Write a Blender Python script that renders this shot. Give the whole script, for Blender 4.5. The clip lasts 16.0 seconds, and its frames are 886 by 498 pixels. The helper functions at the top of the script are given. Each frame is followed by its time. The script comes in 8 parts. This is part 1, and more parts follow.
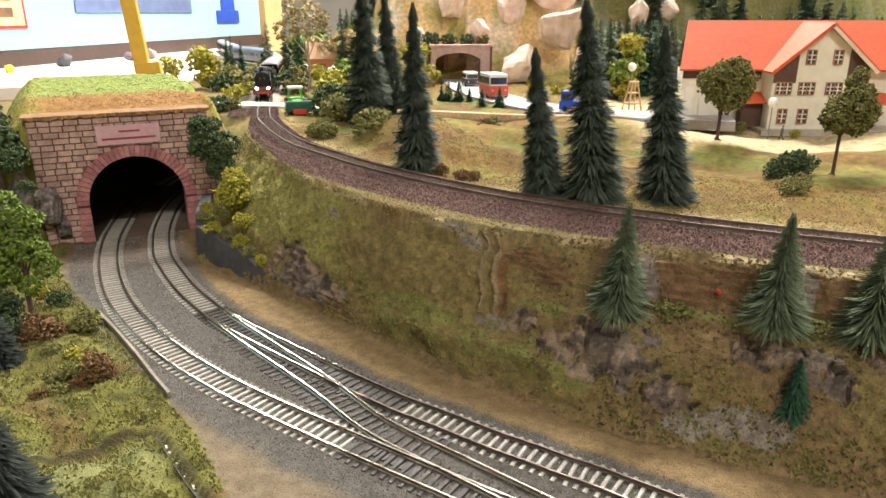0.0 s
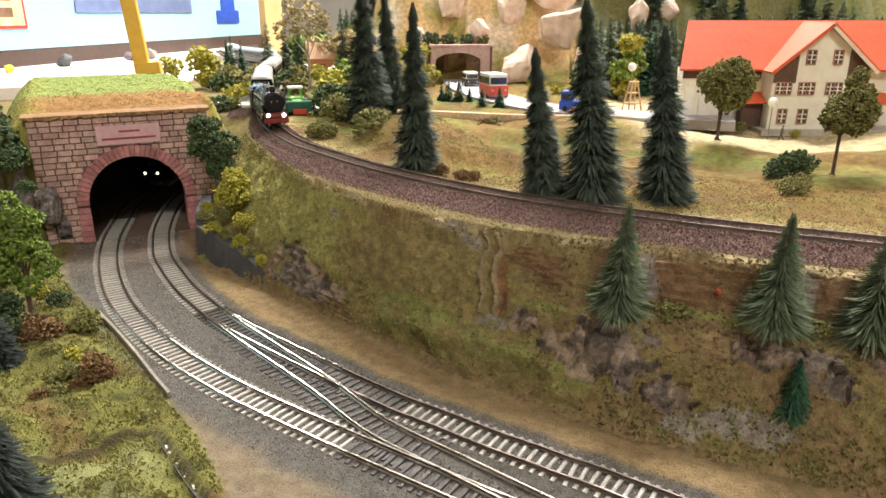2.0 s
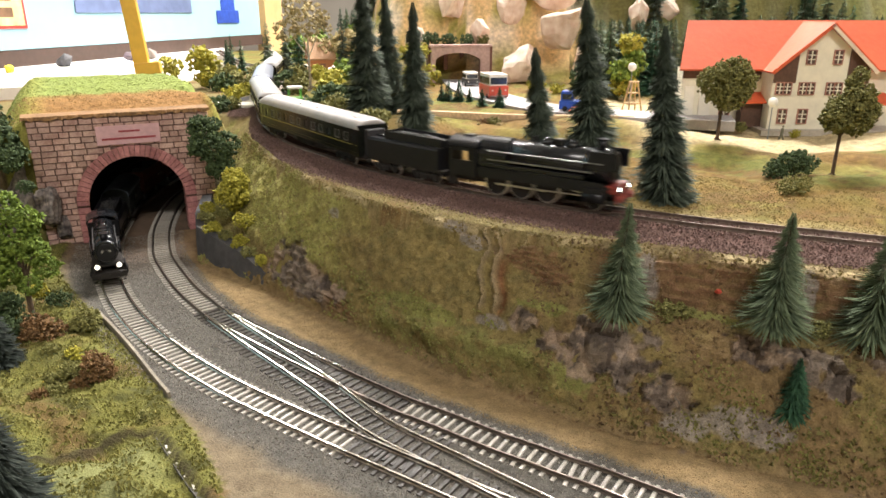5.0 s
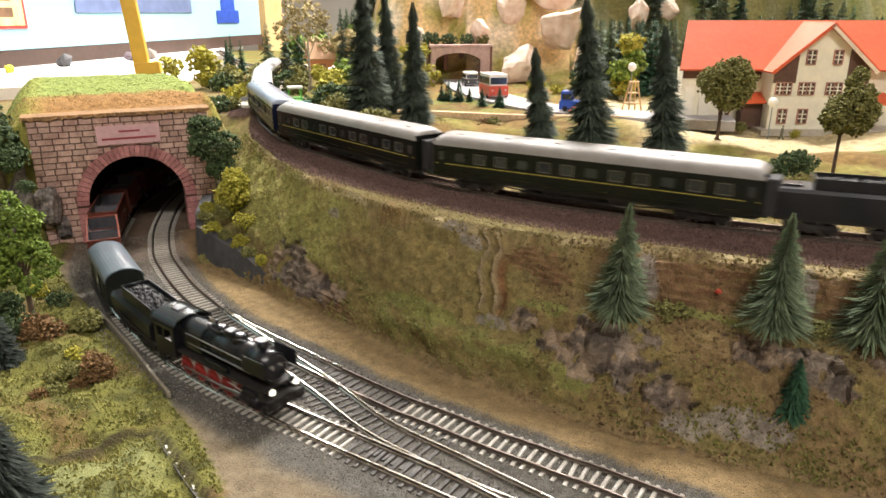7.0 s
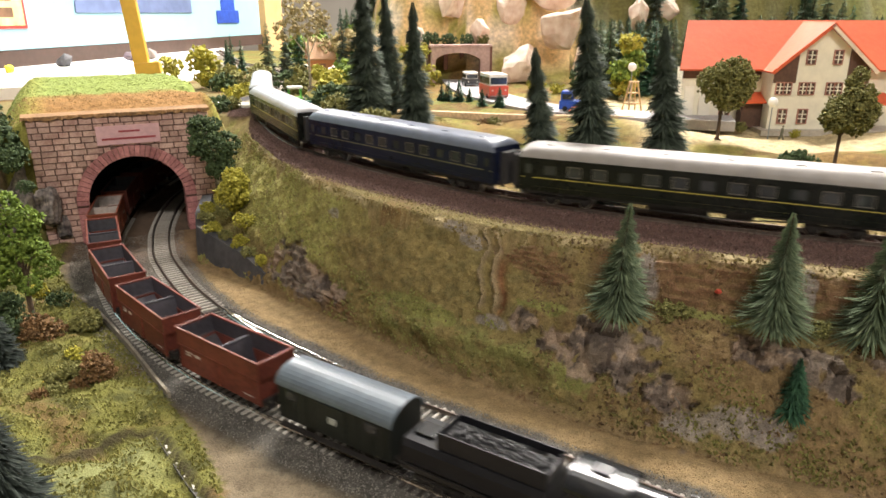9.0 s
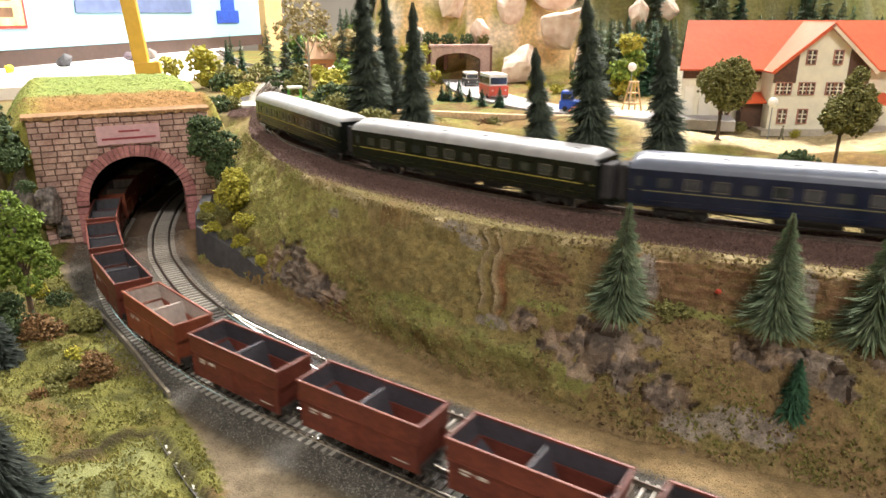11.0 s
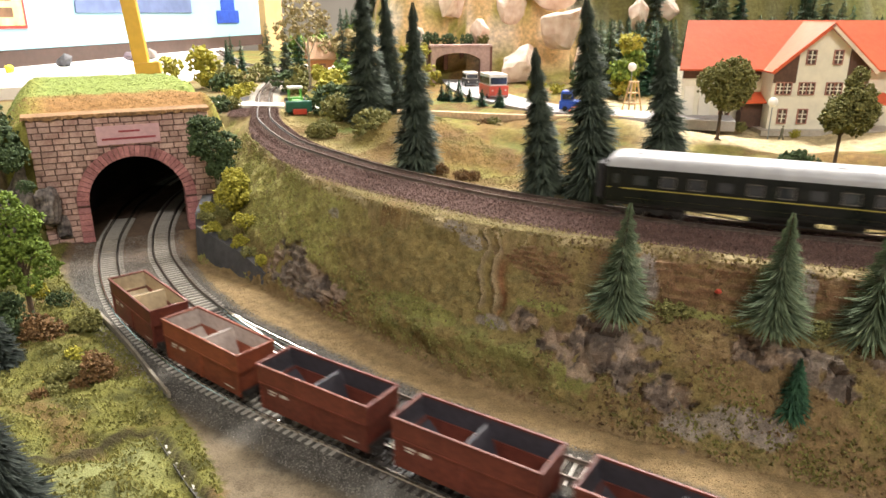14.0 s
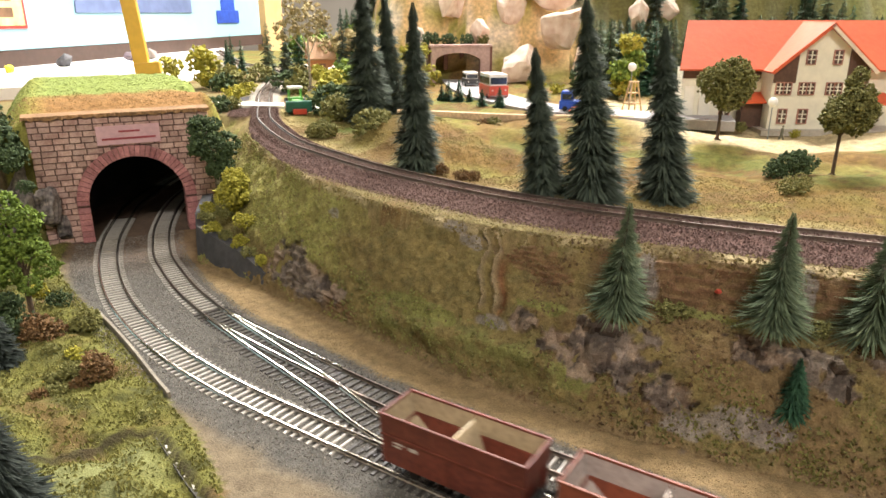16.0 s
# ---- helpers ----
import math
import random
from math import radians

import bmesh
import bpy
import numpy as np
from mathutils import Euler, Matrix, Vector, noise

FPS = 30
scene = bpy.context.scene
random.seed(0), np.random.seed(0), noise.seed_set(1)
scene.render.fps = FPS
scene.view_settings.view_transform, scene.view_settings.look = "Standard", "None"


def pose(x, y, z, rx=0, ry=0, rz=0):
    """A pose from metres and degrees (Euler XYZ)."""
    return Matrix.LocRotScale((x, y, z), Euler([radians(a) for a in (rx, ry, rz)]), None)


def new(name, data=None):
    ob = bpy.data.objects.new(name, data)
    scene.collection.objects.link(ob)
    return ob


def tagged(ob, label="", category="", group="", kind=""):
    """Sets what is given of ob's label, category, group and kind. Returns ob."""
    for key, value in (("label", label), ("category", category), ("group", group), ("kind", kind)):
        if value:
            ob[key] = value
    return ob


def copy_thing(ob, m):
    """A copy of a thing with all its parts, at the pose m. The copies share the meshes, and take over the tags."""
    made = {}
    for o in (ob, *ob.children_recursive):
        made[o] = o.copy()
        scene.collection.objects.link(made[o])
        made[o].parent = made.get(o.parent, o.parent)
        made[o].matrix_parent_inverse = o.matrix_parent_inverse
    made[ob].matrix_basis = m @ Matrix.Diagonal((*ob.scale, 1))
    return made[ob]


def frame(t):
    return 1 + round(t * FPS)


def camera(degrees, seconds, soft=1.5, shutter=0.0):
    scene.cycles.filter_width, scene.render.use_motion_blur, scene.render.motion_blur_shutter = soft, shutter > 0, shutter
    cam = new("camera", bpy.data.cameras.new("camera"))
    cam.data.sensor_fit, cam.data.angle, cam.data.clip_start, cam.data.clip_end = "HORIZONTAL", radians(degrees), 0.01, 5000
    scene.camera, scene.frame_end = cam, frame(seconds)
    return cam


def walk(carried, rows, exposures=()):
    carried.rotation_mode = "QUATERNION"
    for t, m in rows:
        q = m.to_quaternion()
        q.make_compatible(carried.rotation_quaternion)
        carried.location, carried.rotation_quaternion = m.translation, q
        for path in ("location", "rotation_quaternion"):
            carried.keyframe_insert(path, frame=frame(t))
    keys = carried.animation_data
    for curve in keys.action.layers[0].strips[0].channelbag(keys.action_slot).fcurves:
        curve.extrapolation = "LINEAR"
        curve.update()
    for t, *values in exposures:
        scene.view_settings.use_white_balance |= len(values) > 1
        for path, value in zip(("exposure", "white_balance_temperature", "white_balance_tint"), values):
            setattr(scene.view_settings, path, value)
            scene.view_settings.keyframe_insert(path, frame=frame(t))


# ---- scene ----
cam = camera(65.67, 16.0, soft=1.6, shutter=0.7)
EYE = (0.0, 0.0, 0.2458)
VIEW = pose(0.0, 0.0, 0.2458, 90 - 18.99, 0, 0)
walk(cam, [(0.0, VIEW), (16.0, VIEW)], exposures=[(0.0, 0.0), (4.0, 0.02), (7.0, 0.08), (9.0, 0.12), (12.5, 0.26), (15.5, 0.15), (16.0, 0.15)])

# ---------------------------------------------------------------- light of the hall
world = bpy.data.worlds.new("hall_air")
scene.world = world
world.use_nodes = True
world.node_tree.nodes["Background"].inputs[0].default_value = (0.9, 0.9, 0.9, 1)
world.node_tree.nodes["Background"].inputs[1].default_value = 0.25
scene.view_settings.exposure = 0.0


def strip_lamp(x, y, z, length, width, watts, turn=0.0):
    data = bpy.data.lights.new("ceiling_and_fill_strip", "AREA")
    data.shape, data.size, data.size_y, data.energy = "RECTANGLE", length, width, watts
    data.color = (1.0, 0.95, 0.90)
    ob = new("ceiling_and_fill_strip", data)
    ob.matrix_world = pose(x, y, z, 0, 0, turn)
    return ob


# Strips one and five follow rail glints; the others are added, unseen, for brightness.
LAMPS = ((-2.15, 6.05, 3.1, 133, 330), (1.7, 3.4, 1.6, 0, 330), (0.3, 2.5, 1.6, 0, 265), (0.5, -2.2, 1.6, 0, 112), (-1.6, 14.0, 2.0, 0, 120), (2.0, 8.0, 1.6, 0, 150))
for lx, ly, ll, la, lw in LAMPS:
    strip_lamp(lx, ly, 2.90, ll, 0.32, lw, la)


# ---------------------------------------------------------------- materials
MATS = {}


def nodes_of(m):
    m.use_nodes = True
    nt = m.node_tree
    return nt, nt.nodes["Principled BSDF"]


def mat(name, colour, rough=0.6, metal=0.0, vary=0.25, scale=300.0, bump=0.0, bump_scale=None, second=None, spec=0.5, glow=None):
    """A surface with grain at two scales, in metres: scale is waves per metre of the fine grain."""
    if name in MATS:
        return MATS[name]
    m = bpy.data.materials.new(name)
    MATS[name] = m
    nt, bsdf = nodes_of(m)
    n, l = nt.nodes, nt.links
    bsdf.inputs["Roughness"].default_value = rough
    bsdf.inputs["Metallic"].default_value = metal
    bsdf.inputs["Specular IOR Level"].default_value = spec
    if glow:
        bsdf.inputs["Emission Color"].default_value = (*glow[:3], 1)
        bsdf.inputs["Emission Strength"].default_value = glow[3]
    co = n.new("ShaderNodeTexCoord")
    fine, broad = n.new("ShaderNodeTexNoise"), n.new("ShaderNodeTexNoise")
    fine.inputs["Scale"].default_value, broad.inputs["Scale"].default_value = scale, scale * 0.13
    fine.inputs["Detail"].default_value, broad.inputs["Detail"].default_value = 4, 3
    for t in (fine, broad):
        l.new(co.outputs["Object"], t.inputs["Vector"])
    mix = n.new("ShaderNodeMix")
    mix.data_type = "RGBA"
    c2 = second or tuple(c * (1 - vary) for c in colour)
    mix.inputs["A"].default_value = (*[min(1, c * (1 + vary * 0.6)) for c in colour], 1)
    mix.inputs["B"].default_value = (*c2, 1)
    add = n.new("ShaderNodeMath")
    add.operation = "ADD"
    l.new(fine.outputs["Fac"], add.inputs[0])
    l.new(broad.outputs["Fac"], add.inputs[1])
    ramp = n.new("ShaderNodeMapRange")
    ramp.inputs["From Min"].default_value, ramp.inputs["From Max"].default_value = 0.75, 1.25
    l.new(add.outputs[0], ramp.inputs["Value"])
    l.new(ramp.outputs[0], mix.inputs["Factor"])
    info = n.new("ShaderNodeObjectInfo")
    hsv = n.new("ShaderNodeHueSaturation")
    var = n.new("ShaderNodeMapRange")
    var.inputs["To Min"].default_value, var.inputs["To Max"].default_value = 1 - vary * 0.5, 1 + vary * 0.5
    l.new(info.outputs["Random"], var.inputs["Value"])
    l.new(var.outputs[0], hsv.inputs["Value"])
    l.new(mix.outputs["Result"], hsv.inputs["Color"])
    l.new(hsv.outputs[0], bsdf.inputs["Base Color"])
    if bump:
        b = n.new("ShaderNodeBump")
        b.inputs["Strength"].default_value, b.inputs["Distance"].default_value = bump, 0.001
        if bump_scale:
            tex = n.new("ShaderNodeTexNoise")
            tex.inputs["Scale"].default_value, tex.inputs["Detail"].default_value = bump_scale, 5
            l.new(co.outputs["Object"], tex.inputs["Vector"])
            l.new(tex.outputs["Fac"], b.inputs["Height"])
        else:
            l.new(fine.outputs["Fac"], b.inputs["Height"])
        l.new(b.outputs[0], bsdf.inputs["Normal"])
    return m


def leaf_mat(name, a, b, rough=0.75):
    """Foliage whose clumps differ in tone, piece by piece."""
    if name in MATS:
        return MATS[name]
    m = bpy.data.materials.new(name)
    MATS[name] = m
    nt, bsdf = nodes_of(m)
    n, l = nt.nodes, nt.links
    bsdf.inputs["Roughness"].default_value = rough
    bsdf.inputs["Specular IOR Level"].default_value = 0.25
    geo = n.new("ShaderNodeNewGeometry")
    co = n.new("ShaderNodeTexCoord")
    tex = n.new("ShaderNodeTexNoise")
    tex.inputs["Scale"].default_value = 120
    l.new(co.outputs["Object"], tex.inputs["Vector"])
    add = n.new("ShaderNodeMath")
    add.operation = "MULTIPLY_ADD"
    add.inputs[1].default_value, add.inputs[2].default_value = 0.6, -0.05
    l.new(geo.outputs["Random Per Island"], add.inputs[0])
    sumn = n.new("ShaderNodeMath")
    sumn.operation = "MULTIPLY_ADD"
    sumn.inputs[1].default_value = 0.55
    l.new(tex.outputs["Fac"], sumn.inputs[0])
    l.new(add.outputs[0], sumn.inputs[2])
    mix = n.new("ShaderNodeMix")
    mix.data_type = "RGBA"
    mix.inputs["A"].default_value, mix.inputs["B"].default_value = (*a, 1), (*b, 1)
    l.new(sumn.outputs[0], mix.inputs["Factor"])
    l.new(mix.outputs["Result"], bsdf.inputs["Base Color"])
    return m


def cover_mat(name, rough=0.95, scale=900.0, bump=0.8):
    """Scatter and flock on the modelled land: the tint of each zone with grain over it."""
    m = bpy.data.materials.new(name)
    MATS[name] = m
    nt, bsdf = nodes_of(m)
    n, l = nt.nodes, nt.links
    bsdf.inputs["Roughness"].default_value = rough
    bsdf.inputs["Specular IOR Level"].default_value = 0.15
    at = n.new("ShaderNodeAttribute")
    at.attribute_name = "cover"
    co = n.new("ShaderNodeTexCoord")
    fine, mid = n.new("ShaderNodeTexNoise"), n.new("ShaderNodeTexNoise")
    fine.inputs["Scale"].default_value, mid.inputs["Scale"].default_value = scale, scale * 0.16
    fine.inputs["Detail"].default_value, mid.inputs["Detail"].default_value = 5, 4
    for t in (fine, mid):
        l.new(co.outputs["Object"], t.inputs["Vector"])
    add = n.new("ShaderNodeMath")
    add.operation = "ADD"
    l.new(fine.outputs["Fac"], add.inputs[0])
    l.new(mid.outputs["Fac"], add.inputs[1])
    rng = n.new("ShaderNodeMapRange")
    rng.inputs["From Min"].default_value, rng.inputs["From Max"].default_value = 0.7, 1.3
    rng.inputs["To Min"].default_value, rng.inputs["To Max"].default_value = 0.62, 1.38
    l.new(add.outputs[0], rng.inputs["Value"])
    hsv = n.new("ShaderNodeHueSaturation")
    l.new(at.outputs["Color"], hsv.inputs["Color"])
    l.new(rng.outputs[0], hsv.inputs["Value"])
    l.new(hsv.outputs[0], bsdf.inputs["Base Color"])
    b = n.new("ShaderNodeBump")
    b.inputs["Strength"].default_value, b.inputs["Distance"].default_value = bump, 0.0012
    l.new(add.outputs[0], b.inputs["Height"])
    l.new(b.outputs[0], bsdf.inputs["Normal"])
    return m


# ---------------------------------------------------------------- mesh helpers
def mesh_of(name, bm, material, smooth=False):
    me = bpy.data.meshes.new(name)
    bm.to_mesh(me)
    bm.free()
    if material:
        me.materials.append(material)
    if smooth:
        me.shade_smooth()
    return me


def part(name, bm, material, parent, label="", smooth=False):
    ob = new(name, mesh_of(name, bm, material, smooth))
    ob.parent = parent
    if label:
        ob["label"] = label
    return ob


def thing(name, label, category, group="", kind="", m=None):
    ob = new(name)
    ob.empty_display_size = 0.01
    if m is not None:
        ob.matrix_basis = m
    return tagged(ob, label, category, group, kind)


def solid(name, bm, material, label, category, group="", kind="", smooth=False):
    return tagged(new(name, mesh_of(name, bm, material, smooth)), label, category, group, kind)


def box(bm, x0, x1, y0, y1, z0, z1, m=None, bevel=0.0):
    mm = Matrix.Translation(((x0 + x1) / 2, (y0 + y1) / 2, (z0 + z1) / 2)) @ Matrix.Diagonal((x1 - x0, y1 - y0, z1 - z0, 1))
    if m is not None:
        mm = m @ mm
    vs = bmesh.ops.create_cube(bm, size=1, matrix=mm)["verts"]
    if bevel:
        es = list({e for v in vs for e in v.link_edges})
        bmesh.ops.bevel(bm, geom=es, offset=bevel, segments=2, affect="EDGES", profile=0.6)
    return bm


def rod(bm, a, b, r0, r1=None, seg=10, caps=True):
    a, b = Vector(a), Vector(b)
    m = Matrix.Translation((a + b) / 2) @ (b - a).to_track_quat("Z", "Y").to_matrix().to_4x4()
    vs = bmesh.ops.create_cone(bm, cap_ends=caps, segments=seg, radius1=r0, radius2=r0 if r1 is None else r1, depth=(b - a).length, matrix=m)["verts"]
    if seg >= 12:
        for f in {f for v in vs for f in v.link_faces if len(f.verts) == 4}:
            f.smooth = True
    return bm


def extrude_profile(bm, prof, x0, x1, axis="X", close=True):
    """A prism of the profile [(y, z), ...] from x0 to x1."""
    a = [bm.verts.new((x0, p[0], p[1])) for p in prof]
    b = [bm.verts.new((x1, p[0], p[1])) for p in prof]
    k = len(prof)
    for i in range(k if close else k - 1):
        j = (i + 1) % k
        bm.faces.new((a[i], a[j], b[j], b[i]))
    if close:
        bm.faces.new(a[::-1])
        bm.faces.new(b)
    bmesh.ops.recalc_face_normals(bm, faces=bm.faces)
    return bm


# ---------------------------------------------------------------- lines of the plan
RAIL_LOW, RAIL_UP = 0.0, 0.1075


class Line:
    """A smooth line through points; place(s) gives point and heading at s metres from its zero."""

    def __init__(self, pts, zero=None):
        p = np.array(pts, float)
        q = np.vstack([2 * p[0] - p[1], p, 2 * p[-1] - p[-2]])
        out = []
        for i in range(1, len(q) - 2):
            a, b, c, d = q[i - 1:i + 3]
            for k in range(10):
                t = k / 10
                out.append(0.5 * (2 * b + (c - a) * t + (2 * a - 5 * b + 4 * c - d) * t * t + (3 * b - a - 3 * c + d) * t ** 3))
        out.append(p[-1])
        self.p = np.array(out)
        self.s = np.r_[0, np.cumsum(np.linalg.norm(np.diff(self.p, axis=0), axis=1))]
        if zero is not None:
            self.s -= self.s[np.linalg.norm(self.p - np.array(zero), axis=1).argmin()]

    def at(self, s):
        x = np.interp(s, self.s, self.p[:, 0])
        y = np.interp(s, self.s, self.p[:, 1])
        if s < self.s[0] or s > self.s[-1]:
            i, j = (0, 1) if s < self.s[0] else (-2, -1)
            d = (self.p[j] - self.p[i]) / np.linalg.norm(self.p[j] - self.p[i])
            e = self.p[0] if s < self.s[0] else self.p[-1]
            k = s - (self.s[0] if s < self.s[0] else self.s[-1])
            return Vector((e[0] + d[0] * k, e[1] + d[1] * k))
        return Vector((x, y))

    def heading(self, s):
        d = self.at(s + 0.004) - self.at(s - 0.004)
        return math.atan2(d.y, d.x)

    def dist(self, X, Y):
        """Signed distance of points to the line, positive to the left of its run."""
        best, sign = np.full(X.shape, 1e9), np.ones(X.shape)
        P = self.p if len(self.p) <= 120 else np.vstack([self.p[:-1:3], self.p[-1]])
        for a, b in zip(P[:-1], P[1:]):
            v = b - a
            t = np.clip(((X - a[0]) * v[0] + (Y - a[1]) * v[1]) / (v @ v), 0, 1)
            wx, wy = X - a[0] - t * v[0], Y - a[1] - t * v[1]
            d = np.hypot(wx, wy)
            near = d < best
            best = np.where(near, d, best)
            sign = np.where(near, np.sign(v[0] * wy - v[1] * wx + 1e-12), sign)
        return best * sign


LOWER = Line([(-0.30, 1.42), (-0.36, 1.32), (-0.405, 1.21), (-0.428, 1.10), (-0.432, 1.03), (-0.428, 0.9636), (-0.4209, 0.8943), (-0.4041, 0.8256), (-0.3846, 0.7577),
              (-0.3585, 0.692), (-0.3267, 0.6289), (-0.2894, 0.5688), (-0.2455, 0.5134), (-0.1966, 0.4624), (-0.1427, 0.4167), (-0.0851, 0.3757),
              (-0.0264, 0.3363), (0.0327, 0.2975), (0.1505, 0.2193), (0.3273, 0.102), (0.8, -0.21)], zero=(-0.4041, 0.8256))
SIDING = Line([(-0.30, 1.34), (-0.345, 1.22), (-0.368, 1.10), (-0.375, 1.0), (-0.371, 0.93), (-0.360, 0.868), (-0.3425, 0.801), (-0.325, 0.7515), (-0.3025, 0.699), (-0.2815, 0.6625), (-0.2555, 0.6215),
               (-0.2335, 0.5905), (-0.2175, 0.5705), (-0.1975, 0.5465), (-0.165, 0.515), (-0.118, 0.474), (-0.072, 0.4345), (-0.0315, 0.402), (-0.0125, 0.389), (0.006, 0.3765), (0.023, 0.364), (0.0395, 0.353),
               (0.055, 0.3435), (0.0705, 0.333), (0.085, 0.3245), (0.13, 0.294), (0.3, 0.18), (0.8, -0.15)])
CROSS = Line([(-0.1985, 0.5475), (-0.190, 0.5365), (-0.1535, 0.4975), (-0.1035, 0.4448), (-0.079, 0.4178), (-0.041, 0.3735), (0.0065, 0.3352), (0.0483, 0.3016), (0.09, 0.2680), (0.15, 0.2195)])
DITCH = Line([(-0.27, 0.335), (-0.235, 0.345), (-0.215, 0.352), (-0.202, 0.368), (-0.185, 0.372), (-0.174, 0.366), (-0.158, 0.346), (-0.141, 0.324), (-0.119, 0.298), (-0.08, 0.23)])
UPPER = Line([(-1.25, 3.7), (-1.05, 3.2), (-0.90, 2.85), (-0.78, 2.55), (-0.66, 2.25), (-0.5632, 2.0378), (-0.5135, 1.9876), (-0.478, 1.9266), (-0.4514, 1.861), (-0.4293, 1.7938), (-0.4092, 1.726), (-0.3911, 1.6575), (-0.3768, 1.5882),
              (-0.3648, 1.5185), (-0.3537, 1.4486), (-0.3432, 1.3787), (-0.3316, 1.3088), (-0.3171, 1.2396), (-0.3006, 1.1708), (-0.2833, 1.1022),
              (-0.2676, 1.0332), (-0.2486, 0.965), (-0.223, 0.8991), (-0.195, 0.8341), (-0.1621, 0.7715), (-0.1199, 0.7148), (-0.0761, 0.6592),
              (-0.0275, 0.6079), (0.0254, 0.561), (0.082, 0.5186), (0.1437, 0.484), (0.207, 0.4525), (0.2726, 0.4258), (0.3383, 0.3996), (0.4708, 0.3499),
              (0.8023, 0.2262), (1.4, 0.0)], zero=(-0.5632, 2.0378))
TOE = Line([(-0.30, 0.86), (-0.288, 0.80), (-0.272, 0.72), (-0.258, 0.68), (-0.235, 0.662), (-0.197, 0.630), (-0.154, 0.587), (-0.112, 0.555), (-0.067, 0.510),
            (-0.010, 0.457), (0.045, 0.416), (0.092, 0.378), (0.141, 0.351), (0.196, 0.324), (0.237, 0.304), (0.35, 0.24), (0.9, -0.1)])
TOP = Line([(-0.285, 1.04), (-0.262, 0.931), (-0.237, 0.85), (-0.207, 0.780), (-0.145, 0.656), (-0.078, 0.564), (-0.037, 0.518), (0.027, 0.471), (0.083, 0.444),
            (0.137, 0.428), (0.194, 0.398), (0.259, 0.374), (0.36, 0.335), (0.9, 0.13)])
BANK = Line([(-0.425, 0.76), (-0.405, 0.69), (-0.370, 0.630), (-0.292, 0.537), (-0.235, 0.470), (-0.186, 0.409), (-0.153, 0.369), (-0.121, 0.319), (-0.09, 0.26), (-0.05, 0.18), (0.0, 0.05)])
PL, PU = Vector((-0.410, 0.746, 0)), Vector((0.8893, 0.4571, 0))   # foot of the portal and its run
PN = Vector((0.4571, -0.8893, 0))


def smoothstep(a, b, v):
    t = np.clip((v - a) / (b - a), 0, 1)
    return t * t * (3 - 2 * t)


def wob(X, Y, scale, seed=0.0):
    """Cheap smooth noise, about -1 to 1, waves per metre."""
    x, y = X * scale, Y * scale
    return (np.sin(x * 1.7 + 2.1 * np.sin(y * 1.3 + seed) + seed) + np.sin(y * 2.1 + 1.7 * np.sin(x * 1.1 - seed) + 1.3 * seed)
            + np.sin((x + y) * 3.1 + 1.9 * np.sin((x - y) * 2.3 + seed)) * 0.6) / 2.6


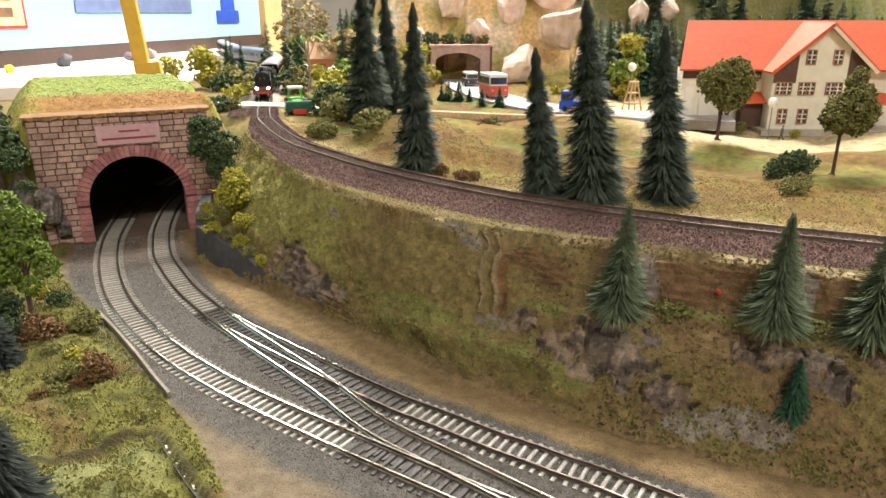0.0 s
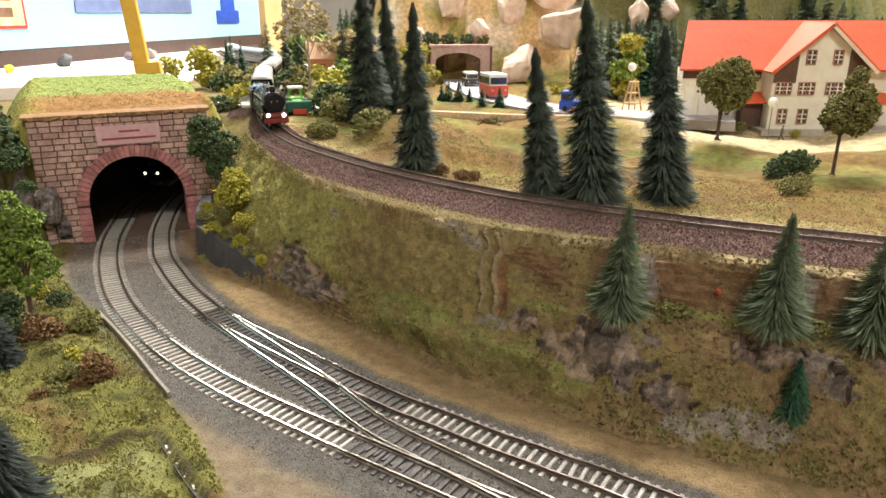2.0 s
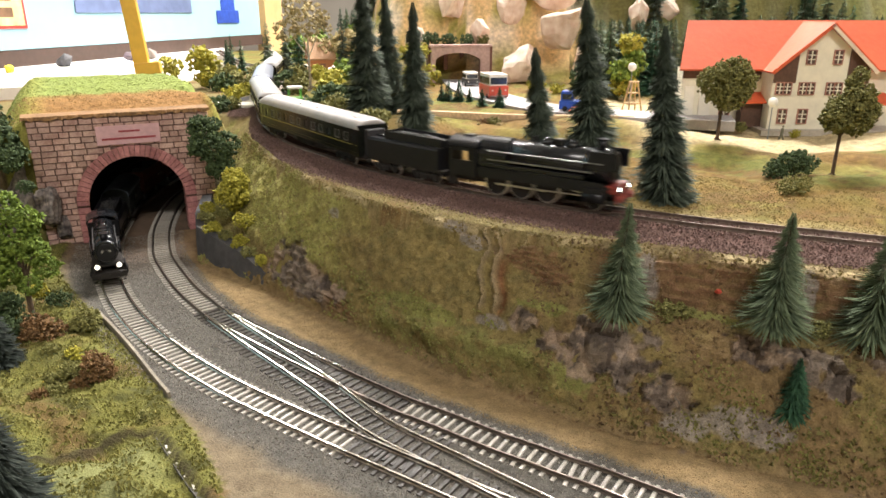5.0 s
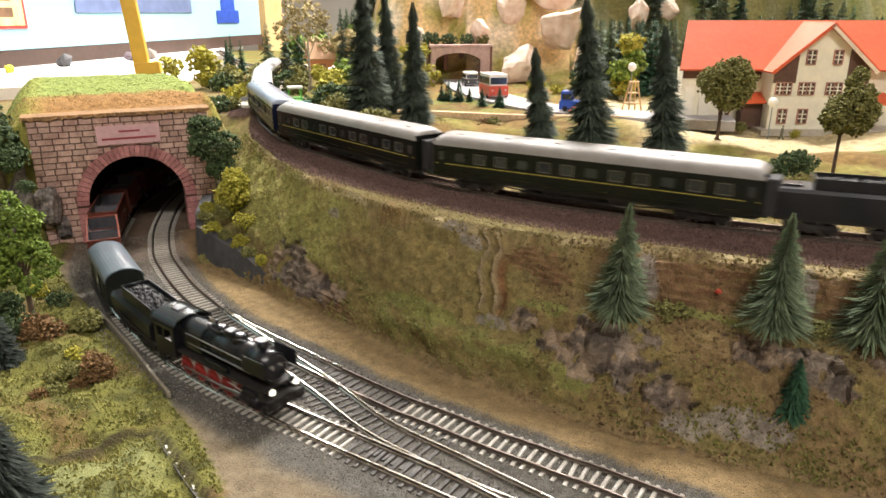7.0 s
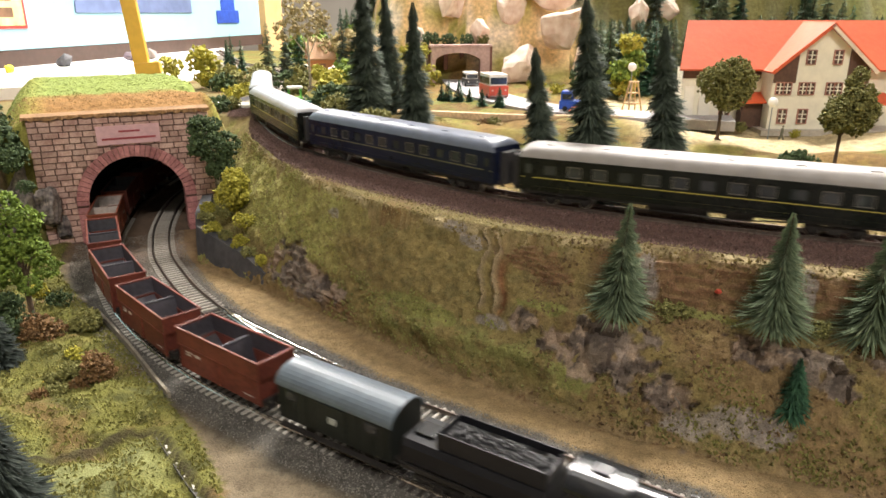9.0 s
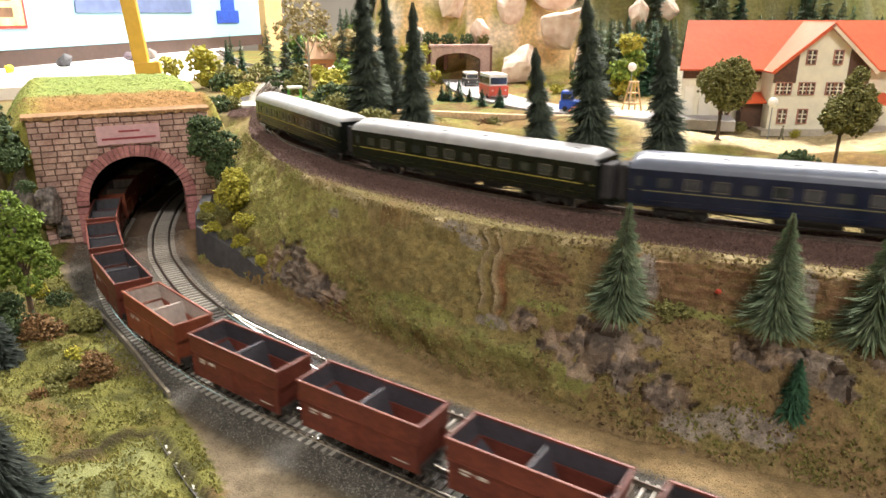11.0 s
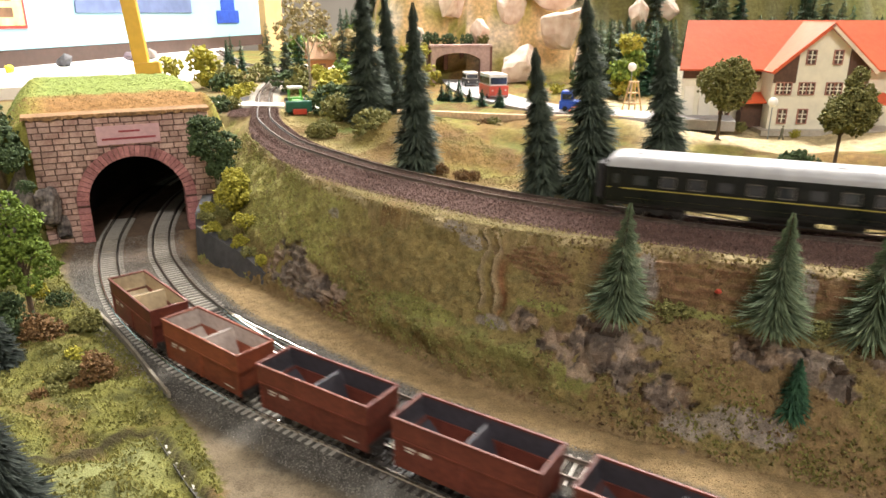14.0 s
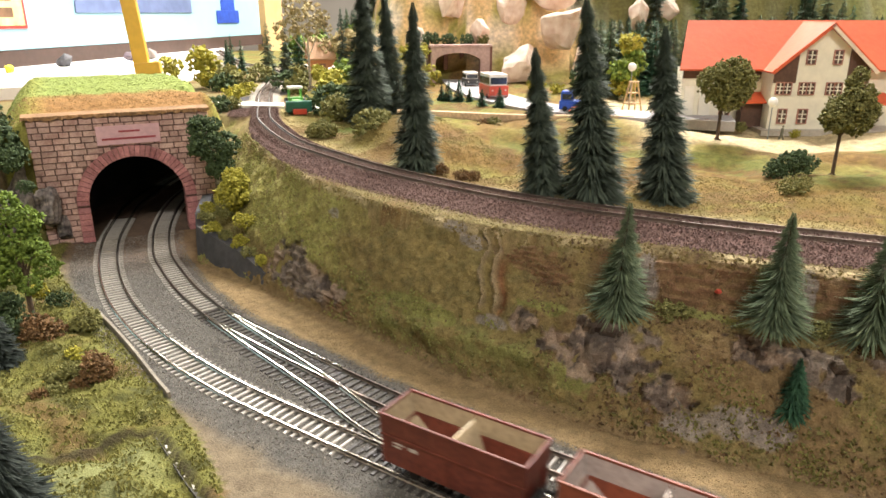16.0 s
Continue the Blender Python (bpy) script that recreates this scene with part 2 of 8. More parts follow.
def land(X, Y):
    """Height of the modelled land and the weights of its zones."""
    du, dtoe, dtop, dbank = UPPER.dist(X, Y), TOE.dist(X, Y), TOP.dist(X, Y), BANK.dist(X, Y)
    low = -0.0035 + 0.0004 * wob(X, Y, 60)
    behind0 = -((X - PL.x) * PN.x + (Y - PL.y) * PN.y) - 0.02
    # the cliff between toe and brow
    t = np.clip(dtoe / np.maximum(dtoe - np.minimum(dtop, -1e-4), 1e-5), 0, 1)
    brow = 0.1015 - 0.004 * np.clip(-du * -1 - 0.03, 0, 1)
    A, B = 0.82 * X - 0.57 * Y, t * 0.125
    gully = wob(A, B, 24, 1.0) * 0.006 + wob(A, B, 62, 2.0) * 0.0045 + wob(A, B, 150, 3.0) * 0.0028 + np.maximum(0, wob(A, B * 1.4, 95, 5.5)) * 0.004
    ledge = np.interp(t, [0, 0.12, 0.5, 0.78, 0.9, 1.0], [0, 0.10, 0.58, 0.68, 0.93, 1.0])
    right = smoothstep(0.03, 0.10, X)
    prof = t ** 0.85 * (1 - right) + ledge * right
    gully = gully + np.abs(wob(A, B, 40, 8.0)) * 0.009 * right + np.maximum(0, wob(A, B, 90, 4.4)) * 0.006 * right - 0.004
    cliff = low + (brow - low) * prof + gully * np.sin(np.pi * np.clip(t, 0, 1)) ** 0.7
    z = np.where(dtoe <= 0, low, cliff - 0.014 * np.clip(np.sin(np.pi * np.clip(t, 0, 1)) * 2.5, 0, 1) * (behind0 < 0))
    up = (dtop > 0) | ((Y > 1.02) & (X < -0.2))
    # the field behind the upper line
    back = np.clip(du, 0, None)
    field = 0.1015 + 0.0085 * wob(X, Y, 13, 4.0) * smoothstep(0.03, 0.12, back) * smoothstep(0.95, 0.75, Y) + 0.0022 * wob(X, Y, 60, 6.0) * smoothstep(0.025, 0.05, back) + 0.006 * smoothstep(0.08, 0.4, back)
    # a hollow and a low bank before the road
    field = field - 0.010 * np.exp(-((X - 0.05) / 0.09) ** 2 - ((Y - 0.66) / 0.06) ** 2) + 0.012 * smoothstep(0.78, 0.84, Y + 0.12 * X) * smoothstep(-0.10, 0.0, X) * (1 - smoothstep(0.22, 0.3, X))
    field = field + 0.03 * np.exp(-((X + 0.05) / 0.05) ** 2 - ((Y - 0.80) / 0.06) ** 2) * smoothstep(0.03, 0.08, back)
    z = np.where(up, field, z)
    z = np.where(up & (Y < 1.5), z + (0.1046 - z) * (1 - smoothstep(0.017, 0.026, np.abs(du))), z)
    # the hill over the tunnel: behind the wall, as wide as it, sloping off on both sides
    w = (X - PL.x) * PU.x + (Y - PL.y) * PU.y
    behind = -((X - PL.x) * PN.x + (Y - PL.y) * PN.y)
    side = np.minimum(smoothstep(-0.15, -0.03, w), 1 - smoothstep(0.135, 0.225, w + 0.02 * wob(X, Y, 30)))
    hill = 0.136 + 0.019 * smoothstep(0.0, 0.085, behind) + 0.004 * smoothstep(0.05, 0.2, behind) + 0.0015 * wob(X, Y, 70, 5.0)
    hillside = np.where(behind > 0.004, side * hill * (1 - 0.55 * smoothstep(0.30, 0.42, behind)), 0)
    z = np.where((behind > 0.004), np.maximum(np.where(up, z, np.minimum(z, 0.1015)), hillside), z)
    # the bank beside the lower line
    db = np.clip(-dbank, 0, None)
    bank = low + 0.004 * smoothstep(0, 0.006, db) + 0.05 * smoothstep(0.05, 0.30, db) + 0.10 * smoothstep(0.12, 0.30, db) * smoothstep(0.55, 0.72, Y) + (0.005 * wob(X, Y, 28, 2.5) + 0.0030 * wob(X, Y, 80, 7.0) + 0.0015 * wob(X, Y, 170, 1.0)) * smoothstep(0.0, 0.03, db)
    bank = bank - 0.006 * smoothstep(0.0, 0.005, -DITCH.dist(X, Y) + 0.0012 * wob(X, Y, 90, 4.0)) * smoothstep(0.0, 0.02, db)
    onbank = (dbank < 0) & (behind < 0.004)
    z = np.where(onbank, bank, z)
    # the mountain at the back
    mount = 0.38 * smoothstep(1.36, 1.62, Y - 0.35 * (X - 0.05) * (X > 0.25) + 0.04 * wob(X, Y, 8, 1.5)) * smoothstep(-0.22, -0.05, X + 0.02 * wob(X, Y, 12)) + 0.03 * wob(X, Y, 14, 3.3) * smoothstep(1.4, 1.6, Y) * smoothstep(-0.1, 0.1, X)
    z = np.where(up, z + np.maximum(mount, 0), z)
    # a gentle green rise behind the siding on the far side
    z = np.where(up & (X < -0.57) & (Y > 1.1), 0.085, z)
    z = np.where(up & (behind > 0.3) & (X > -0.56), z + 0.03 * smoothstep(1.5, 2.4, Y) * smoothstep(0.06, 0.3, np.abs(du)), z)
    return z, dict(du=du, dtoe=dtoe, dtop=dtop, dbank=dbank, t=t, behind=behind, w=w, onbank=onbank, up=up, side=side)


def ground_z(x, y):
    z, _ = land(np.array([float(x)]), np.array([float(y)]))
    return float(z[0])


def lines(*runs):
    out = []
    for a, b, st in runs:
        out += list(np.arange(a, b, st))
    return np.array(out + [runs[-1][1]])


def lerp3(c, tint, w):
    w = np.clip(w, 0, 1)[..., None]
    return c * (1 - w) + np.array(tint) * w


def build_land():
    xs = lines((-1.7, -0.6, 0.03), (-0.6, -0.26, 0.0055), (-0.26, 0.32, 0.0040), (0.32, 0.62, 0.007), (0.62, 1.9, 0.04))
    ys = lines((0.02, 0.24, 0.012), (0.24, 0.72, 0.0038), (0.72, 1.15, 0.0065), (1.15, 1.7, 0.018), (1.7, 3.2, 0.05))
    X, Y = np.meshgrid(xs, ys)
    Z, k = land(X, Y)
    n1, n2, n3 = wob(X, Y, 18, 0.5), wob(X, Y, 60, 1.1), wob(X, Y, 150, 2.2)
    gravel, sand = (0.095, 0.089, 0.078), (0.27, 0.193, 0.100)
    c = np.zeros(X.shape + (3,)) + np.array(gravel)
    dlow, dsid = LOWER.dist(X, Y), SIDING.dist(X, Y)
    # sand strip beyond the siding and beside the bank
    c = lerp3(c, sand, smoothstep(0.021, 0.027, dsid + 0.003 * n2) * (k["dtoe"] < 0.02))
    c = lerp3(c, (0.165, 0.13, 0.085), smoothstep(0.028, 0.046, -dlow + 0.006 * n1 + 0.003 * n2))
    # dark stains and shadow painted into the sand's colour
    for sx, sy, sa, sb in ((0.077, 0.402, 0.013, 0.005), (0.100, 0.381, 0.017, 0.006), (0.116, 0.369, 0.014, 0.004)):
        e = ((X - sx) * 0.85 - (Y - sy) * 0.53) ** 2 / sa ** 2 + ((X - sx) * 0.53 + (Y - sy) * 0.85) ** 2 / sb ** 2
        c = lerp3(c, (0.055, 0.042, 0.033), smoothstep(1.2, 0.7, e + 0.25 * n3))
    # dusty brown towards the tunnel
    c = lerp3(c, (0.15, 0.095, 0.06), smoothstep(0.62, 0.76, Y) * (k["dtoe"] < 0) * 0.8)
    olive, earth, green, dry = (0.205, 0.16, 0.065), (0.145, 0.085, 0.045), (0.20, 0.20, 0.06), (0.29, 0.22, 0.105)
    A, B = 0.82 * X - 0.57 * Y, k["t"] * 0.125
    m1, m2, m3 = wob(A, B, 26, 0.7), wob(A, B, 80, 1.9), wob(A, B, 190, 3.2)
    cl = lerp3(np.zeros(X.shape + (3,)) + np.array(olive), earth, smoothstep(-0.2, 0.5, m1 + 0.5 * m3) * smoothstep(-0.12, 0.05, X) + smoothstep(0.35, 0.9, m2 + 0.3 * m3) * 0.7)
    cl = lerp3(cl, green, smoothstep(0.0, 0.7, m2 + 0.4 * m3) * smoothstep(-0.05, -0.16, X) * 0.8)
    cl = lerp3(cl, green, smoothstep(0.38, 0.15, k["t"]) * smoothstep(0.05, 0.12, k["t"]) * smoothstep(-0.3, 0.4, m3 + m2) * 0.8)
    cl = lerp3(cl, earth, smoothstep(0.12, 0.0, k["t"]) * 0.8)
    cl = lerp3(cl, (0.30, 0.20, 0.15), smoothstep(0.45, 0.8, wob(A, B, 45, 6.6)) * smoothstep(0.0, 0.08, X) * 0.8)
    crag = smoothstep(0.15, 0.55, np.abs(wob(A, B, 40, 8.0)) * 1.3 - 0.2 + 0.5 * np.maximum(0, wob(A, B, 90, 4.4))) * smoothstep(0.06, 0.11, X) * smoothstep(0.72, 0.55, k["t"]) * smoothstep(0.05, 0.14, k["t"])
    cl = lerp3(cl, (0.20, 0.175, 0.165), crag * smoothstep(-0.4, 0.3, m3))
    cl = lerp3(cl, (0.07, 0.058, 0.056), crag * smoothstep(0.1, 0.5, m2) * 0.9)
    cl = lerp3(cl, (0.26, 0.24, 0.22), smoothstep(0.66, 0.95, wob(A, B, 58, 2.9)) * 0.7)
    cl = lerp3(cl, dry, smoothstep(0.85, 0.98, k["t"]) * 0.85)
    incl = (k["dtoe"] > 0) & ~k["up"]
    c = np.where(incl[..., None], cl, c)
    # the upper shelf: dark ballast, then pale and ochre grass
    straw, ochre, lush, yel = (0.25, 0.20, 0.085), (0.17, 0.105, 0.033), (0.105, 0.125, 0.03), (0.19, 0.165, 0.045)
    f = lerp3(np.zeros(X.shape + (3,)) + np.array(ochre), yel, smoothstep(-0.2, 0.6, n1))
    f = lerp3(f, lush, smoothstep(0.1, 0.7, wob(X, Y, 11, 3.0) + 0.4 * n2) * 0.75 + smoothstep(0.0, -0.14, X) * 0.5)
    f = lerp3(f, straw, smoothstep(0.060, 0.034, k["du"] + 0.005 * n2))
    f = lerp3(f, (0.19, 0.155, 0.068), smoothstep(-0.03, -0.045, k["du"]))
    f = lerp3(f, (0.135, 0.078, 0.030), smoothstep(0.0, 0.6, wob(X, Y, 26, 8.5) + 0.5 * n3) * 0.85)
    # yard before the house
    f = lerp3(f, (0.48, 0.39, 0.23), smoothstep(0.70, 0.76, Y - 0.05 * n1) * smoothstep(0.20, 0.26, X) * smoothstep(1.2, 1.1, Y))
    ball = (0.105, 0.062, 0.052)
    f = lerp3(f, ball, smoothstep(0.0245, 0.0205, k["du"] + 0.002 * n3) * smoothstep(-0.056, -0.049, k["du"] + 0.004 * n2 + 0.002 * n3) * smoothstep(1.16, 1.10, Y))
    f = lerp3(f, (0.30, 0.27, 0.23), smoothstep(0.030, 0.026, np.abs(k["du"])) * smoothstep(1.12, 1.2, Y))
    rockc = lerp3(lerp3(np.zeros(X.shape + (3,)) + np.array((0.72, 0.50, 0.25)), (0.85, 0.73, 0.58), smoothstep(0.1, 0.6, wob(X, Z, 16, 0.5))), (0.34, 0.31, 0.08), smoothstep(0.1, 0.6, wob(X, Z, 25, 6.0)))
    f = np.where(((Z > 0.15) & (Y > 1.25) & (X > -0.3))[..., None], rockc, f)
    f = lerp3(f, (0.10, 0.12, 0.035), smoothstep(0.26, 0.34, X) * smoothstep(1.18, 1.24, Y) * 0.85)
    c = np.where((k["up"])[..., None], f, c)
    # hill over the tunnel
    hl = lerp3(np.zeros(X.shape + (3,)) + np.array((0.28, 0.155, 0.06)), (0.22, 0.27, 0.075), smoothstep(0.065, 0.085, k["behind"] + 0.006 * n2 + 0.004 * n1))
    hl = lerp3(hl, (0.30, 0.30, 0.07), smoothstep(-0.01, -0.05, k["w"]) + smoothstep(0.15, 0.17, k["w"]))
    onhill = (k["behind"] > 0.004) & (Z > 0.112) & (k["side"] > 0.05) & (Y < 1.3)
    c = np.where(onhill[..., None], hl, c)
    # the mossy bank
    g = lerp3(np.zeros(X.shape + (3,)) + np.array((0.135, 0.132, 0.034)), (0.065, 0.065, 0.02), smoothstep(-0.1, 0.6, n2 + 0.3 * n3))
    g = lerp3(g, (0.17, 0.175, 0.055), smoothstep(0.1, 0.7, n1) * 0.8)
    g = lerp3(g, (0.13, 0.085, 0.035), smoothstep(0.2, 0.8, wob(X, Y, 34, 9.0) + 0.3 * n3) * 0.85)
    dd = -DITCH.dist(X, Y)
    g = lerp3(g, (0.185, 0.195, 0.085), smoothstep(0.006, 0.02, dd) * smoothstep(-0.5, 0.5, n1 + 0.4 * n2) * 0.7)
    g = lerp3(g, (0.045, 0.036, 0.02), smoothstep(0.0036, 0.0012, np.abs(dd - 0.002) + 0.001 * n3) * 0.9)
    c = np.where((k["onbank"] & (k["dbank"] < -0.002))[..., None], g, c)
    ny, nx = X.shape
    verts = np.stack([X, Y, Z], -1).reshape(-1, 3)
    idx = np.arange(ny * nx).reshape(ny, nx)
    quads = np.stack([idx[:-1, :-1], idx[:-1, 1:], idx[1:, 1:], idx[1:, :-1]], -1)
    cx, cy = (X[:-1, :-1] + X[1:, 1:]) / 2, (Y[:-1, :-1] + Y[1:, 1:]) / 2
    bh = -((cx - PL.x) * PN.x + (cy - PL.y) * PN.y)
    ww = (cx - PL.x) * PU.x + (cy - PL.y) * PU.y
    zmax = np.max(np.stack([Z[:-1, :-1], Z[1:, 1:], Z[:-1, 1:], Z[1:, :-1]]), 0)
    zmin = np.min(np.stack([Z[:-1, :-1], Z[1:, 1:], Z[:-1, 1:], Z[1:, :-1]]), 0)
    keep = ~((bh > -0.012) & (bh < 0.016) & (ww > -0.03) & (ww < 0.135) & (zmax - zmin > 0.02))
    faces = quads[keep].reshape(-1, 4)
    me = bpy.data.meshes.new("ground")
    me.from_pydata(verts.tolist(), [], faces.tolist())
    at = me.color_attributes.new("cover", "FLOAT_COLOR", "POINT")
    at.data.foreach_set("color", np.concatenate([c.reshape(-1, 3), np.ones((ny * nx, 1))], 1).astype(np.float32).ravel())
    me.shade_smooth()
    me.materials.append(cover_mat("land_cover"))
    return tagged(new("ground", me), "modelled hillside of flocked grass, sand, gravel and earth", "ground", kind="structure")


ground = build_land()


# ---------------------------------------------------------------- track
def sweep(bm, line, off, s0, s1, prof, z, step=0.008):
    rows = []
    n = max(2, int((s1 - s0) / step) + 1)
    for i in range(n):
        s = s0 + (s1 - s0) * i / (n - 1)
        p, h = line.at(s), line.heading(s)
        nx, ny = -math.sin(h), math.cos(h)
        rows.append([bm.verts.new((p.x + nx * (off + a), p.y + ny * (off + a), z + b)) for a, b in prof])
    k = len(prof)
    for r, q in zip(rows[:-1], rows[1:]):
        for i in range(k):
            bm.faces.new((r[i], r[(i + 1) % k], q[(i + 1) % k], q[i]))
    bm.faces.new(rows[0][::-1])
    bm.faces.new(rows[-1])
    bmesh.ops.recalc_face_normals(bm, faces=bm.faces)
    return bm


RAIL = [(-0.0012, -0.0026), (0.0012, -0.0026), (0.0004, -0.0020), (0.0004, -0.0009), (0.00055, -0.0007), (0.00055, 0.0), (-0.00055, 0.0), (-0.00055, -0.0007), (-0.0004, -0.0009), (-0.0004, -0.0020)]
steel = mat("worn_rail_steel", (0.50, 0.48, 0.45), 0.22, 0.95, 0.3, 400, second=(0.30, 0.25, 0.20))
rust_rail = mat("brown_rail", (0.20, 0.165, 0.14), 0.33, 0.8, 0.3, 300)
# Concrete grey lifted so the lamp's glare on the sleepers sits in the colour.
tie_grey = mat("pale_concrete_and_glare", (0.34, 0.315, 0.275), 0.28, 0, 0.3, 900, bump=0.3)
tie_dark = mat("dark_sleeper", (0.040, 0.034, 0.030), 0.45, 0, 0.4, 900, bump=0.3, spec=0.3)
tie_brown = mat("dusty_brown_sleeper", (0.09, 0.06, 0.045), 0.85, 0, 0.3, 900, bump=0.3, spec=0.12)


def sleeper_mesh(name, length, material, w=0.0027, h=0.0021):
    bm = bmesh.new()
    prof = [(-w / 2, -h), (w / 2, -h), (w / 2, -0.0005), (w / 2 - 0.0005, 0), (-w / 2 + 0.0005, 0), (-w / 2, -0.0005)]
    extrude_profile(bm, prof, -length / 2, length / 2)
    return mesh_of(name, bm, material)


def track(line, s0, s1, z, label, rail_mat, ties, pitch=0.0065, gauge=0.0165, joined_before=None):
    """Two rails on sleepers; ties(s) gives the sleeper's mesh. Sleepers out of clear view are joined into one piece."""
    t = thing("railway_track", label, "railway track", kind="structure")
    for side in (1, -1):
        bm = bmesh.new()
        sweep(bm, line, side * (gauge / 2 + 0.00055), s0, s1, RAIL, z)
        part("rail", bm, rail_mat, t, "shiny worn steel rail" if rail_mat is steel else "brown weathered rail")
    far = bmesh.new()
    s, i = s0, 0
    while s < s1:
        p, h = line.at(s), line.heading(s)
        me = ties(s)
        m = Matrix.Translation((p.x, p.y, z - 0.0025)) @ Matrix.Rotation(h + math.pi / 2 + random.uniform(-0.02, 0.02), 4, "Z")
        if joined_before is not None and not (joined_before[0] < s < joined_before[1]):
            n0 = len(far.verts)
            far.from_mesh(me)
            far.verts.ensure_lookup_table()
            bmesh.ops.transform(far, matrix=m, verts=far.verts[n0:])
            last = me
        else:
            ob = new("sleeper", me)
            ob.parent, ob.matrix_basis = t, m
        s += pitch
    if len(far.verts):
        ob = part("sleeper_run", far, last.materials[0], t)
        ob["kind"] = "stuff"
    else:
        far.free()
    return t


SL_GREY, SL_DARK, SL_BROWN = sleeper_mesh("sleeper", 0.029, tie_grey), sleeper_mesh("sleeper", 0.030, tie_dark, 0.0030), sleeper_mesh("sleeper", 0.029, tie_brown)
SL_LONG = [sleeper_mesh("sleeper", 0.030 + 0.003 * i, tie_dark, 0.0030) for i in range(14)]
track(LOWER, LOWER.s[0], 1.6, RAIL_LOW, "curved model railway track with shiny rails on pale sleepers", steel,
      lambda s: SL_GREY if -0.02 < s < 0.60 or s > 0.95 else (SL_DARK if s > 0.5 else SL_BROWN), joined_before=(-0.2, 1.0))
s_sw = SIDING.s[np.linalg.norm(SIDING.p - np.array((-0.2175, 0.5705)), axis=1).argmin()]
track(SIDING, SIDING.s[0], SIDING.s[-1], RAIL_LOW, "second curved track with brown rails and a set of points", rust_rail,
      lambda s: SL_DARK if s_sw + 0.02 < s < s_sw + 0.26 else SL_GREY, joined_before=(s_sw - 0.4, s_sw + 0.62))


def points():
    """The diverging rails of the set of points, its blades and the crossing."""
    t = thing("track_points", "bright set of points on dark sleepers linking both tracks", "railway points", kind="structure")
    for side in (1, -1):
        bm = bmesh.new()
        sweep(bm, CROSS, side * 0.0088, 0.0, CROSS.s[-1] - 0.02, RAIL, RAIL_LOW + 0.0001)
        part("rail", bm, steel, t, "bright diverging rail")
    for side in (1, -1):
        bm = bmesh.new()
        sweep(bm, SIDING, side * 0.0088, s_sw + 0.03, s_sw + 0.19, RAIL, RAIL_LOW + 0.0002)
        part("blade", bm, steel, t, "bright switch blade")
    n = 0
    for i in range(34):
        s = 0.055 + i * 0.0068
        if s > CROSS.s[-1] - 0.03:
            break
        p, h = CROSS.at(s), CROSS.heading(s)
        d = min(0.004 + 0.035 * max(0, s - 0.05) , 0.012)
        ob = new("sleeper", SL_LONG[min(13, int(d / 0.003) + 1)])
        ob.parent = t
        ob.matrix_basis = Matrix.Translation((p.x, p.y, RAIL_LOW - 0.0027)) @ Matrix.Rotation(h + math.pi / 2, 4, "Z")
    bm = bmesh.new()
    p = CROSS.at(0.15)
    for dx, dy in ((-0.038, -0.016), (-0.036, -0.0155)):
        box(bm, p.x + dx - 0.002, p.x + dx + 0.002, p.y + dy - 0.0012, p.y + dy + 0.0012, -0.004, -0.0012, bevel=0.0004)
    part("point_motor_cover", bm, mat("pale_plastic", (0.5, 0.45, 0.4), 0.5), t, "small pale plastic cover")
    return t


points()
track(UPPER, UPPER.s[0], UPPER.s[-1], RAIL_UP, "upper curved track on dark purple-brown ballast", rust_rail, lambda s: SL_BROWN, pitch=0.0075, joined_before=(1.0, 2.2))


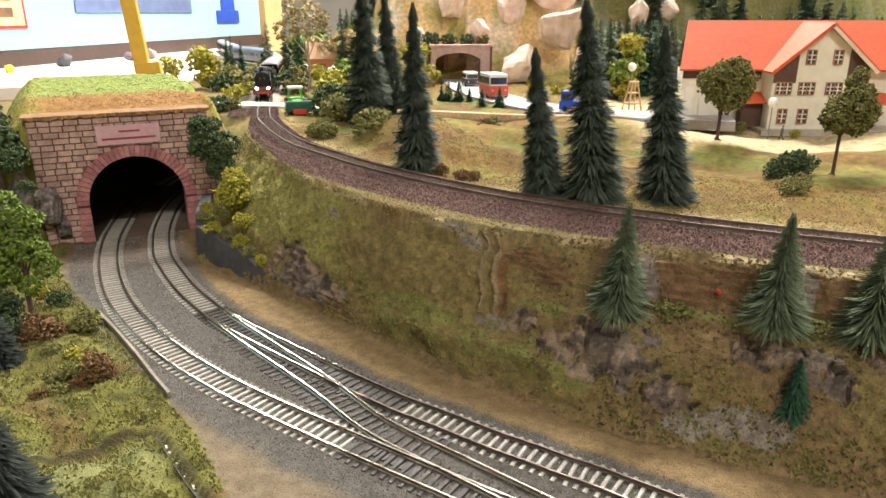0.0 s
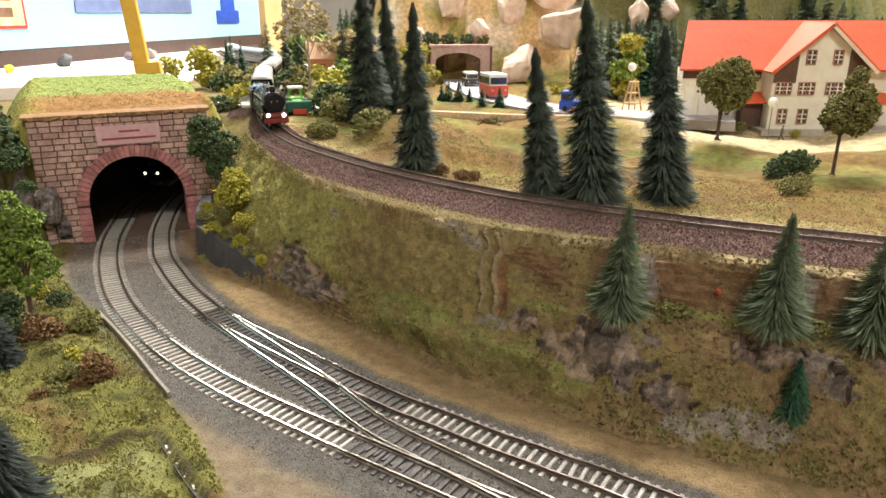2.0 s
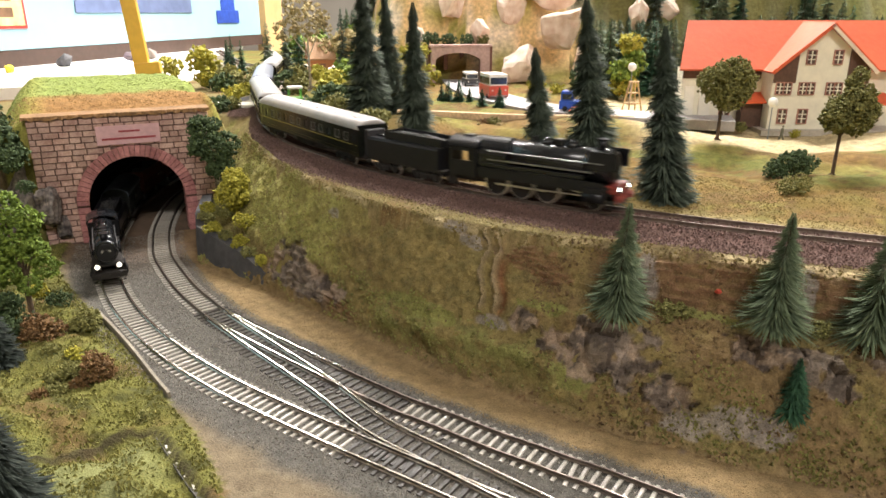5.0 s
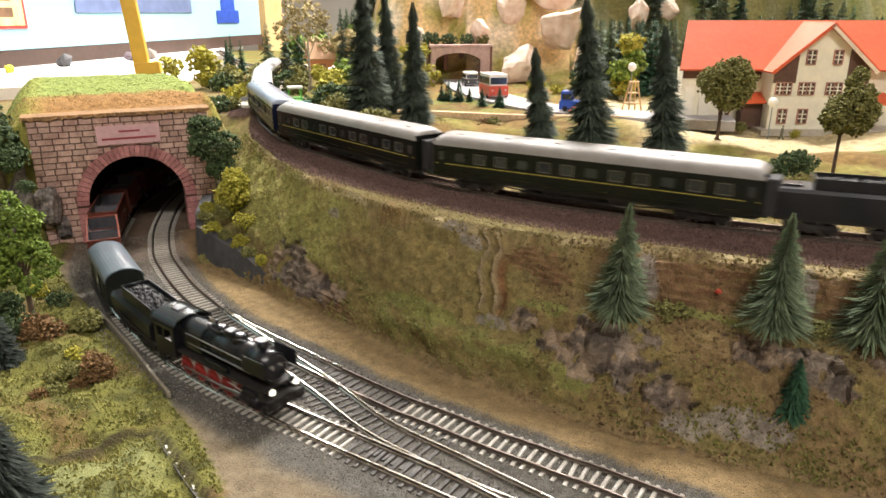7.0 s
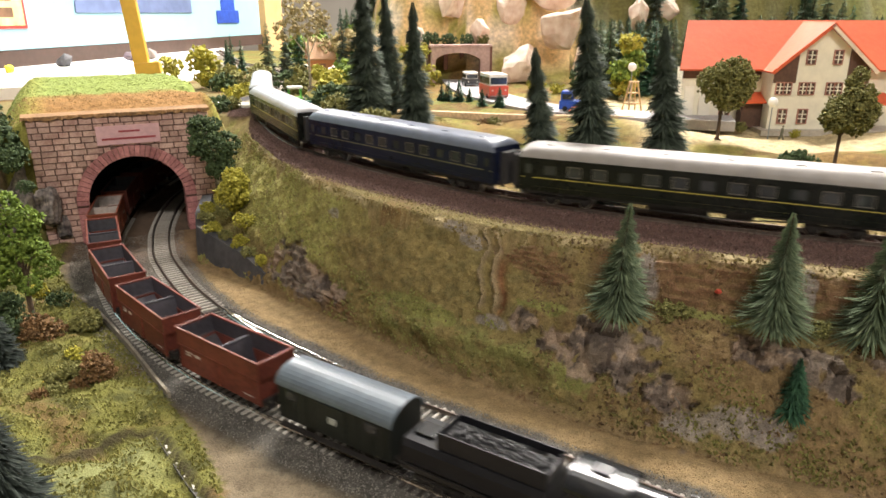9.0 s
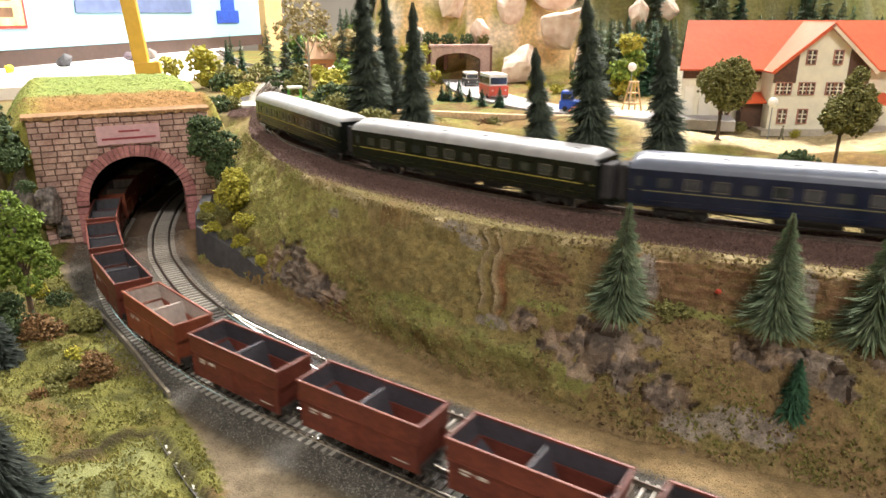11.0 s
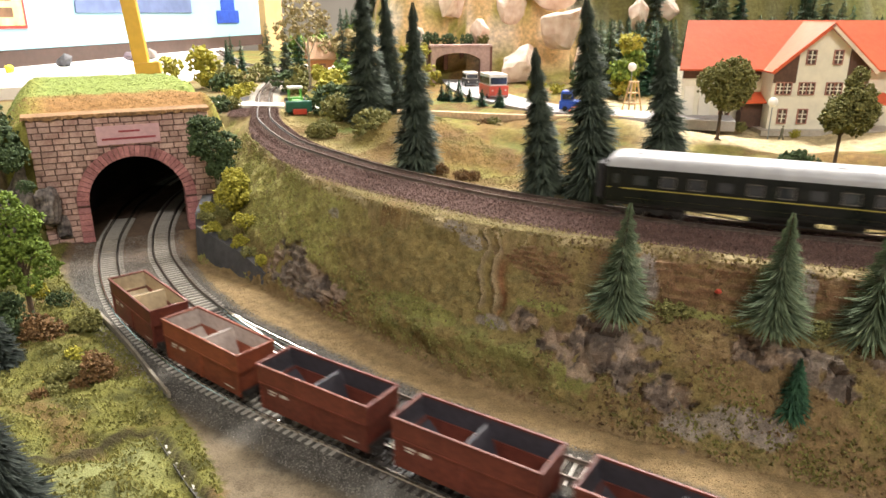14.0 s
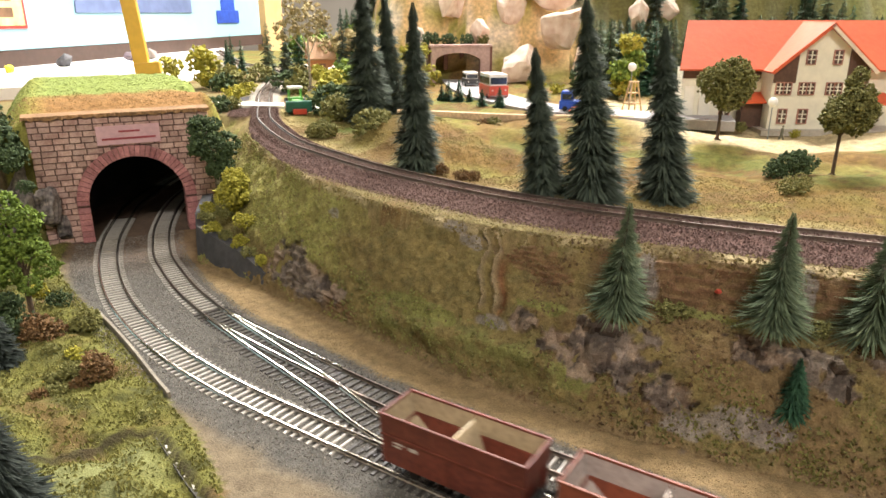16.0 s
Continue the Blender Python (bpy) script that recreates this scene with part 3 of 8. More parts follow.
# ---------------------------------------------------------------- tunnel portal
def portal():
    t = thing("tunnel_portal", "pink sandstone tunnel portal with rough ashlar blocks and arched mouth", "tunnel portal")
    t.matrix_basis = Matrix.Translation(PL) @ Matrix.Rotation(math.atan2(PU.y, PU.x), 4, "Z")
    cx, cz, r0, r1 = 0.063, 0.040, 0.0525, 0.0640
    mortar = mat("dark_mortar", (0.17, 0.105, 0.085), 0.9, 0, 0.3, 500, bump=0.4)
    stone = mat("pink_sandstone", (0.48, 0.335, 0.28), 0.85, 0, 0.34, 500, bump=0.7, second=(0.37, 0.215, 0.18))
    red = mat("red_sandstone", (0.44, 0.20, 0.19), 0.8, 0, 0.3, 500, bump=0.6, second=(0.29, 0.11, 0.11))
    # backing wall with the mouth cut through: a fan of quads between the arch and the wall's outline
    bm = bmesh.new()
    x0, x1, top, N = -0.036, 0.150, 0.139, 24
    inner = [(cx - r0, -0.004)] + [(cx - r0 * math.cos(math.pi * i / N), cz + r0 * math.sin(math.pi * i / N)) for i in range(N + 1)] + [(cx + r0, -0.004)]
    outer = []
    for a, b in inner:
        dx, dz = a - cx, b - cz
        if b <= cz:
            outer.append((x0 if dx < 0 else x1, b))
        else:
            k = min((top - cz) / max(dz, 1e-9), ((x1 if dx > 0 else x0) - cx) / dx if abs(dx) > 1e-9 else 1e9)
            outer.append((cx + dx * k, cz + dz * k))
    for yy, flip in ((0.0, False), (0.014, True)):
        vi = [bm.verts.new((a, yy, b)) for a, b in inner]
        vo = [bm.verts.new((a, yy, b)) for a, b in outer]
        for i in range(len(inner) - 1):
            bm.faces.new((vi[i], vi[i + 1], vo[i + 1], vo[i]))
        if not flip:
            keep_i, keep_o = vi, vo
        else:
            for i in range(len(inner) - 1):
                bm.faces.new((keep_i[i], keep_i[i + 1], vi[i + 1], vi[i]))
                bm.faces.new((keep_o[i], keep_o[i + 1], vo[i + 1], vo[i]))
    bmesh.ops.recalc_face_normals(bm, faces=bm.faces)
    part("wall", bm, mortar, t)
    # ashlar blocks in courses
    rng = random.Random(3)
    h, z, row = 0.0066, -0.002, 0
    while z < top - 0.004:
        x = x0 - rng.uniform(0, 0.008)
        while x < x1 - 0.002:
            w = rng.uniform(0.0095, 0.0165)
            a, b = max(x, x0), min(x + w - 0.0009, x1)
            zc = z + h / 2
            def inside(px, pz):
                return (pz <= cz and abs(px - cx) < r1) or math.hypot(px - cx, pz - cz) < r1
            if inside(a, zc) and inside(b, zc):
                a = b
            elif inside(a, zc) or inside(b, zc):
                edge = r1 if zc <= cz else math.sqrt(max(0.0, r1 * r1 - (zc - cz) ** 2))
                if inside(a, zc):
                    a = cx + edge
                else:
                    b = cx - edge
            if b - a > 0.0025:
                bm = bmesh.new()
                d = rng.uniform(0.0008, 0.0017)
                box(bm, a, b, -d, 0.0005, z + 0.0004, z + h - 0.0004)
                for v in bm.verts:
                    if v.co.y < 0:
                        v.co.x += (0.0005 if v.co.x < (a + b) / 2 else -0.0005) + rng.uniform(-0.0002, 0.0002)
                        v.co.z += 0.0004 if v.co.z < zc else -0.0004
                part("stone", bm, stone, t)
            x += w
        z += h
        row += 1
    # ring of voussoirs and the two jambs
    K = 33
    for i in range(K):
        a0, a1 = math.pi * i / K + 0.006, math.pi * (i + 1) / K - 0.006
        bm = bmesh.new()
        pts = [(cx - r * math.cos(a), cz + r * math.sin(a)) for r, a in ((r0 - 0.001, a0), (r1, a0), (r1, (a0 + a1) / 2), (r1, a1), (r0 - 0.001, a1), (r0 - 0.001, (a0 + a1) / 2))]
        f = [bm.verts.new((p, -0.003, q)) for p, q in pts]
        g = [bm.verts.new((p, 0.016, q)) for p, q in pts]
        bm.faces.new(f)
        for j in range(6):
            bm.faces.new((f[j], f[(j + 1) % 6], g[(j + 1) % 6], g[j]))
        bmesh.ops.recalc_face_normals(bm, faces=bm.faces)
        part("voussoir", bm, red, t)
    for sgn in (-1, 1):
        for j in range(6):
            bm = bmesh.new()
            a, b = sorted((cx + sgn * (r0 - 0.001), cx + sgn * r1))
            box(bm, a, b, -0.003, 0.016, j * 0.0068 - 0.003, j * 0.0068 + 0.0062 - 0.003, bevel=0.0005)
            part("jamb_stone", bm, red, t)
    # name board: writing too small to read
    bm = bmesh.new()
    box(bm, 0.029, 0.095, -0.0032, 0.001, 0.106, 0.127, bevel=0.0006)
    board = part("name_board", bm, mat("pink_board", (0.62, 0.38, 0.40), 0.7, 0, 0.12, 200), t, "pale pink name board")
    bm = bmesh.new()
    box(bm, 0.052, 0.074, -0.0036, -0.003, 0.1195, 0.1215)
    box(bm, 0.034, 0.090, -0.0036, -0.003, 0.1115, 0.1137)
    part("lettering", bm, mat("red_lettering", (0.30, 0.05, 0.06), 0.7), board)
    bm = bmesh.new()
    lip = random.Random(12)
    edge = [(x0 - 0.004 + (x1 - x0 + 0.006) * i / 60, lip.uniform(-0.0045, -0.001), lip.uniform(0.0, 0.0028)) for i in range(61)]
    rows = [[bm.verts.new(q) for q in ((x, y, top - dz), (x, y + 0.001, top + 0.0022), (x, 0.018, top + 0.0035), (x, 0.018, top - 0.001))] for x, y, dz in edge]
    for r, q in zip(rows[:-1], rows[1:]):
        for i in range(4):
            bm.faces.new((r[i], r[(i + 1) % 4], q[(i + 1) % 4], q[i]))
    bmesh.ops.recalc_face_normals(bm, faces=bm.faces)
    part("earth_lip", bm, mat("rusty_earth", (0.27, 0.15, 0.065), 0.9, 0, 0.4, 400, bump=0.8), t)
    return t


portal()


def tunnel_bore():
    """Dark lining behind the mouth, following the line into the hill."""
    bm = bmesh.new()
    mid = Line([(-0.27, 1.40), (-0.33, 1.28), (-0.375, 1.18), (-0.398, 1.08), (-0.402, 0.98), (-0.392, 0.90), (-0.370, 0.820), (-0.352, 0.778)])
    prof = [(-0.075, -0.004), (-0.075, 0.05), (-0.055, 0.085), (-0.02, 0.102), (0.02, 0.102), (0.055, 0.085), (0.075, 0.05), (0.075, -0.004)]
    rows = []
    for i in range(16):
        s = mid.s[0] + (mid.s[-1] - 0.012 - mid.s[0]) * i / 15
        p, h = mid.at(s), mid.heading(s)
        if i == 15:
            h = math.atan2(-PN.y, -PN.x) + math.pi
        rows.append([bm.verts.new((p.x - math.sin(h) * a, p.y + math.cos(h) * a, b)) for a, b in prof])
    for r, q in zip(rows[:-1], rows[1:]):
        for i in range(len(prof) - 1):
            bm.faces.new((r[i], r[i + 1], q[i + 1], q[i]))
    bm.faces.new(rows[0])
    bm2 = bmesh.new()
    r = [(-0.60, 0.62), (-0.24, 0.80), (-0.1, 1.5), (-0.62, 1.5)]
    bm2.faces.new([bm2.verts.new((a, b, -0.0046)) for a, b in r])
    solid("tunnel_lining", bm, mat("near_black_lining", (0.035, 0.03, 0.03), 0.95, 0, 0.3, 200), "near-black lining inside the tunnel", "tunnel", kind="structure")
    solid("tunnel_floor", bm2, mat("dusty_floor", (0.13, 0.085, 0.055), 0.95, 0, 0.3, 300), "dusty brown floor inside the tunnel", "floor", kind="structure")


tunnel_bore()


# ---------------------------------------------------------------- rolling stock, x forwards, z from the rail's top
black = mat("satin_black_paint", (0.010, 0.010, 0.012), 0.30, 0, 0.3, 500, spec=0.28)
boiler_black = mat("oily_black_boiler", (0.008, 0.009, 0.011), 0.24, 0.0, 0.3, 300, spec=0.45)
grime = mat("grimy_underframe", (0.022, 0.019, 0.017), 0.6, 0, 0.4, 700, bump=0.3, spec=0.25)
wheel_red = mat("red_wheel_paint", (0.30, 0.025, 0.02), 0.45, 0, 0.3, 500)
beam_red = mat("dull_red_beam", (0.22, 0.035, 0.025), 0.5, 0, 0.3, 500)
tyre_steel = mat("bright_tyre_steel", (0.55, 0.53, 0.5), 0.3, 0.9, 0.2, 500)
lamp_glow = mat("lit_headlamp", (1.0, 0.95, 0.8), 0.3, glow=(1.0, 0.93, 0.75, 14.0))
coal_mat = mat("coal", (0.015, 0.015, 0.016), 0.45, 0, 0.5, 700, bump=1.0)
brass = mat("dull_brass", (0.45, 0.33, 0.12), 0.35, 0.8, 0.2, 400)


def wheelset(parent, x, r, material, spokes=0, width=0.0165, moving=None):
    bm = bmesh.new()
    for sg in (-1, 1):
        y = sg * width / 2
        rod(bm, (0, y - 0.0012, 0), (0, y + 0.0012, 0), r * 0.92, seg=20)
        rod(bm, (0, y + sg * 0.0012, 0), (0, y + sg * 0.0018, 0), r * 0.35, seg=10)
        if spokes:
            rod(bm, (r * 0.45, y + sg * 0.001, 0), (r * 0.45, y + sg * 0.0026, 0), r * 0.14, seg=8)
            box(bm, -r * 0.75, -r * 0.35, y + sg * 0.0012 - 0.0003, y + sg * 0.0012 + 0.0003, -r * 0.5, r * 0.5)
    rod(bm, (0, -width / 2, 0), (0, width / 2, 0), 0.0012, seg=8)
    w = part("wheelset", bm, material, parent)
    w.location = (x, 0, r)
    bm = bmesh.new()
    for sg in (-1, 1):
        y = sg * width / 2
        rod(bm, (0, y - 0.0011, 0), (0, y + 0.0011, 0), r, seg=24)
        rod(bm, (0, y - sg * 0.0014, 0), (0, y - sg * 0.0009, 0), r * 1.09, seg=24)
    part("tyre", bm, tyre_steel, w)
    if moving is not None:
        moving.append((w, r))
    return w


def bogie(parent, x, r=0.0052, base=0.026):
    bm = bmesh.new()
    for sg in (-1, 1):
        box(bm, x - base / 2 - 0.006, x + base / 2 + 0.006, sg * 0.0115 - 0.0009, sg * 0.0115 + 0.0009, 0.0048, 0.0082, bevel=0.0005)
        for a in (-base / 2, base / 2):
            box(bm, x + a - 0.0022, x + a + 0.0022, sg * 0.0128 - 0.001, sg * 0.0128 + 0.001, 0.0032, 0.0074, bevel=0.0006)
        box(bm, x - 0.004, x + 0.004, sg * 0.0128 - 0.001, sg * 0.0128 + 0.001, 0.0030, 0.0070, bevel=0.0006)
    box(bm, x - 0.004, x + 0.004, -0.012, 0.012, 0.006, 0.010)
    b = part("bogie", bm, grime, parent)
    for a in (-base / 2, base / 2):
        wheelset(b, x + a, r, grime)
    return b


def buffers(bm, x, sg, z=0.0115):
    for s in (-1, 1):
        rod(bm, (x, s * 0.0098, z), (x + sg * 0.0045, s * 0.0098, z), 0.0011, seg=8)
        rod(bm, (x + sg * 0.0045, s * 0.0098, z), (x + sg * 0.0053, s * 0.0098, z), 0.0026, seg=14)
    box(bm, x, x + sg * 0.004 if sg > 0 else x + 0.0, -0.001, 0.001, z - 0.001, z + 0.001) if sg > 0 else box(bm, x - 0.004, x, -0.001, 0.001, z - 0.001, z + 0.001)


def coach(label, body_mat, roof_mat, stripe_mat, L=0.251):
    W, sole, eave, top = 0.0325, 0.0115, 0.0362, 0.0462
    t = thing("passenger_coach", label, "railway coach", "coaches of the express")
    win = mat("coach_window_glass", (0.075, 0.066, 0.058), 0.12, 0, 0.5, 60)
    wframe = mat("pale_window_frame", (0.10, 0.09, 0.075), 0.4, 0.2, 0.2, 300)
    h = W / 2
    # side walls with the window openings left out: strips below, above and between
    n, ww, z0, z1 = 12, 0.0105, 0.0235, 0.0318
    pitch = (L - 0.030) / n
    bm = bmesh.new()
    for sg in (-1, 1):
        y0, y1 = sorted((sg * h, sg * (h - 0.0008)))
        box(bm, -L / 2, L / 2, y0, y1, sole, z0)
        box(bm, -L / 2, L / 2, y0, y1, z1, eave)
        xs = [-L / 2] + sum([[-L / 2 + 0.015 + pitch * (i + 0.5) - ww / 2, -L / 2 + 0.015 + pitch * (i + 0.5) + ww / 2] for i in range(n)], []) + [L / 2]
        for i in range(0, len(xs), 2):
            box(bm, xs[i], xs[i + 1], y0, y1, z0, z1)
        # sill rib
        box(bm, -L / 2, L / 2, min(sg * h, sg * (h + 0.0003)), max(sg * h, sg * (h + 0.0003)), 0.0143, 0.0149)
    for e in (-1, 1):
        x0, x1 = sorted((e * L / 2, e * (L / 2 - 0.0012)))
        box(bm, x0 - 0.00005, x1 + 0.00005, -h + 0.0008, h - 0.0008, sole, eave + 0.004)
    part("body", bm, body_mat, t)
    for sg in (-1, 1):
        for i in range(n):
            x = -L / 2 + 0.015 + pitch * (i + 0.5)
            bm = bmesh.new()
            y0, y1 = sorted((sg * (h - 0.0006), sg * (h - 0.0012)))
            box(bm, x - ww / 2, x + ww / 2, y0, y1, z0, z1)
            w = part("window", bm, win, t)
            bm = bmesh.new()
            ya, yb = sorted((sg * (h - 0.0006), sg * (h + 0.0002)))
            for q in ((x - ww / 2, x - ww / 2 + 0.0006, z0, z1), (x + ww / 2 - 0.0006, x + ww / 2, z0, z1), (x - ww / 2, x + ww / 2, z0, z0 + 0.0006), (x - ww / 2, x + ww / 2, z1 - 0.0006, z1)):
                box(bm, q[0], q[1], ya, yb, q[2], q[3])
            part("window_frame", bm, wframe if i % 3 else body_mat, w)
        for za, zb in ((0.0212, 0.0218), (0.0146, 0.0149)):
            bm = bmesh.new()
            ya, yb = sorted((sg * h, sg * (h + 0.00025)))
            box(bm, -L / 2 + 0.002, L / 2 - 0.002, ya, yb, za, zb)
            part("stripe", bm, stripe_mat, t, "thin yellow lining")
        for e in (-1, 1):
            bm = bmesh.new()
            ya, yb = sorted((sg * h, sg * (h + 0.0003)))
            box(bm, e * (L / 2 - 0.0075) - 0.0035, e * (L / 2 - 0.0075) + 0.0035, ya, yb, 0.0128, 0.0345, bevel=0.0001)
            d = part("door", bm, body_mat, t)
            bm = bmesh.new()
            ya, yb = sorted((sg * (h + 0.0003), sg * (h + 0.0005)))
            box(bm, e * (L / 2 - 0.0075) - 0.002, e * (L / 2 - 0.0075) + 0.002, ya, yb, 0.0245, 0.0315)
            part("door_window", bm, win, d)
    # roof with rounded ends
    bm = bmesh.new()
    prof = [(-h - 0.0002, eave)] + [(-math.cos(a) * (h + 0.0002), eave + math.sin(a) ** 0.8 * (top - eave)) for a in [math.pi * i / 16 for i in range(1, 16)]] + [(h + 0.0002, eave)]
    rows = []
    for x, k in ((-L / 2, 0.45), (-L / 2 + 0.002, 0.75), (-L / 2 + 0.006, 0.93), (-L / 2 + 0.012, 1.0), (L / 2 - 0.012, 1.0), (L / 2 - 0.006, 0.93), (L / 2 - 0.002, 0.75), (L / 2, 0.45)):
        rows.append([bm.verts.new((x, y, eave + (z - eave) * k)) for y, z in prof])
    for r, q in zip(rows[:-1], rows[1:]):
        for i in range(len(prof) - 1):
            bm.faces.new((r[i], r[i + 1], q[i + 1], q[i]))
    bm.faces.new(rows[0])
    bm.faces.new(rows[-1])
    bmesh.ops.recalc_face_normals(bm, faces=bm.faces)
    part("roof", bm, roof_mat, t, smooth=True)
    for i in range(6):
        bm = bmesh.new()
        x = -L / 2 + L * (i + 0.5) / 6
        box(bm, x - 0.003, x + 0.003, -0.0085, -0.0055, top - 0.0022, top - 0.0004, bevel=0.0006)
        part("roof_vent", bm, roof_mat, t)
    bm = bmesh.new()
    box(bm, -L / 2 + 0.002, L / 2 - 0.002, -h + 0.001, h - 0.001, sole - 0.002, sole + 0.0005)
    box(bm, -0.03, 0.012, -0.011, 0.011, 0.0045, sole - 0.001, bevel=0.0008)
    box(bm, 0.022, 0.040, -0.012, -0.003, 0.005, sole - 0.001, bevel=0.0008)
    for sg in (-1, 1):
        rod(bm, (-0.075, sg * 0.013, sole - 0.002), (-0.03, sg * 0.013, 0.0055), 0.0005, seg=6)
        rod(bm, (0.075, sg * 0.013, sole - 0.002), (0.03, sg * 0.013, 0.0055), 0.0005, seg=6)
        rod(bm, (-0.03, sg * 0.013, 0.0055), (0.03, sg * 0.013, 0.0055), 0.0005, seg=6)
        buffers(bm, sg * (L / 2 - 0.001), sg)
    part("underframe", bm, grime, t)
    for e in (-1, 1):
        bm = bmesh.new()
        x0, x1 = sorted((e * L / 2, e * (L / 2 + 0.0076)))
        box(bm, x0, x1, -0.0095, 0.0095, 0.0115, 0.0365, bevel=0.001)
        part("gangway", bm, mat("rubber_bellows", (0.03, 0.028, 0.03), 0.8, 0, 0.3, 900, bump=0.6), t)
        bogie(t, e * (L / 2 - 0.037))
    return t


def hopper(label, inner_mat, outer_mat, L=0.0885, W=0.0288, rim=0.0402):
    t = thing("hopper_wagon", label, "goods wagon", "hopper wagons of the ore train")
    h, l = W / 2, L / 2
    for sg in (-1, 1):
        # upper and lower side sheets, the lower one set in
        bm = bmesh.new()
        box(bm, -l, l, *sorted((sg * h, sg * (h - 0.0009))), 0.0275, rim)
        part("side_panel", bm, outer_mat, t)
        bm = bmesh.new()
        box(bm, -l + 0.001, l - 0.001, *sorted((sg * (h - 0.0007), sg * (h - 0.0018))), 0.0095, 0.0280)
        part("lower_side_panel", bm, outer_mat, t)
    for e in (-1, 1):
        bm = bmesh.new()
        x0, x1 = sorted((e * l, e * (l - 0.0009)))
        box(bm, x0 - 0.00002, x1, -h + 0.0009, h - 0.0009, 0.0275, rim)
        part("end_panel", bm, outer_mat, t)
        bm = bmesh.new()
        box(bm, *sorted((e * (l - 0.004), e * (l - 0.005))), -h + 0.0018, h - 0.0018, 0.0110, 0.0280)
        box(bm, *sorted((e * (l - 0.0005), e * (l - 0.0055))), -h + 0.0009, h - 0.0009, 0.0268, 0.0280)
        part("lower_end_panel", bm, outer_mat, t)
    # rim and ribs
    for sg in (-1, 1):
        bm = bmesh.new()
        y0, y1 = sorted((sg * (h + 0.0007), sg * (h - 0.0010)))
        box(bm, -l - 0.0006, l + 0.0006, y0, y1, rim - 0.0012, rim + 0.0004, bevel=0.0003)
        part("rim", bm, outer_mat, t)
        bm = bmesh.new()
        y0, y1 = sorted((sg * h, sg * (h + 0.0006)))
        box(bm, -l, l, y0, y1, 0.0272, 0.0284, bevel=0.0002)
        part("side_rail", bm, outer_mat, t)
        for k in (-0.96, -0.02, 0.02, 0.96):
            bm = bmesh.new()
            ya, yb = sorted((sg * (h - 0.0010), sg * (h + 0.0001)))
            box(bm, k * l - 0.0007, k * l + 0.0007, ya, yb, 0.0098, 0.0272)
            part("rib", bm, outer_mat, t)
    for e in (-1, 1):
        bm = bmesh.new()
        x0, x1 = sorted((e * (l + 0.0006), e * (l - 0.0010)))
        box(bm, x0, x1, -h + 0.001, h - 0.001, rim - 0.0012, rim + 0.0004, bevel=0.0003)
        part("rim", bm, outer_mat, t)
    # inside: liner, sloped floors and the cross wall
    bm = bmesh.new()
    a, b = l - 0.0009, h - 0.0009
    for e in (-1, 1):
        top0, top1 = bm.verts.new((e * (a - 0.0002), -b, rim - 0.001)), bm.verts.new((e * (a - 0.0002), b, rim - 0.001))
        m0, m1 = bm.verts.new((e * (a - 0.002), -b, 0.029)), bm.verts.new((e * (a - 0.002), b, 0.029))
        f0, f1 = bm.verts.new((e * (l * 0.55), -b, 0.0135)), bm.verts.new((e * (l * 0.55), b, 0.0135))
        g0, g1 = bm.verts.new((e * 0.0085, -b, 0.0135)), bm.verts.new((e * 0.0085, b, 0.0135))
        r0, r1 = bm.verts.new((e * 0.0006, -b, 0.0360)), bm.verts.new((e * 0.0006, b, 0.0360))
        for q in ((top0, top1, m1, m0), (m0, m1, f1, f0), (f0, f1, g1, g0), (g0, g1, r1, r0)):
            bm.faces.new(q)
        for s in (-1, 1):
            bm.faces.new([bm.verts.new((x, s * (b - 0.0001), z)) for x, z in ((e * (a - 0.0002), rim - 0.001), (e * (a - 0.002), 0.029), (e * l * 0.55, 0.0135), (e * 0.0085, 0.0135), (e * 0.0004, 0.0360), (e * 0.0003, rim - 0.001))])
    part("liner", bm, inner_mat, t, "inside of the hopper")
    bm = bmesh.new()
    box(bm, -0.0008, 0.0008, -b + 0.0002, b - 0.0002, 0.034, 0.0372, bevel=0.0003)
    part("cross_wall", bm, inner_mat, t)
    bm = bmesh.new()
    box(bm, -l - 0.0005, l + 0.0005, -0.0100, 0.0100, 0.0085, 0.0110)
    for e in (-1, 1):
        buffers(bm, e * (l + 0.0005), e)
        box(bm, *sorted((e * (l + 0.0005), e * (l - 0.0012))), -0.0125, 0.0125, 0.0090, 0.0135, bevel=0.0003)
    for x in (-0.012, 0.012):
        box(bm, x - 0.006, x + 0.006, -0.009, 0.009, 0.0045, 0.0090, bevel=0.001)
    part("underframe", bm, grime, t)
    for sg in (-1, 1):
        bm = bmesh.new()
        ya, yb = sorted((sg * (h - 0.0007), sg * (h - 0.0005)))
        for q in ((-0.036, -0.029, 0.0232, 0.0242), (-0.036, -0.031, 0.0212, 0.0222), (-0.026, -0.020, 0.0222, 0.0242), (0.026, 0.036, 0.0135, 0.0142)):
            box(bm, q[0], q[1], ya, yb, q[2], q[3])
        part("lettering", bm, mat("chalky_white_lettering", (0.5, 0.45, 0.4), 0.8), t)
    for e in (-1, 1):
        wheelset(t, e * 0.0255, 0.0056, grime)
    return t


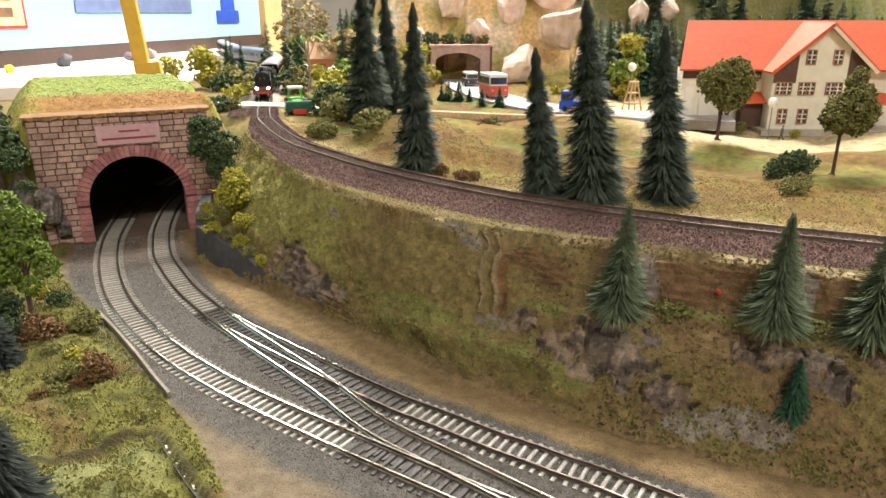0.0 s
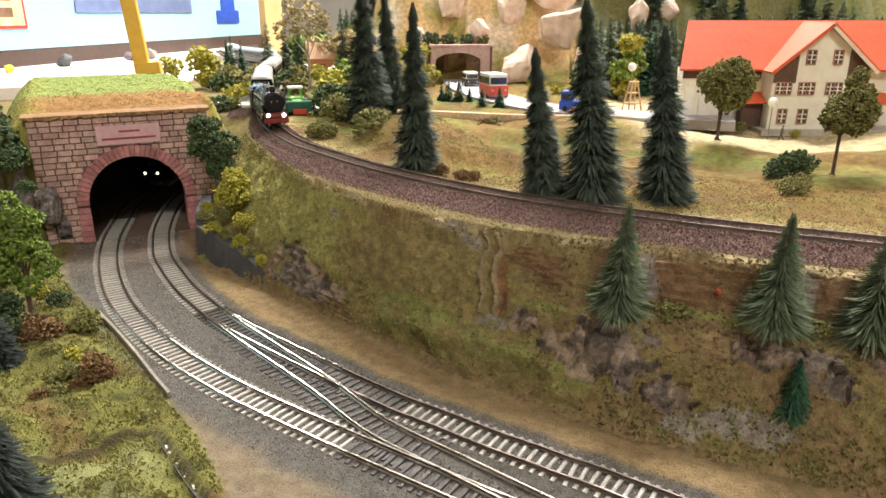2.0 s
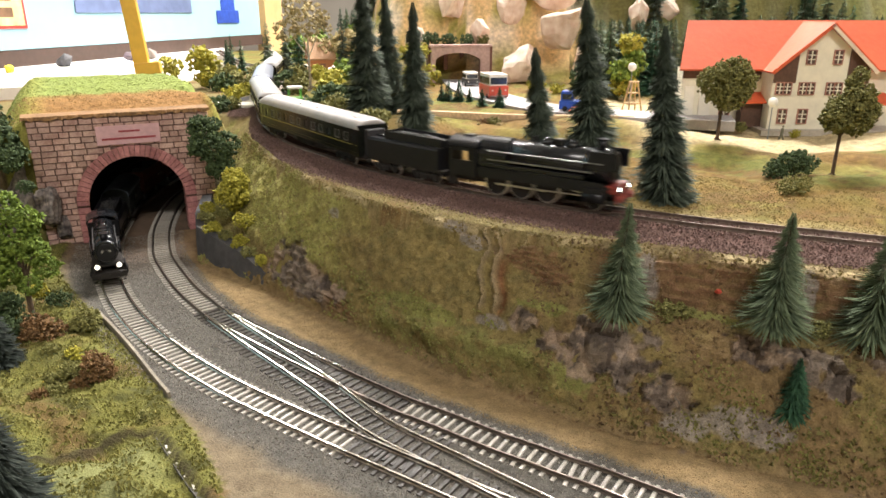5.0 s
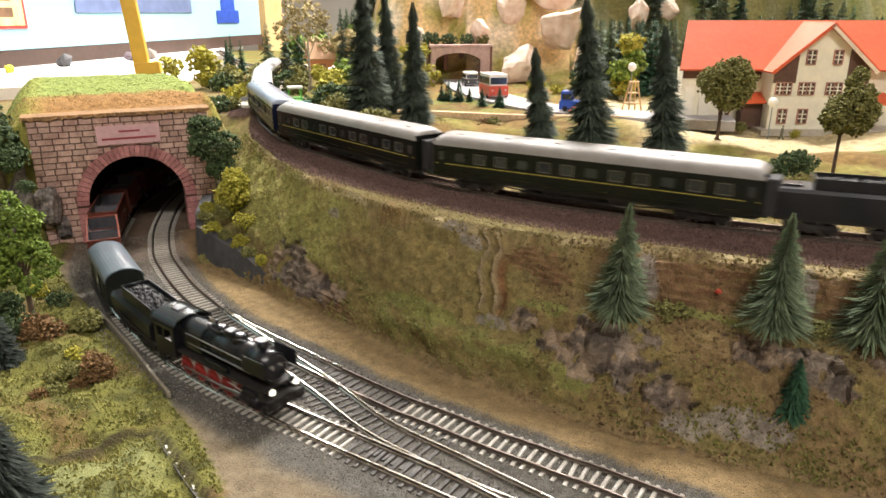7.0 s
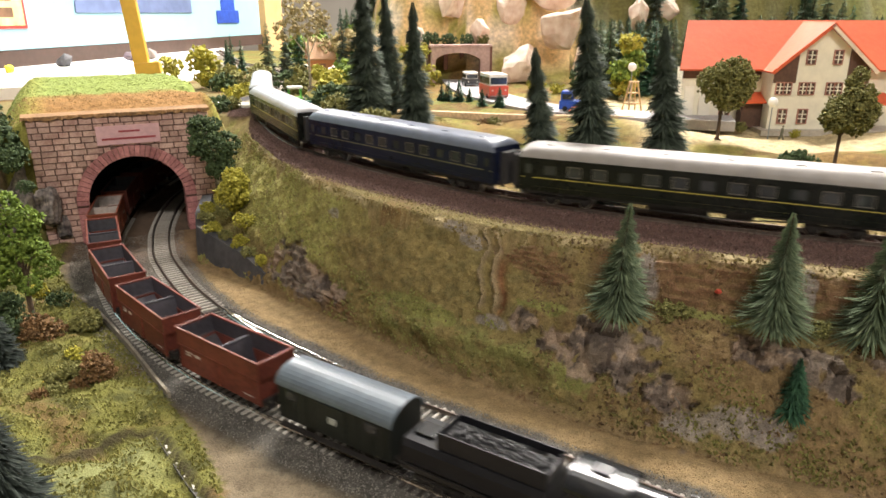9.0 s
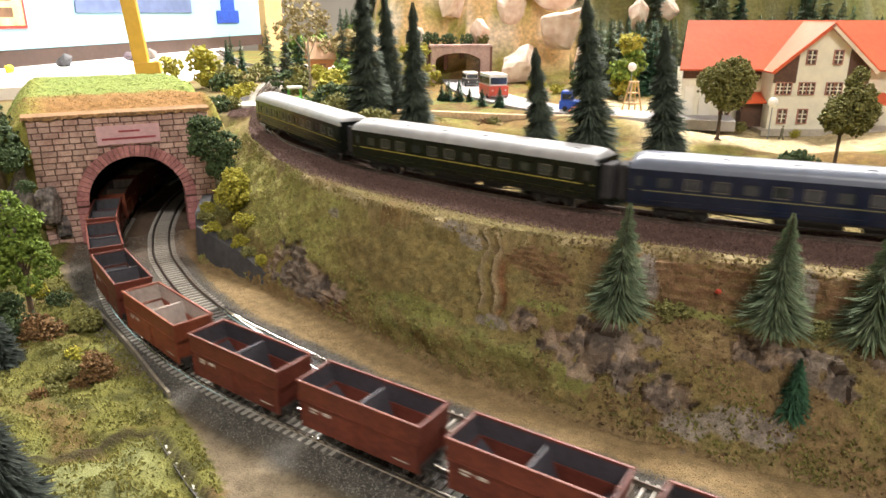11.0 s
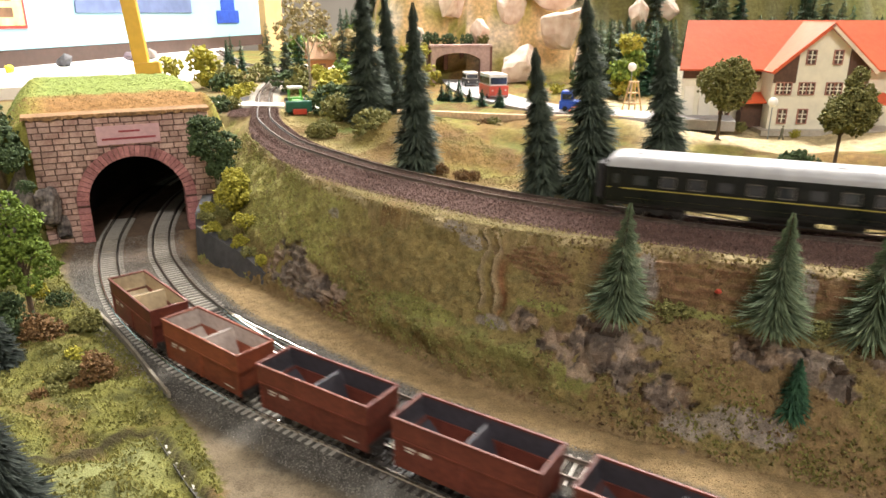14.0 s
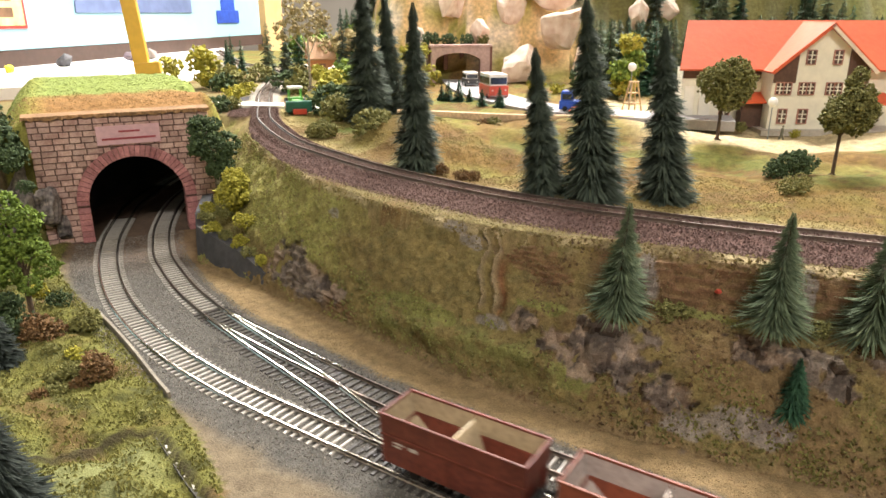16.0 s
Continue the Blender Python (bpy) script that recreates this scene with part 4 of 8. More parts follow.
def van():
    L, W = 0.086, 0.0300
    t = thing("goods_van", "dark green baggage van with rounded blue-grey roof", "goods wagon")
    body = mat("dark_green_planks", (0.013, 0.015, 0.013), 0.4, 0, 0.3, 400, spec=0.25)
    roofm = mat("blue_grey_roof", (0.085, 0.105, 0.125), 0.35, 0, 0.2, 250)
    h = W / 2
    bm = bmesh.new()
    box(bm, -L / 2, L / 2, -h, h, 0.0105, 0.0335)
    gable = [(-h, 0.0335)] + [(-math.cos(math.pi * i / 12) * h, 0.0335 + math.sin(math.pi * i / 12) * 0.0085) for i in range(1, 12)] + [(h, 0.0335)]
    extrude_profile(bm, gable, -L / 2, L / 2)
    part("body", bm, body, t)
    bm = bmesh.new()
    arc = [(-math.cos(math.pi * i / 16) * (h + 0.001), 0.0330 + math.sin(math.pi * i / 16) * 0.0100) for i in range(17)]
    inn = [(y * 0.95, z - 0.0008) for y, z in arc]
    extrude_profile(bm, arc + inn[::-1], -L / 2 - 0.0015, L / 2 + 0.0015)
    part("roof", bm, roofm, t)
    for sg in (-1, 1):
        for k in range(9):
            bm = bmesh.new()
            x = -L / 2 + 0.003 + k * (L - 0.006) / 8
            ya, yb = sorted((sg * h, sg * (h + 0.0005)))
            box(bm, x - 0.0006, x + 0.0006, ya, yb, 0.0108, 0.0332)
            part("rib", bm, body, t)
        bm = bmesh.new()
        ya, yb = sorted((sg * h, sg * (h + 0.0009)))
        box(bm, -0.011, 0.011, ya, yb, 0.0112, 0.0315, bevel=0.0002)
        d = part("sliding_door", bm, body, t)
        bm = bmesh.new()
        ya, yb = sorted((sg * (h + 0.0009), sg * (h + 0.0013)))
        box(bm, -0.0015, 0.0045, ya, yb, 0.0205, 0.0245)
        part("panel", bm, mat("pale_notice", (0.35, 0.36, 0.33), 0.6), d)
        for x in (-0.032, 0.030):
            bm = bmesh.new()
            ya, yb = sorted((sg * h, sg * (h + 0.0007)))
            box(bm, x - 0.004, x + 0.004, ya, yb, 0.0255, 0.0305)
            part("window", bm, mat("coach_window_glass", (0.03, 0.032, 0.035), 0.08), t)
        bm = bmesh.new()
        ya, yb = sorted((sg * (h - 0.001), sg * (h + 0.003)))
        box(bm, -L / 2 + 0.002, L / 2 - 0.002, ya, yb, 0.0065, 0.0073)
        part("step_board", bm, grime, t)
    bm = bmesh.new()
    box(bm, -L / 2, L / 2, -0.010, 0.010, 0.0080, 0.0106)
    for e in (-1, 1):
        buffers(bm, e * L / 2, e)
    part("underframe", bm, grime, t)
    for e in (-1, 1):
        wheelset(t, e * 0.023, 0.0056, grime)
    return t


def locomotive(label, L, drivers, r_d, boiler_r, boiler_z, front_red, moving, lamp_z, wheel_m, skirt=False, glow_m=None):
    """A steam engine: x from -L/2 (cab) to L/2 (buffers)."""
    t = thing("steam_locomotive", label, "steam locomotive")
    f = L / 2
    bm = bmesh.new()
    box(bm, -f + 0.002, f - 0.004, -0.0062, 0.0062, 0.0080, 0.0140)
    box(bm, -f + 0.004, f - 0.010, -0.0135, 0.0135, 0.0185, 0.0197)
    box(bm, f - 0.012, f - 0.004, -0.0125, 0.0125, 0.0130, 0.0142, bevel=0.0003)
    for sg in (-1, 1):
        box(bm, f - 0.016, f - 0.0095, sg * 0.0125 - 0.001, sg * 0.0125 + 0.001, 0.0135, 0.0195)
        box(bm, -f + 0.002, -f + 0.010, *sorted((sg * 0.0135, sg * 0.0125)), 0.0050, 0.0190)
    part("frame", bm, grime, t)
    x_fb, x_sb = -f + 0.038, f - 0.012
    bm = bmesh.new()
    rod(bm, (x_fb, 0, boiler_z), (x_sb, 0, boiler_z), boiler_r, seg=48)
    part("boiler", bm, boiler_black, t)
    for i in range(7):
        x = x_fb + 0.004 + (x_sb - 0.022 - x_fb) * i / 6
        bm = bmesh.new()
        rod(bm, (x - 0.0005, 0, boiler_z), (x + 0.0005, 0, boiler_z), boiler_r * 1.025, seg=40)
        part("boiler_band", bm, boiler_black, t)
    bm = bmesh.new()
    rod(bm, (x_sb - 0.020, 0, boiler_z), (x_sb + 0.0005, 0, boiler_z), boiler_r * 1.04, seg=48)
    part("smokebox", bm, boiler_black, t)
    bm = bmesh.new()
    # firebox
    prof = [(-boiler_r * 1.03, boiler_z - 0.009)] + [(-math.cos(math.pi * i / 14) * boiler_r * 1.05, boiler_z + math.sin(math.pi * i / 14) * boiler_r * 1.05) for i in range(15)] + [(boiler_r * 1.03, boiler_z - 0.009)]
    extrude_profile(bm, prof, x_fb - 0.014, x_fb + 0.016)
    part("firebox", bm, boiler_black, t)
    bm = bmesh.new()
    rod(bm, (x_sb, 0, boiler_z), (x_sb + 0.0014, 0, boiler_z), boiler_r * 0.97, boiler_r * 0.80, seg=26)
    rod(bm, (x_sb + 0.0014, 0, boiler_z), (x_sb + 0.0022, 0, boiler_z), boiler_r * 0.3, seg=12)
    door = part("smokebox_door", bm, black, t)
    bm = bmesh.new()
    box(bm, x_sb + 0.0014, x_sb + 0.0019, -0.0042, 0.0042, boiler_z + 0.0005, boiler_z + 0.0025)
    part("number_plate", bm, mat("worn_white_plate", (0.35, 0.33, 0.3), 0.5), door)
    bm = bmesh.new()
    rod(bm, (x_sb - 0.010, 0, boiler_z + boiler_r * 0.9), (x_sb - 0.010, 0, boiler_z + boiler_r + 0.0062), 0.0034, 0.0038, seg=18)
    rod(bm, (x_sb - 0.010, 0, boiler_z + boiler_r + 0.0062), (x_sb - 0.010, 0, boiler_z + boiler_r + 0.0072), 0.0043, seg=18)
    part("chimney", bm, black, t)
    for x, w in ((x_sb - 0.034, 0.0058), (x_sb - 0.054, 0.0050)):
        bm = bmesh.new()
        rod(bm, (x, 0, boiler_z + boiler_r * 0.8), (x, 0, boiler_z + boiler_r + 0.0025), w, w * 0.9, seg=16)
        rod(bm, (x, 0, boiler_z + boiler_r + 0.0025), (x, 0, boiler_z + boiler_r + 0.0042), w * 0.9, w * 0.35, seg=16)
        part("dome", bm, boiler_black, t)
    bm = bmesh.new()
    box(bm, x_sb - 0.048, x_sb - 0.040, -0.0035, 0.0035, boiler_z + boiler_r * 0.9, boiler_z + boiler_r + 0.004, bevel=0.001)
    rod(bm, (x_sb - 0.065, -0.003, boiler_z + boiler_r), (x_sb - 0.065, -0.003, boiler_z + boiler_r + 0.004), 0.0011, seg=8)
    rod(bm, (x_sb - 0.065, 0.003, boiler_z + boiler_r), (x_sb - 0.065, 0.003, boiler_z + boiler_r + 0.004), 0.0011, seg=8)
    part("sand_box", bm, black, t)
    for sg in (-1, 1):
        bm = bmesh.new()
        rod(bm, (x_fb, sg * boiler_r * 1.05, boiler_z + 0.003), (x_sb - 0.004, sg * boiler_r * 1.07, boiler_z + 0.003), 0.0005, seg=6)
        rod(bm, (x_fb, sg * boiler_r * 1.0, boiler_z - 0.004), (x_sb - 0.012, sg * boiler_r * 1.03, boiler_z - 0.004), 0.0007, seg=6)
        part("handrail", bm, mat("bare_steel_pipe", (0.30, 0.30, 0.31), 0.3, 0.8), t)
        bm = bmesh.new()
        box(bm, x_sb - 0.016, x_sb + 0.006, sg * 0.0128 - 0.0003, sg * 0.0128 + 0.0003, boiler_z - 0.0015, boiler_z + boiler_r * 0.95, bevel=0.0002)
        rod(bm, (x_sb - 0.008, sg * 0.0128, boiler_z), (x_sb - 0.008, sg * boiler_r * 0.8, boiler_z), 0.0004, seg=6)
        part("smoke_deflector", bm, black, t)
        bm = bmesh.new()
        rod(bm, (f - 0.030, sg * 0.0122, 0.0108), (f - 0.013, sg * 0.0122, 0.0108), 0.0045, seg=16)
        box(bm, f - 0.029, f - 0.014, *sorted((sg * 0.0085, sg * 0.0155)), 0.0120, 0.0185, bevel=0.0008)
        part("cylinder", bm, black, t)
        bm = bmesh.new()
        box(bm, -0.004, 0.020, *sorted((sg * 0.0105, sg * 0.0137)), 0.0198, 0.0245, bevel=0.0008)
        part("air_tank", bm, boiler_black, t)
    # cab
    bm = bmesh.new()
    for sg in (-1, 1):
        y0, y1 = sorted((sg * 0.0148, sg * 0.0140))
        box(bm, -f + 0.003, -f + 0.028, y0, y1, 0.0130, 0.0258)
        box(bm, -f + 0.003, -f + 0.028, y0, y1, 0.0335, 0.0372)
        for xa, xb in ((0.003, 0.006), (0.0135, 0.0155), (0.0245, 0.028)):
            box(bm, -f + xa, -f + xb, y0, y1, 0.0258, 0.0335)
    box(bm, -f + 0.0270, -f + 0.0279, -0.0140, 0.0140, 0.0140, 0.0372)
    box(bm, -f + 0.003, -f + 0.027, -0.0140, 0.0140, 0.0130, 0.0142)
    cab = part("cab", bm, black, t)
    bm = bmesh.new()
    arc = [(-math.cos(math.pi * i / 14) * 0.0156, 0.0368 + math.sin(math.pi * i / 14) * 0.0072) for i in range(15)]
    extrude_profile(bm, arc + [(y * 0.95, z - 0.0007) for y, z in arc][::-1], -f + 0.0005, -f + 0.0300)
    part("cab_roof", bm, boiler_black, cab)
    bm = bmesh.new()
    box(bm, -f + 0.010, -f + 0.019, -0.004, 0.004, 0.0432, 0.0448, bevel=0.0006)
    part("roof_hatch", bm, black, cab)
    if skirt:
        for sg in (-1, 1):
            bm = bmesh.new()
            box(bm, -f + 0.030, f - 0.016, *sorted((sg * 0.0143, sg * 0.0136)), 0.0140, 0.0222, bevel=0.0002)
            part("running_board_valance", bm, black, t)
            bm = bmesh.new()
            box(bm, -f + 0.032, f - 0.030, *sorted((sg * 0.0137, sg * 0.0118)), 0.0222, 0.0262, bevel=0.0008)
            part("side_casing", bm, boiler_black, t)
    # front beam and lamps
    bm = bmesh.new()
    box(bm, f - 0.0045, f - 0.0030, -0.0150, 0.0150, 0.0085, 0.0145, bevel=0.0003)
    buffers(bm, f - 0.0055, 1)
    part("buffer_beam", bm, beam_red if front_red else grime, t, "dull red buffer beam")
    if front_red:
        bm = bmesh.new()
        box(bm, f - 0.0125, f - 0.0045, -0.0135, 0.0135, 0.0146, 0.0205, bevel=0.0012)
        part("front_casing", bm, beam_red, t, "dark red front casing")
    for sg in (-1, 1):
        bm = bmesh.new()
        rod(bm, (f - 0.0085, sg * 0.0094, lamp_z), (f - 0.0050, sg * 0.0094, lamp_z), 0.0024, seg=16)
        rod(bm, (f - 0.0050, sg * 0.0094, lamp_z), (f - 0.0030, sg * 0.0094, lamp_z), 0.0024, 0.0026, seg=16, caps=False)
        lamp = part("headlamp", bm, black, t)
        bm = bmesh.new()
        rod(bm, (f - 0.0043, sg * 0.0094, lamp_z), (f - 0.0037, sg * 0.0094, lamp_z), 0.0022, 0.0017, seg=16)
        part("lens", bm, glow_m or lamp_glow, lamp, "lit warm white lens")
        bm = bmesh.new()
        for q in (0.0, 0.004):
            box(bm, f - 0.012, f - 0.008, sg * 0.0125 - 0.0015, sg * 0.0125 + 0.0015, 0.0035 + q, 0.0042 + q)
        part("footstep", bm, grime, t)
    # running gear
    span = drivers[-1] - drivers[0]
    for x in drivers:
        wheelset(t, x, r_d, wheel_m, spokes=1, moving=moving)
    wheelset(t, f - 0.022, 0.0050, wheel_m)
    for sg in (-1, 1):
        bm = bmesh.new()
        box(bm, drivers[0], drivers[-1], sg * 0.0117 - 0.0004, sg * 0.0117 + 0.0004, r_d - 0.0010, r_d + 0.0006)
        part("coupling_rod", bm, tyre_steel, t)
        bm = bmesh.new()
        a = Vector((drivers[len(drivers) // 2], sg * 0.0126, r_d))
        rod(bm, a, (f - 0.030, sg * 0.0126, 0.0108), 0.0006, seg=6)
        rod(bm, (f - 0.045, sg * 0.0130, 0.0150), (f - 0.028, sg * 0.0130, 0.0125), 0.0006, seg=6)
        part("connecting_rod", bm, tyre_steel, t)
    return t


def tender(label, L, tub=True):
    t = thing("locomotive_tender", label, "steam locomotive tender")
    bm = bmesh.new()
    box(bm, -L / 2, L / 2, -0.0140, 0.0140, 0.0105, 0.0130)
    for e in (-1, 1):
        buffers(bm, e * (L / 2 - 0.001), e) if e < 0 else None
    part("frame", bm, grime, t)
    bm = bmesh.new()
    if tub:
        prof = [(-0.0125, 0.0130), (-0.0146, 0.0160), (-0.0146, 0.0255), (-0.0120, 0.0285), (0.0120, 0.0285), (0.0146, 0.0255), (0.0146, 0.0160), (0.0125, 0.0130)]
    else:
        prof = [(-0.0146, 0.0130), (-0.0146, 0.0290), (-0.0130, 0.0312), (0.0130, 0.0312), (0.0146, 0.0290), (0.0146, 0.0130)]
    extrude_profile(bm, prof, -L / 2 + 0.001, L / 2 - 0.006)
    part("tank", bm, black, t)
    z0 = prof[3][1] - 0.0005
    bm = bmesh.new()
    for sg in (-1, 1):
        y0, y1 = sorted((sg * 0.0112, sg * 0.0104))
        box(bm, -L / 2 + 0.022, L / 2 - 0.007, y0, y1, z0, 0.0385)
    box(bm, -L / 2 + 0.022, -L / 2 + 0.0228, -0.0104, 0.0104, z0, 0.0385)
    box(bm, L / 2 - 0.0078, L / 2 - 0.007, -0.0104, 0.0104, z0, 0.0372)
    part("coal_bunker", bm, black, t)
    bm = bmesh.new()
    rng = random.Random(5)
    for i in range(150):
        x, y = rng.uniform(-L / 2 + 0.025, L / 2 - 0.010), rng.uniform(-0.0090, 0.0090)
        z = 0.0335 + 0.0035 * (1 - (y / 0.0095) ** 2) * rng.uniform(0.4, 1)
        bmesh.ops.create_icosphere(bm, subdivisions=1, radius=rng.uniform(0.0011, 0.0020), matrix=Matrix.Translation((x, y, z)) @ Matrix.Rotation(rng.uniform(0, 3), 4, (rng.random(), rng.random(), 1)))
    box(bm, -L / 2 + 0.0228, L / 2 - 0.0078, -0.0104, 0.0104, z0, 0.0340)
    part("coal", bm, coal_mat, t, "heap of black coal")
    bm = bmesh.new()
    box(bm, -L / 2 + 0.004, -L / 2 + 0.016, -0.006, 0.006, z0 + 0.0004, z0 + 0.0022, bevel=0.0006)
    part("water_hatch", bm, boiler_black, t)
    for e in (-1, 1):
        bogie(t, e * (L / 2 - 0.024), r=0.0054, base=0.021)
    return t


# One grey roof in two tones; their difference in lighting is in the colour.
roof_lit = mat("grey_roof_lit", (0.33, 0.33, 0.34), 0.38, 0, 0.18, 90)
roof_dim = mat("grey_roof_dim", (0.27, 0.25, 0.235), 0.45, 0, 0.18, 90)
roof_blue = mat("slate_blue_roof", (0.13, 0.15, 0.20), 0.35, 0, 0.18, 90)
green_body = mat("dark_green_coach_paint", (0.008, 0.0090, 0.0075), 0.22, 0, 0.3, 200, spec=0.22)
blue_body = mat("dark_blue_coach_paint", (0.008, 0.011, 0.028), 0.22, 0, 0.3, 200, spec=0.25)
lining = mat("yellow_lining", (0.42, 0.34, 0.06), 0.5, 0, 0.2, 200)
lining_dim = mat("dim_brass_lining", (0.20, 0.18, 0.08), 0.5, 0, 0.2, 200)

rust_side = mat("red_brown_wagon_paint", (0.135, 0.036, 0.023), 0.5, 0, 0.35, 350, bump=0.15, spec=0.3, second=(0.085, 0.022, 0.016))
rust_side2 = mat("orange_brown_wagon_paint", (0.20, 0.056, 0.027), 0.5, 0, 0.35, 350, bump=0.15, spec=0.3, second=(0.135, 0.036, 0.020))
inner_dark = mat("dark_blue_grey_inside", (0.045, 0.042, 0.052), 0.6, 0, 0.4, 300)
inner_tan = mat("sandy_inside", (0.42, 0.34, 0.22), 0.7, 0, 0.3, 300)
inner_pink = mat("pinkish_grey_inside", (0.35, 0.30, 0.27), 0.7, 0, 0.3, 300)

LOWER_TRAIN, UPPER_TRAIN = [], []
mv = []
eng = locomotive("black steam locomotive with small deflectors and red wheels", 0.133, [-0.034, -0.018, -0.002, 0.014, 0.030], 0.0078, 0.0098, 0.0315, False, mv, 0.0205, wheel_red, glow_m=mat("dim_headlamp", (1.0, 0.95, 0.8), 0.3, glow=(1.0, 0.93, 0.75, 3.0)))
LOWER_TRAIN.append((eng, 0.133 / 2 - 0.004, 0.075, mv))
LOWER_TRAIN.append((tender("black tub tender heaped with coal", 0.092), 0.133 - 0.004 + 0.002 + 0.046, 0.055, []))
LOWER_TRAIN.append((van(), 0.229 + 0.043, 0.050, []))
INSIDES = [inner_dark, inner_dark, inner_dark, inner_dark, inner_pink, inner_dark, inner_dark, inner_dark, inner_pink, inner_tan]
for i in range(10):
    inn = INSIDES[i]
    words = {inner_dark: "red-brown hopper wagon, empty, with dark blue-grey inside", inner_pink: "orange-brown hopper wagon, empty, with pinkish grey inside", inner_tan: "red-brown hopper wagon, empty, with sandy inside"}[inn]
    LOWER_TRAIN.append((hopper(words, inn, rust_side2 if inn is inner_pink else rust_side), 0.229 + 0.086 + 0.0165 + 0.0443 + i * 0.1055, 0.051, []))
mv = []
eng = locomotive("black express steam locomotive with red front and lit lamps", 0.150, [-0.030, -0.008, 0.014], 0.0100, 0.0122, 0.0325, True, mv, 0.0182, grime, skirt=True)
UPPER_TRAIN.append((eng, 0.150 / 2 - 0.004, 0.085, mv))
UPPER_TRAIN.append((tender("black flat-sided tender heaped with coal", 0.098, tub=False), 0.150 - 0.004 + 0.002 + 0.049, 0.052, []))
for i in range(5):
    if i == 2:
        c = coach("dark blue passenger coach with slate roof and brass lining", blue_body, roof_blue, lining_dim)
    else:
        c = coach("dark green passenger coach with pale grey roof and yellow lining", green_body, roof_dim if i in (0, 1) else roof_lit, lining)
    UPPER_TRAIN.append((c, 0.250 + 0.1255 + i * 0.267, 0.177, []))


# ---------------------------------------------------------------- trees, bushes, rocks
def mesh_from(name, verts, faces, material):
    me = bpy.data.meshes.new(name)
    me.from_pydata(verts, [], faces)
    me.materials.append(material)
    return me


def child(name, me, parent, label=""):
    ob = new(name, me)
    ob.parent = parent
    if label:
        ob["label"] = label
    return ob


bark = mat("dark_bark", (0.10, 0.065, 0.04), 0.9, 0, 0.4, 900, bump=0.6)
bark_pale = mat("pale_bark", (0.42, 0.36, 0.28), 0.9, 0, 0.4, 900, bump=0.6)
needle_dark = leaf_mat("dark_fir_needles", (0.022, 0.034, 0.026), (0.125, 0.155, 0.11))
needle_green = leaf_mat("green_fir_needles", (0.012, 0.032, 0.016), (0.25, 0.31, 0.18))
needle_deep = leaf_mat("deep_green_needles", (0.015, 0.05, 0.03), (0.06, 0.14, 0.07))
needle_black = leaf_mat("blackish_fir_needles", (0.006, 0.010, 0.008), (0.034, 0.044, 0.034))
foam_green = leaf_mat("bright_foam_foliage", (0.05, 0.09, 0.015), (0.22, 0.30, 0.05))
foam_olive = leaf_mat("olive_foam_foliage", (0.085, 0.085, 0.025), (0.25, 0.24, 0.08))
foam_dark = leaf_mat("dark_foam_foliage", (0.025, 0.045, 0.020), (0.09, 0.13, 0.05))
foam_yellow = leaf_mat("yellow_green_foliage", (0.17, 0.16, 0.02), (0.46, 0.42, 0.06))
foam_rust = leaf_mat("rusty_foliage", (0.08, 0.048, 0.02), (0.21, 0.115, 0.045))
foam_tan = leaf_mat("dry_tan_foliage", (0.22, 0.17, 0.08), (0.5, 0.42, 0.22))


def fir_meshes(name, h, w, n, material, seed, droop=0.25, slim=0.16, crown_from=0.06, pow_=0.85):
    """A brush fir: many drooping needle blades round a stem."""
    rng = np.random.RandomState(seed)
    V, F = [], []
    for i in range(n):
        u = rng.rand() ** 1.25
        z = h * (crown_from + (1 - crown_from) * u)
        tier = 0.80 + 0.28 * math.sin(u * 55 + rng.rand() * 0.9)
        r = w / 2 * (1 - u) ** pow_ * tier * rng.uniform(0.72, 1.12) + w * 0.03
        a = rng.rand() * 2 * math.pi
        ca, sa = math.cos(a), math.sin(a)
        dz = -r * droop * rng.uniform(0.3, 1.6) + r * 0.15
        s = r * slim * rng.uniform(0.7, 1.3)
        mid = rng.uniform(0.45, 0.7)
        tw = rng.uniform(-0.5, 0.5) * s
        b = len(V)
        V += [(ca * r * 0.08, sa * r * 0.08, z), (ca * r * mid - sa * s, sa * r * mid + ca * s, z + dz * mid + tw + 0.0004),
              (ca * r, sa * r, z + dz), (ca * r * mid + sa * s, sa * r * mid - ca * s, z + dz * mid - tw)]
        F += [(b, b + 1, b + 2), (b, b + 2, b + 3)]
    crown = mesh_from("crown", V, F, material)
    bm = bmesh.new()
    rod(bm, (0, 0, -0.006), (0, 0, h * 0.97), max(0.0012, h * 0.018), 0.0003, seg=7)
    trunk = mesh_of("trunk", bm, bark)
    return trunk, crown


def plant_fir(label, x, y, h, w, n, material, seed, z=None, lean=(0, 0), group="", **kw):
    t = thing("fir_tree", label, "fir tree", group)
    t.matrix_basis = pose(x, y, ground_z(x, y) if z is None else z, lean[0], lean[1], 0) @ Matrix.Rotation(seed * 0.65, 4, "Z")
    a, b = fir_meshes("fir", h, w, n, material, seed, **kw)
    child("trunk", a, t)
    child("crown", b, t)
    return t


OCT = np.array([(1, 0, 0), (-1, 0, 0), (0, 1, 0), (0, -1, 0), (0, 0, 1), (0, 0, -1)], float)
OCTF = [(0, 2, 4), (2, 1, 4), (1, 3, 4), (3, 0, 4), (2, 0, 5), (1, 2, 5), (3, 1, 5), (0, 3, 5)]


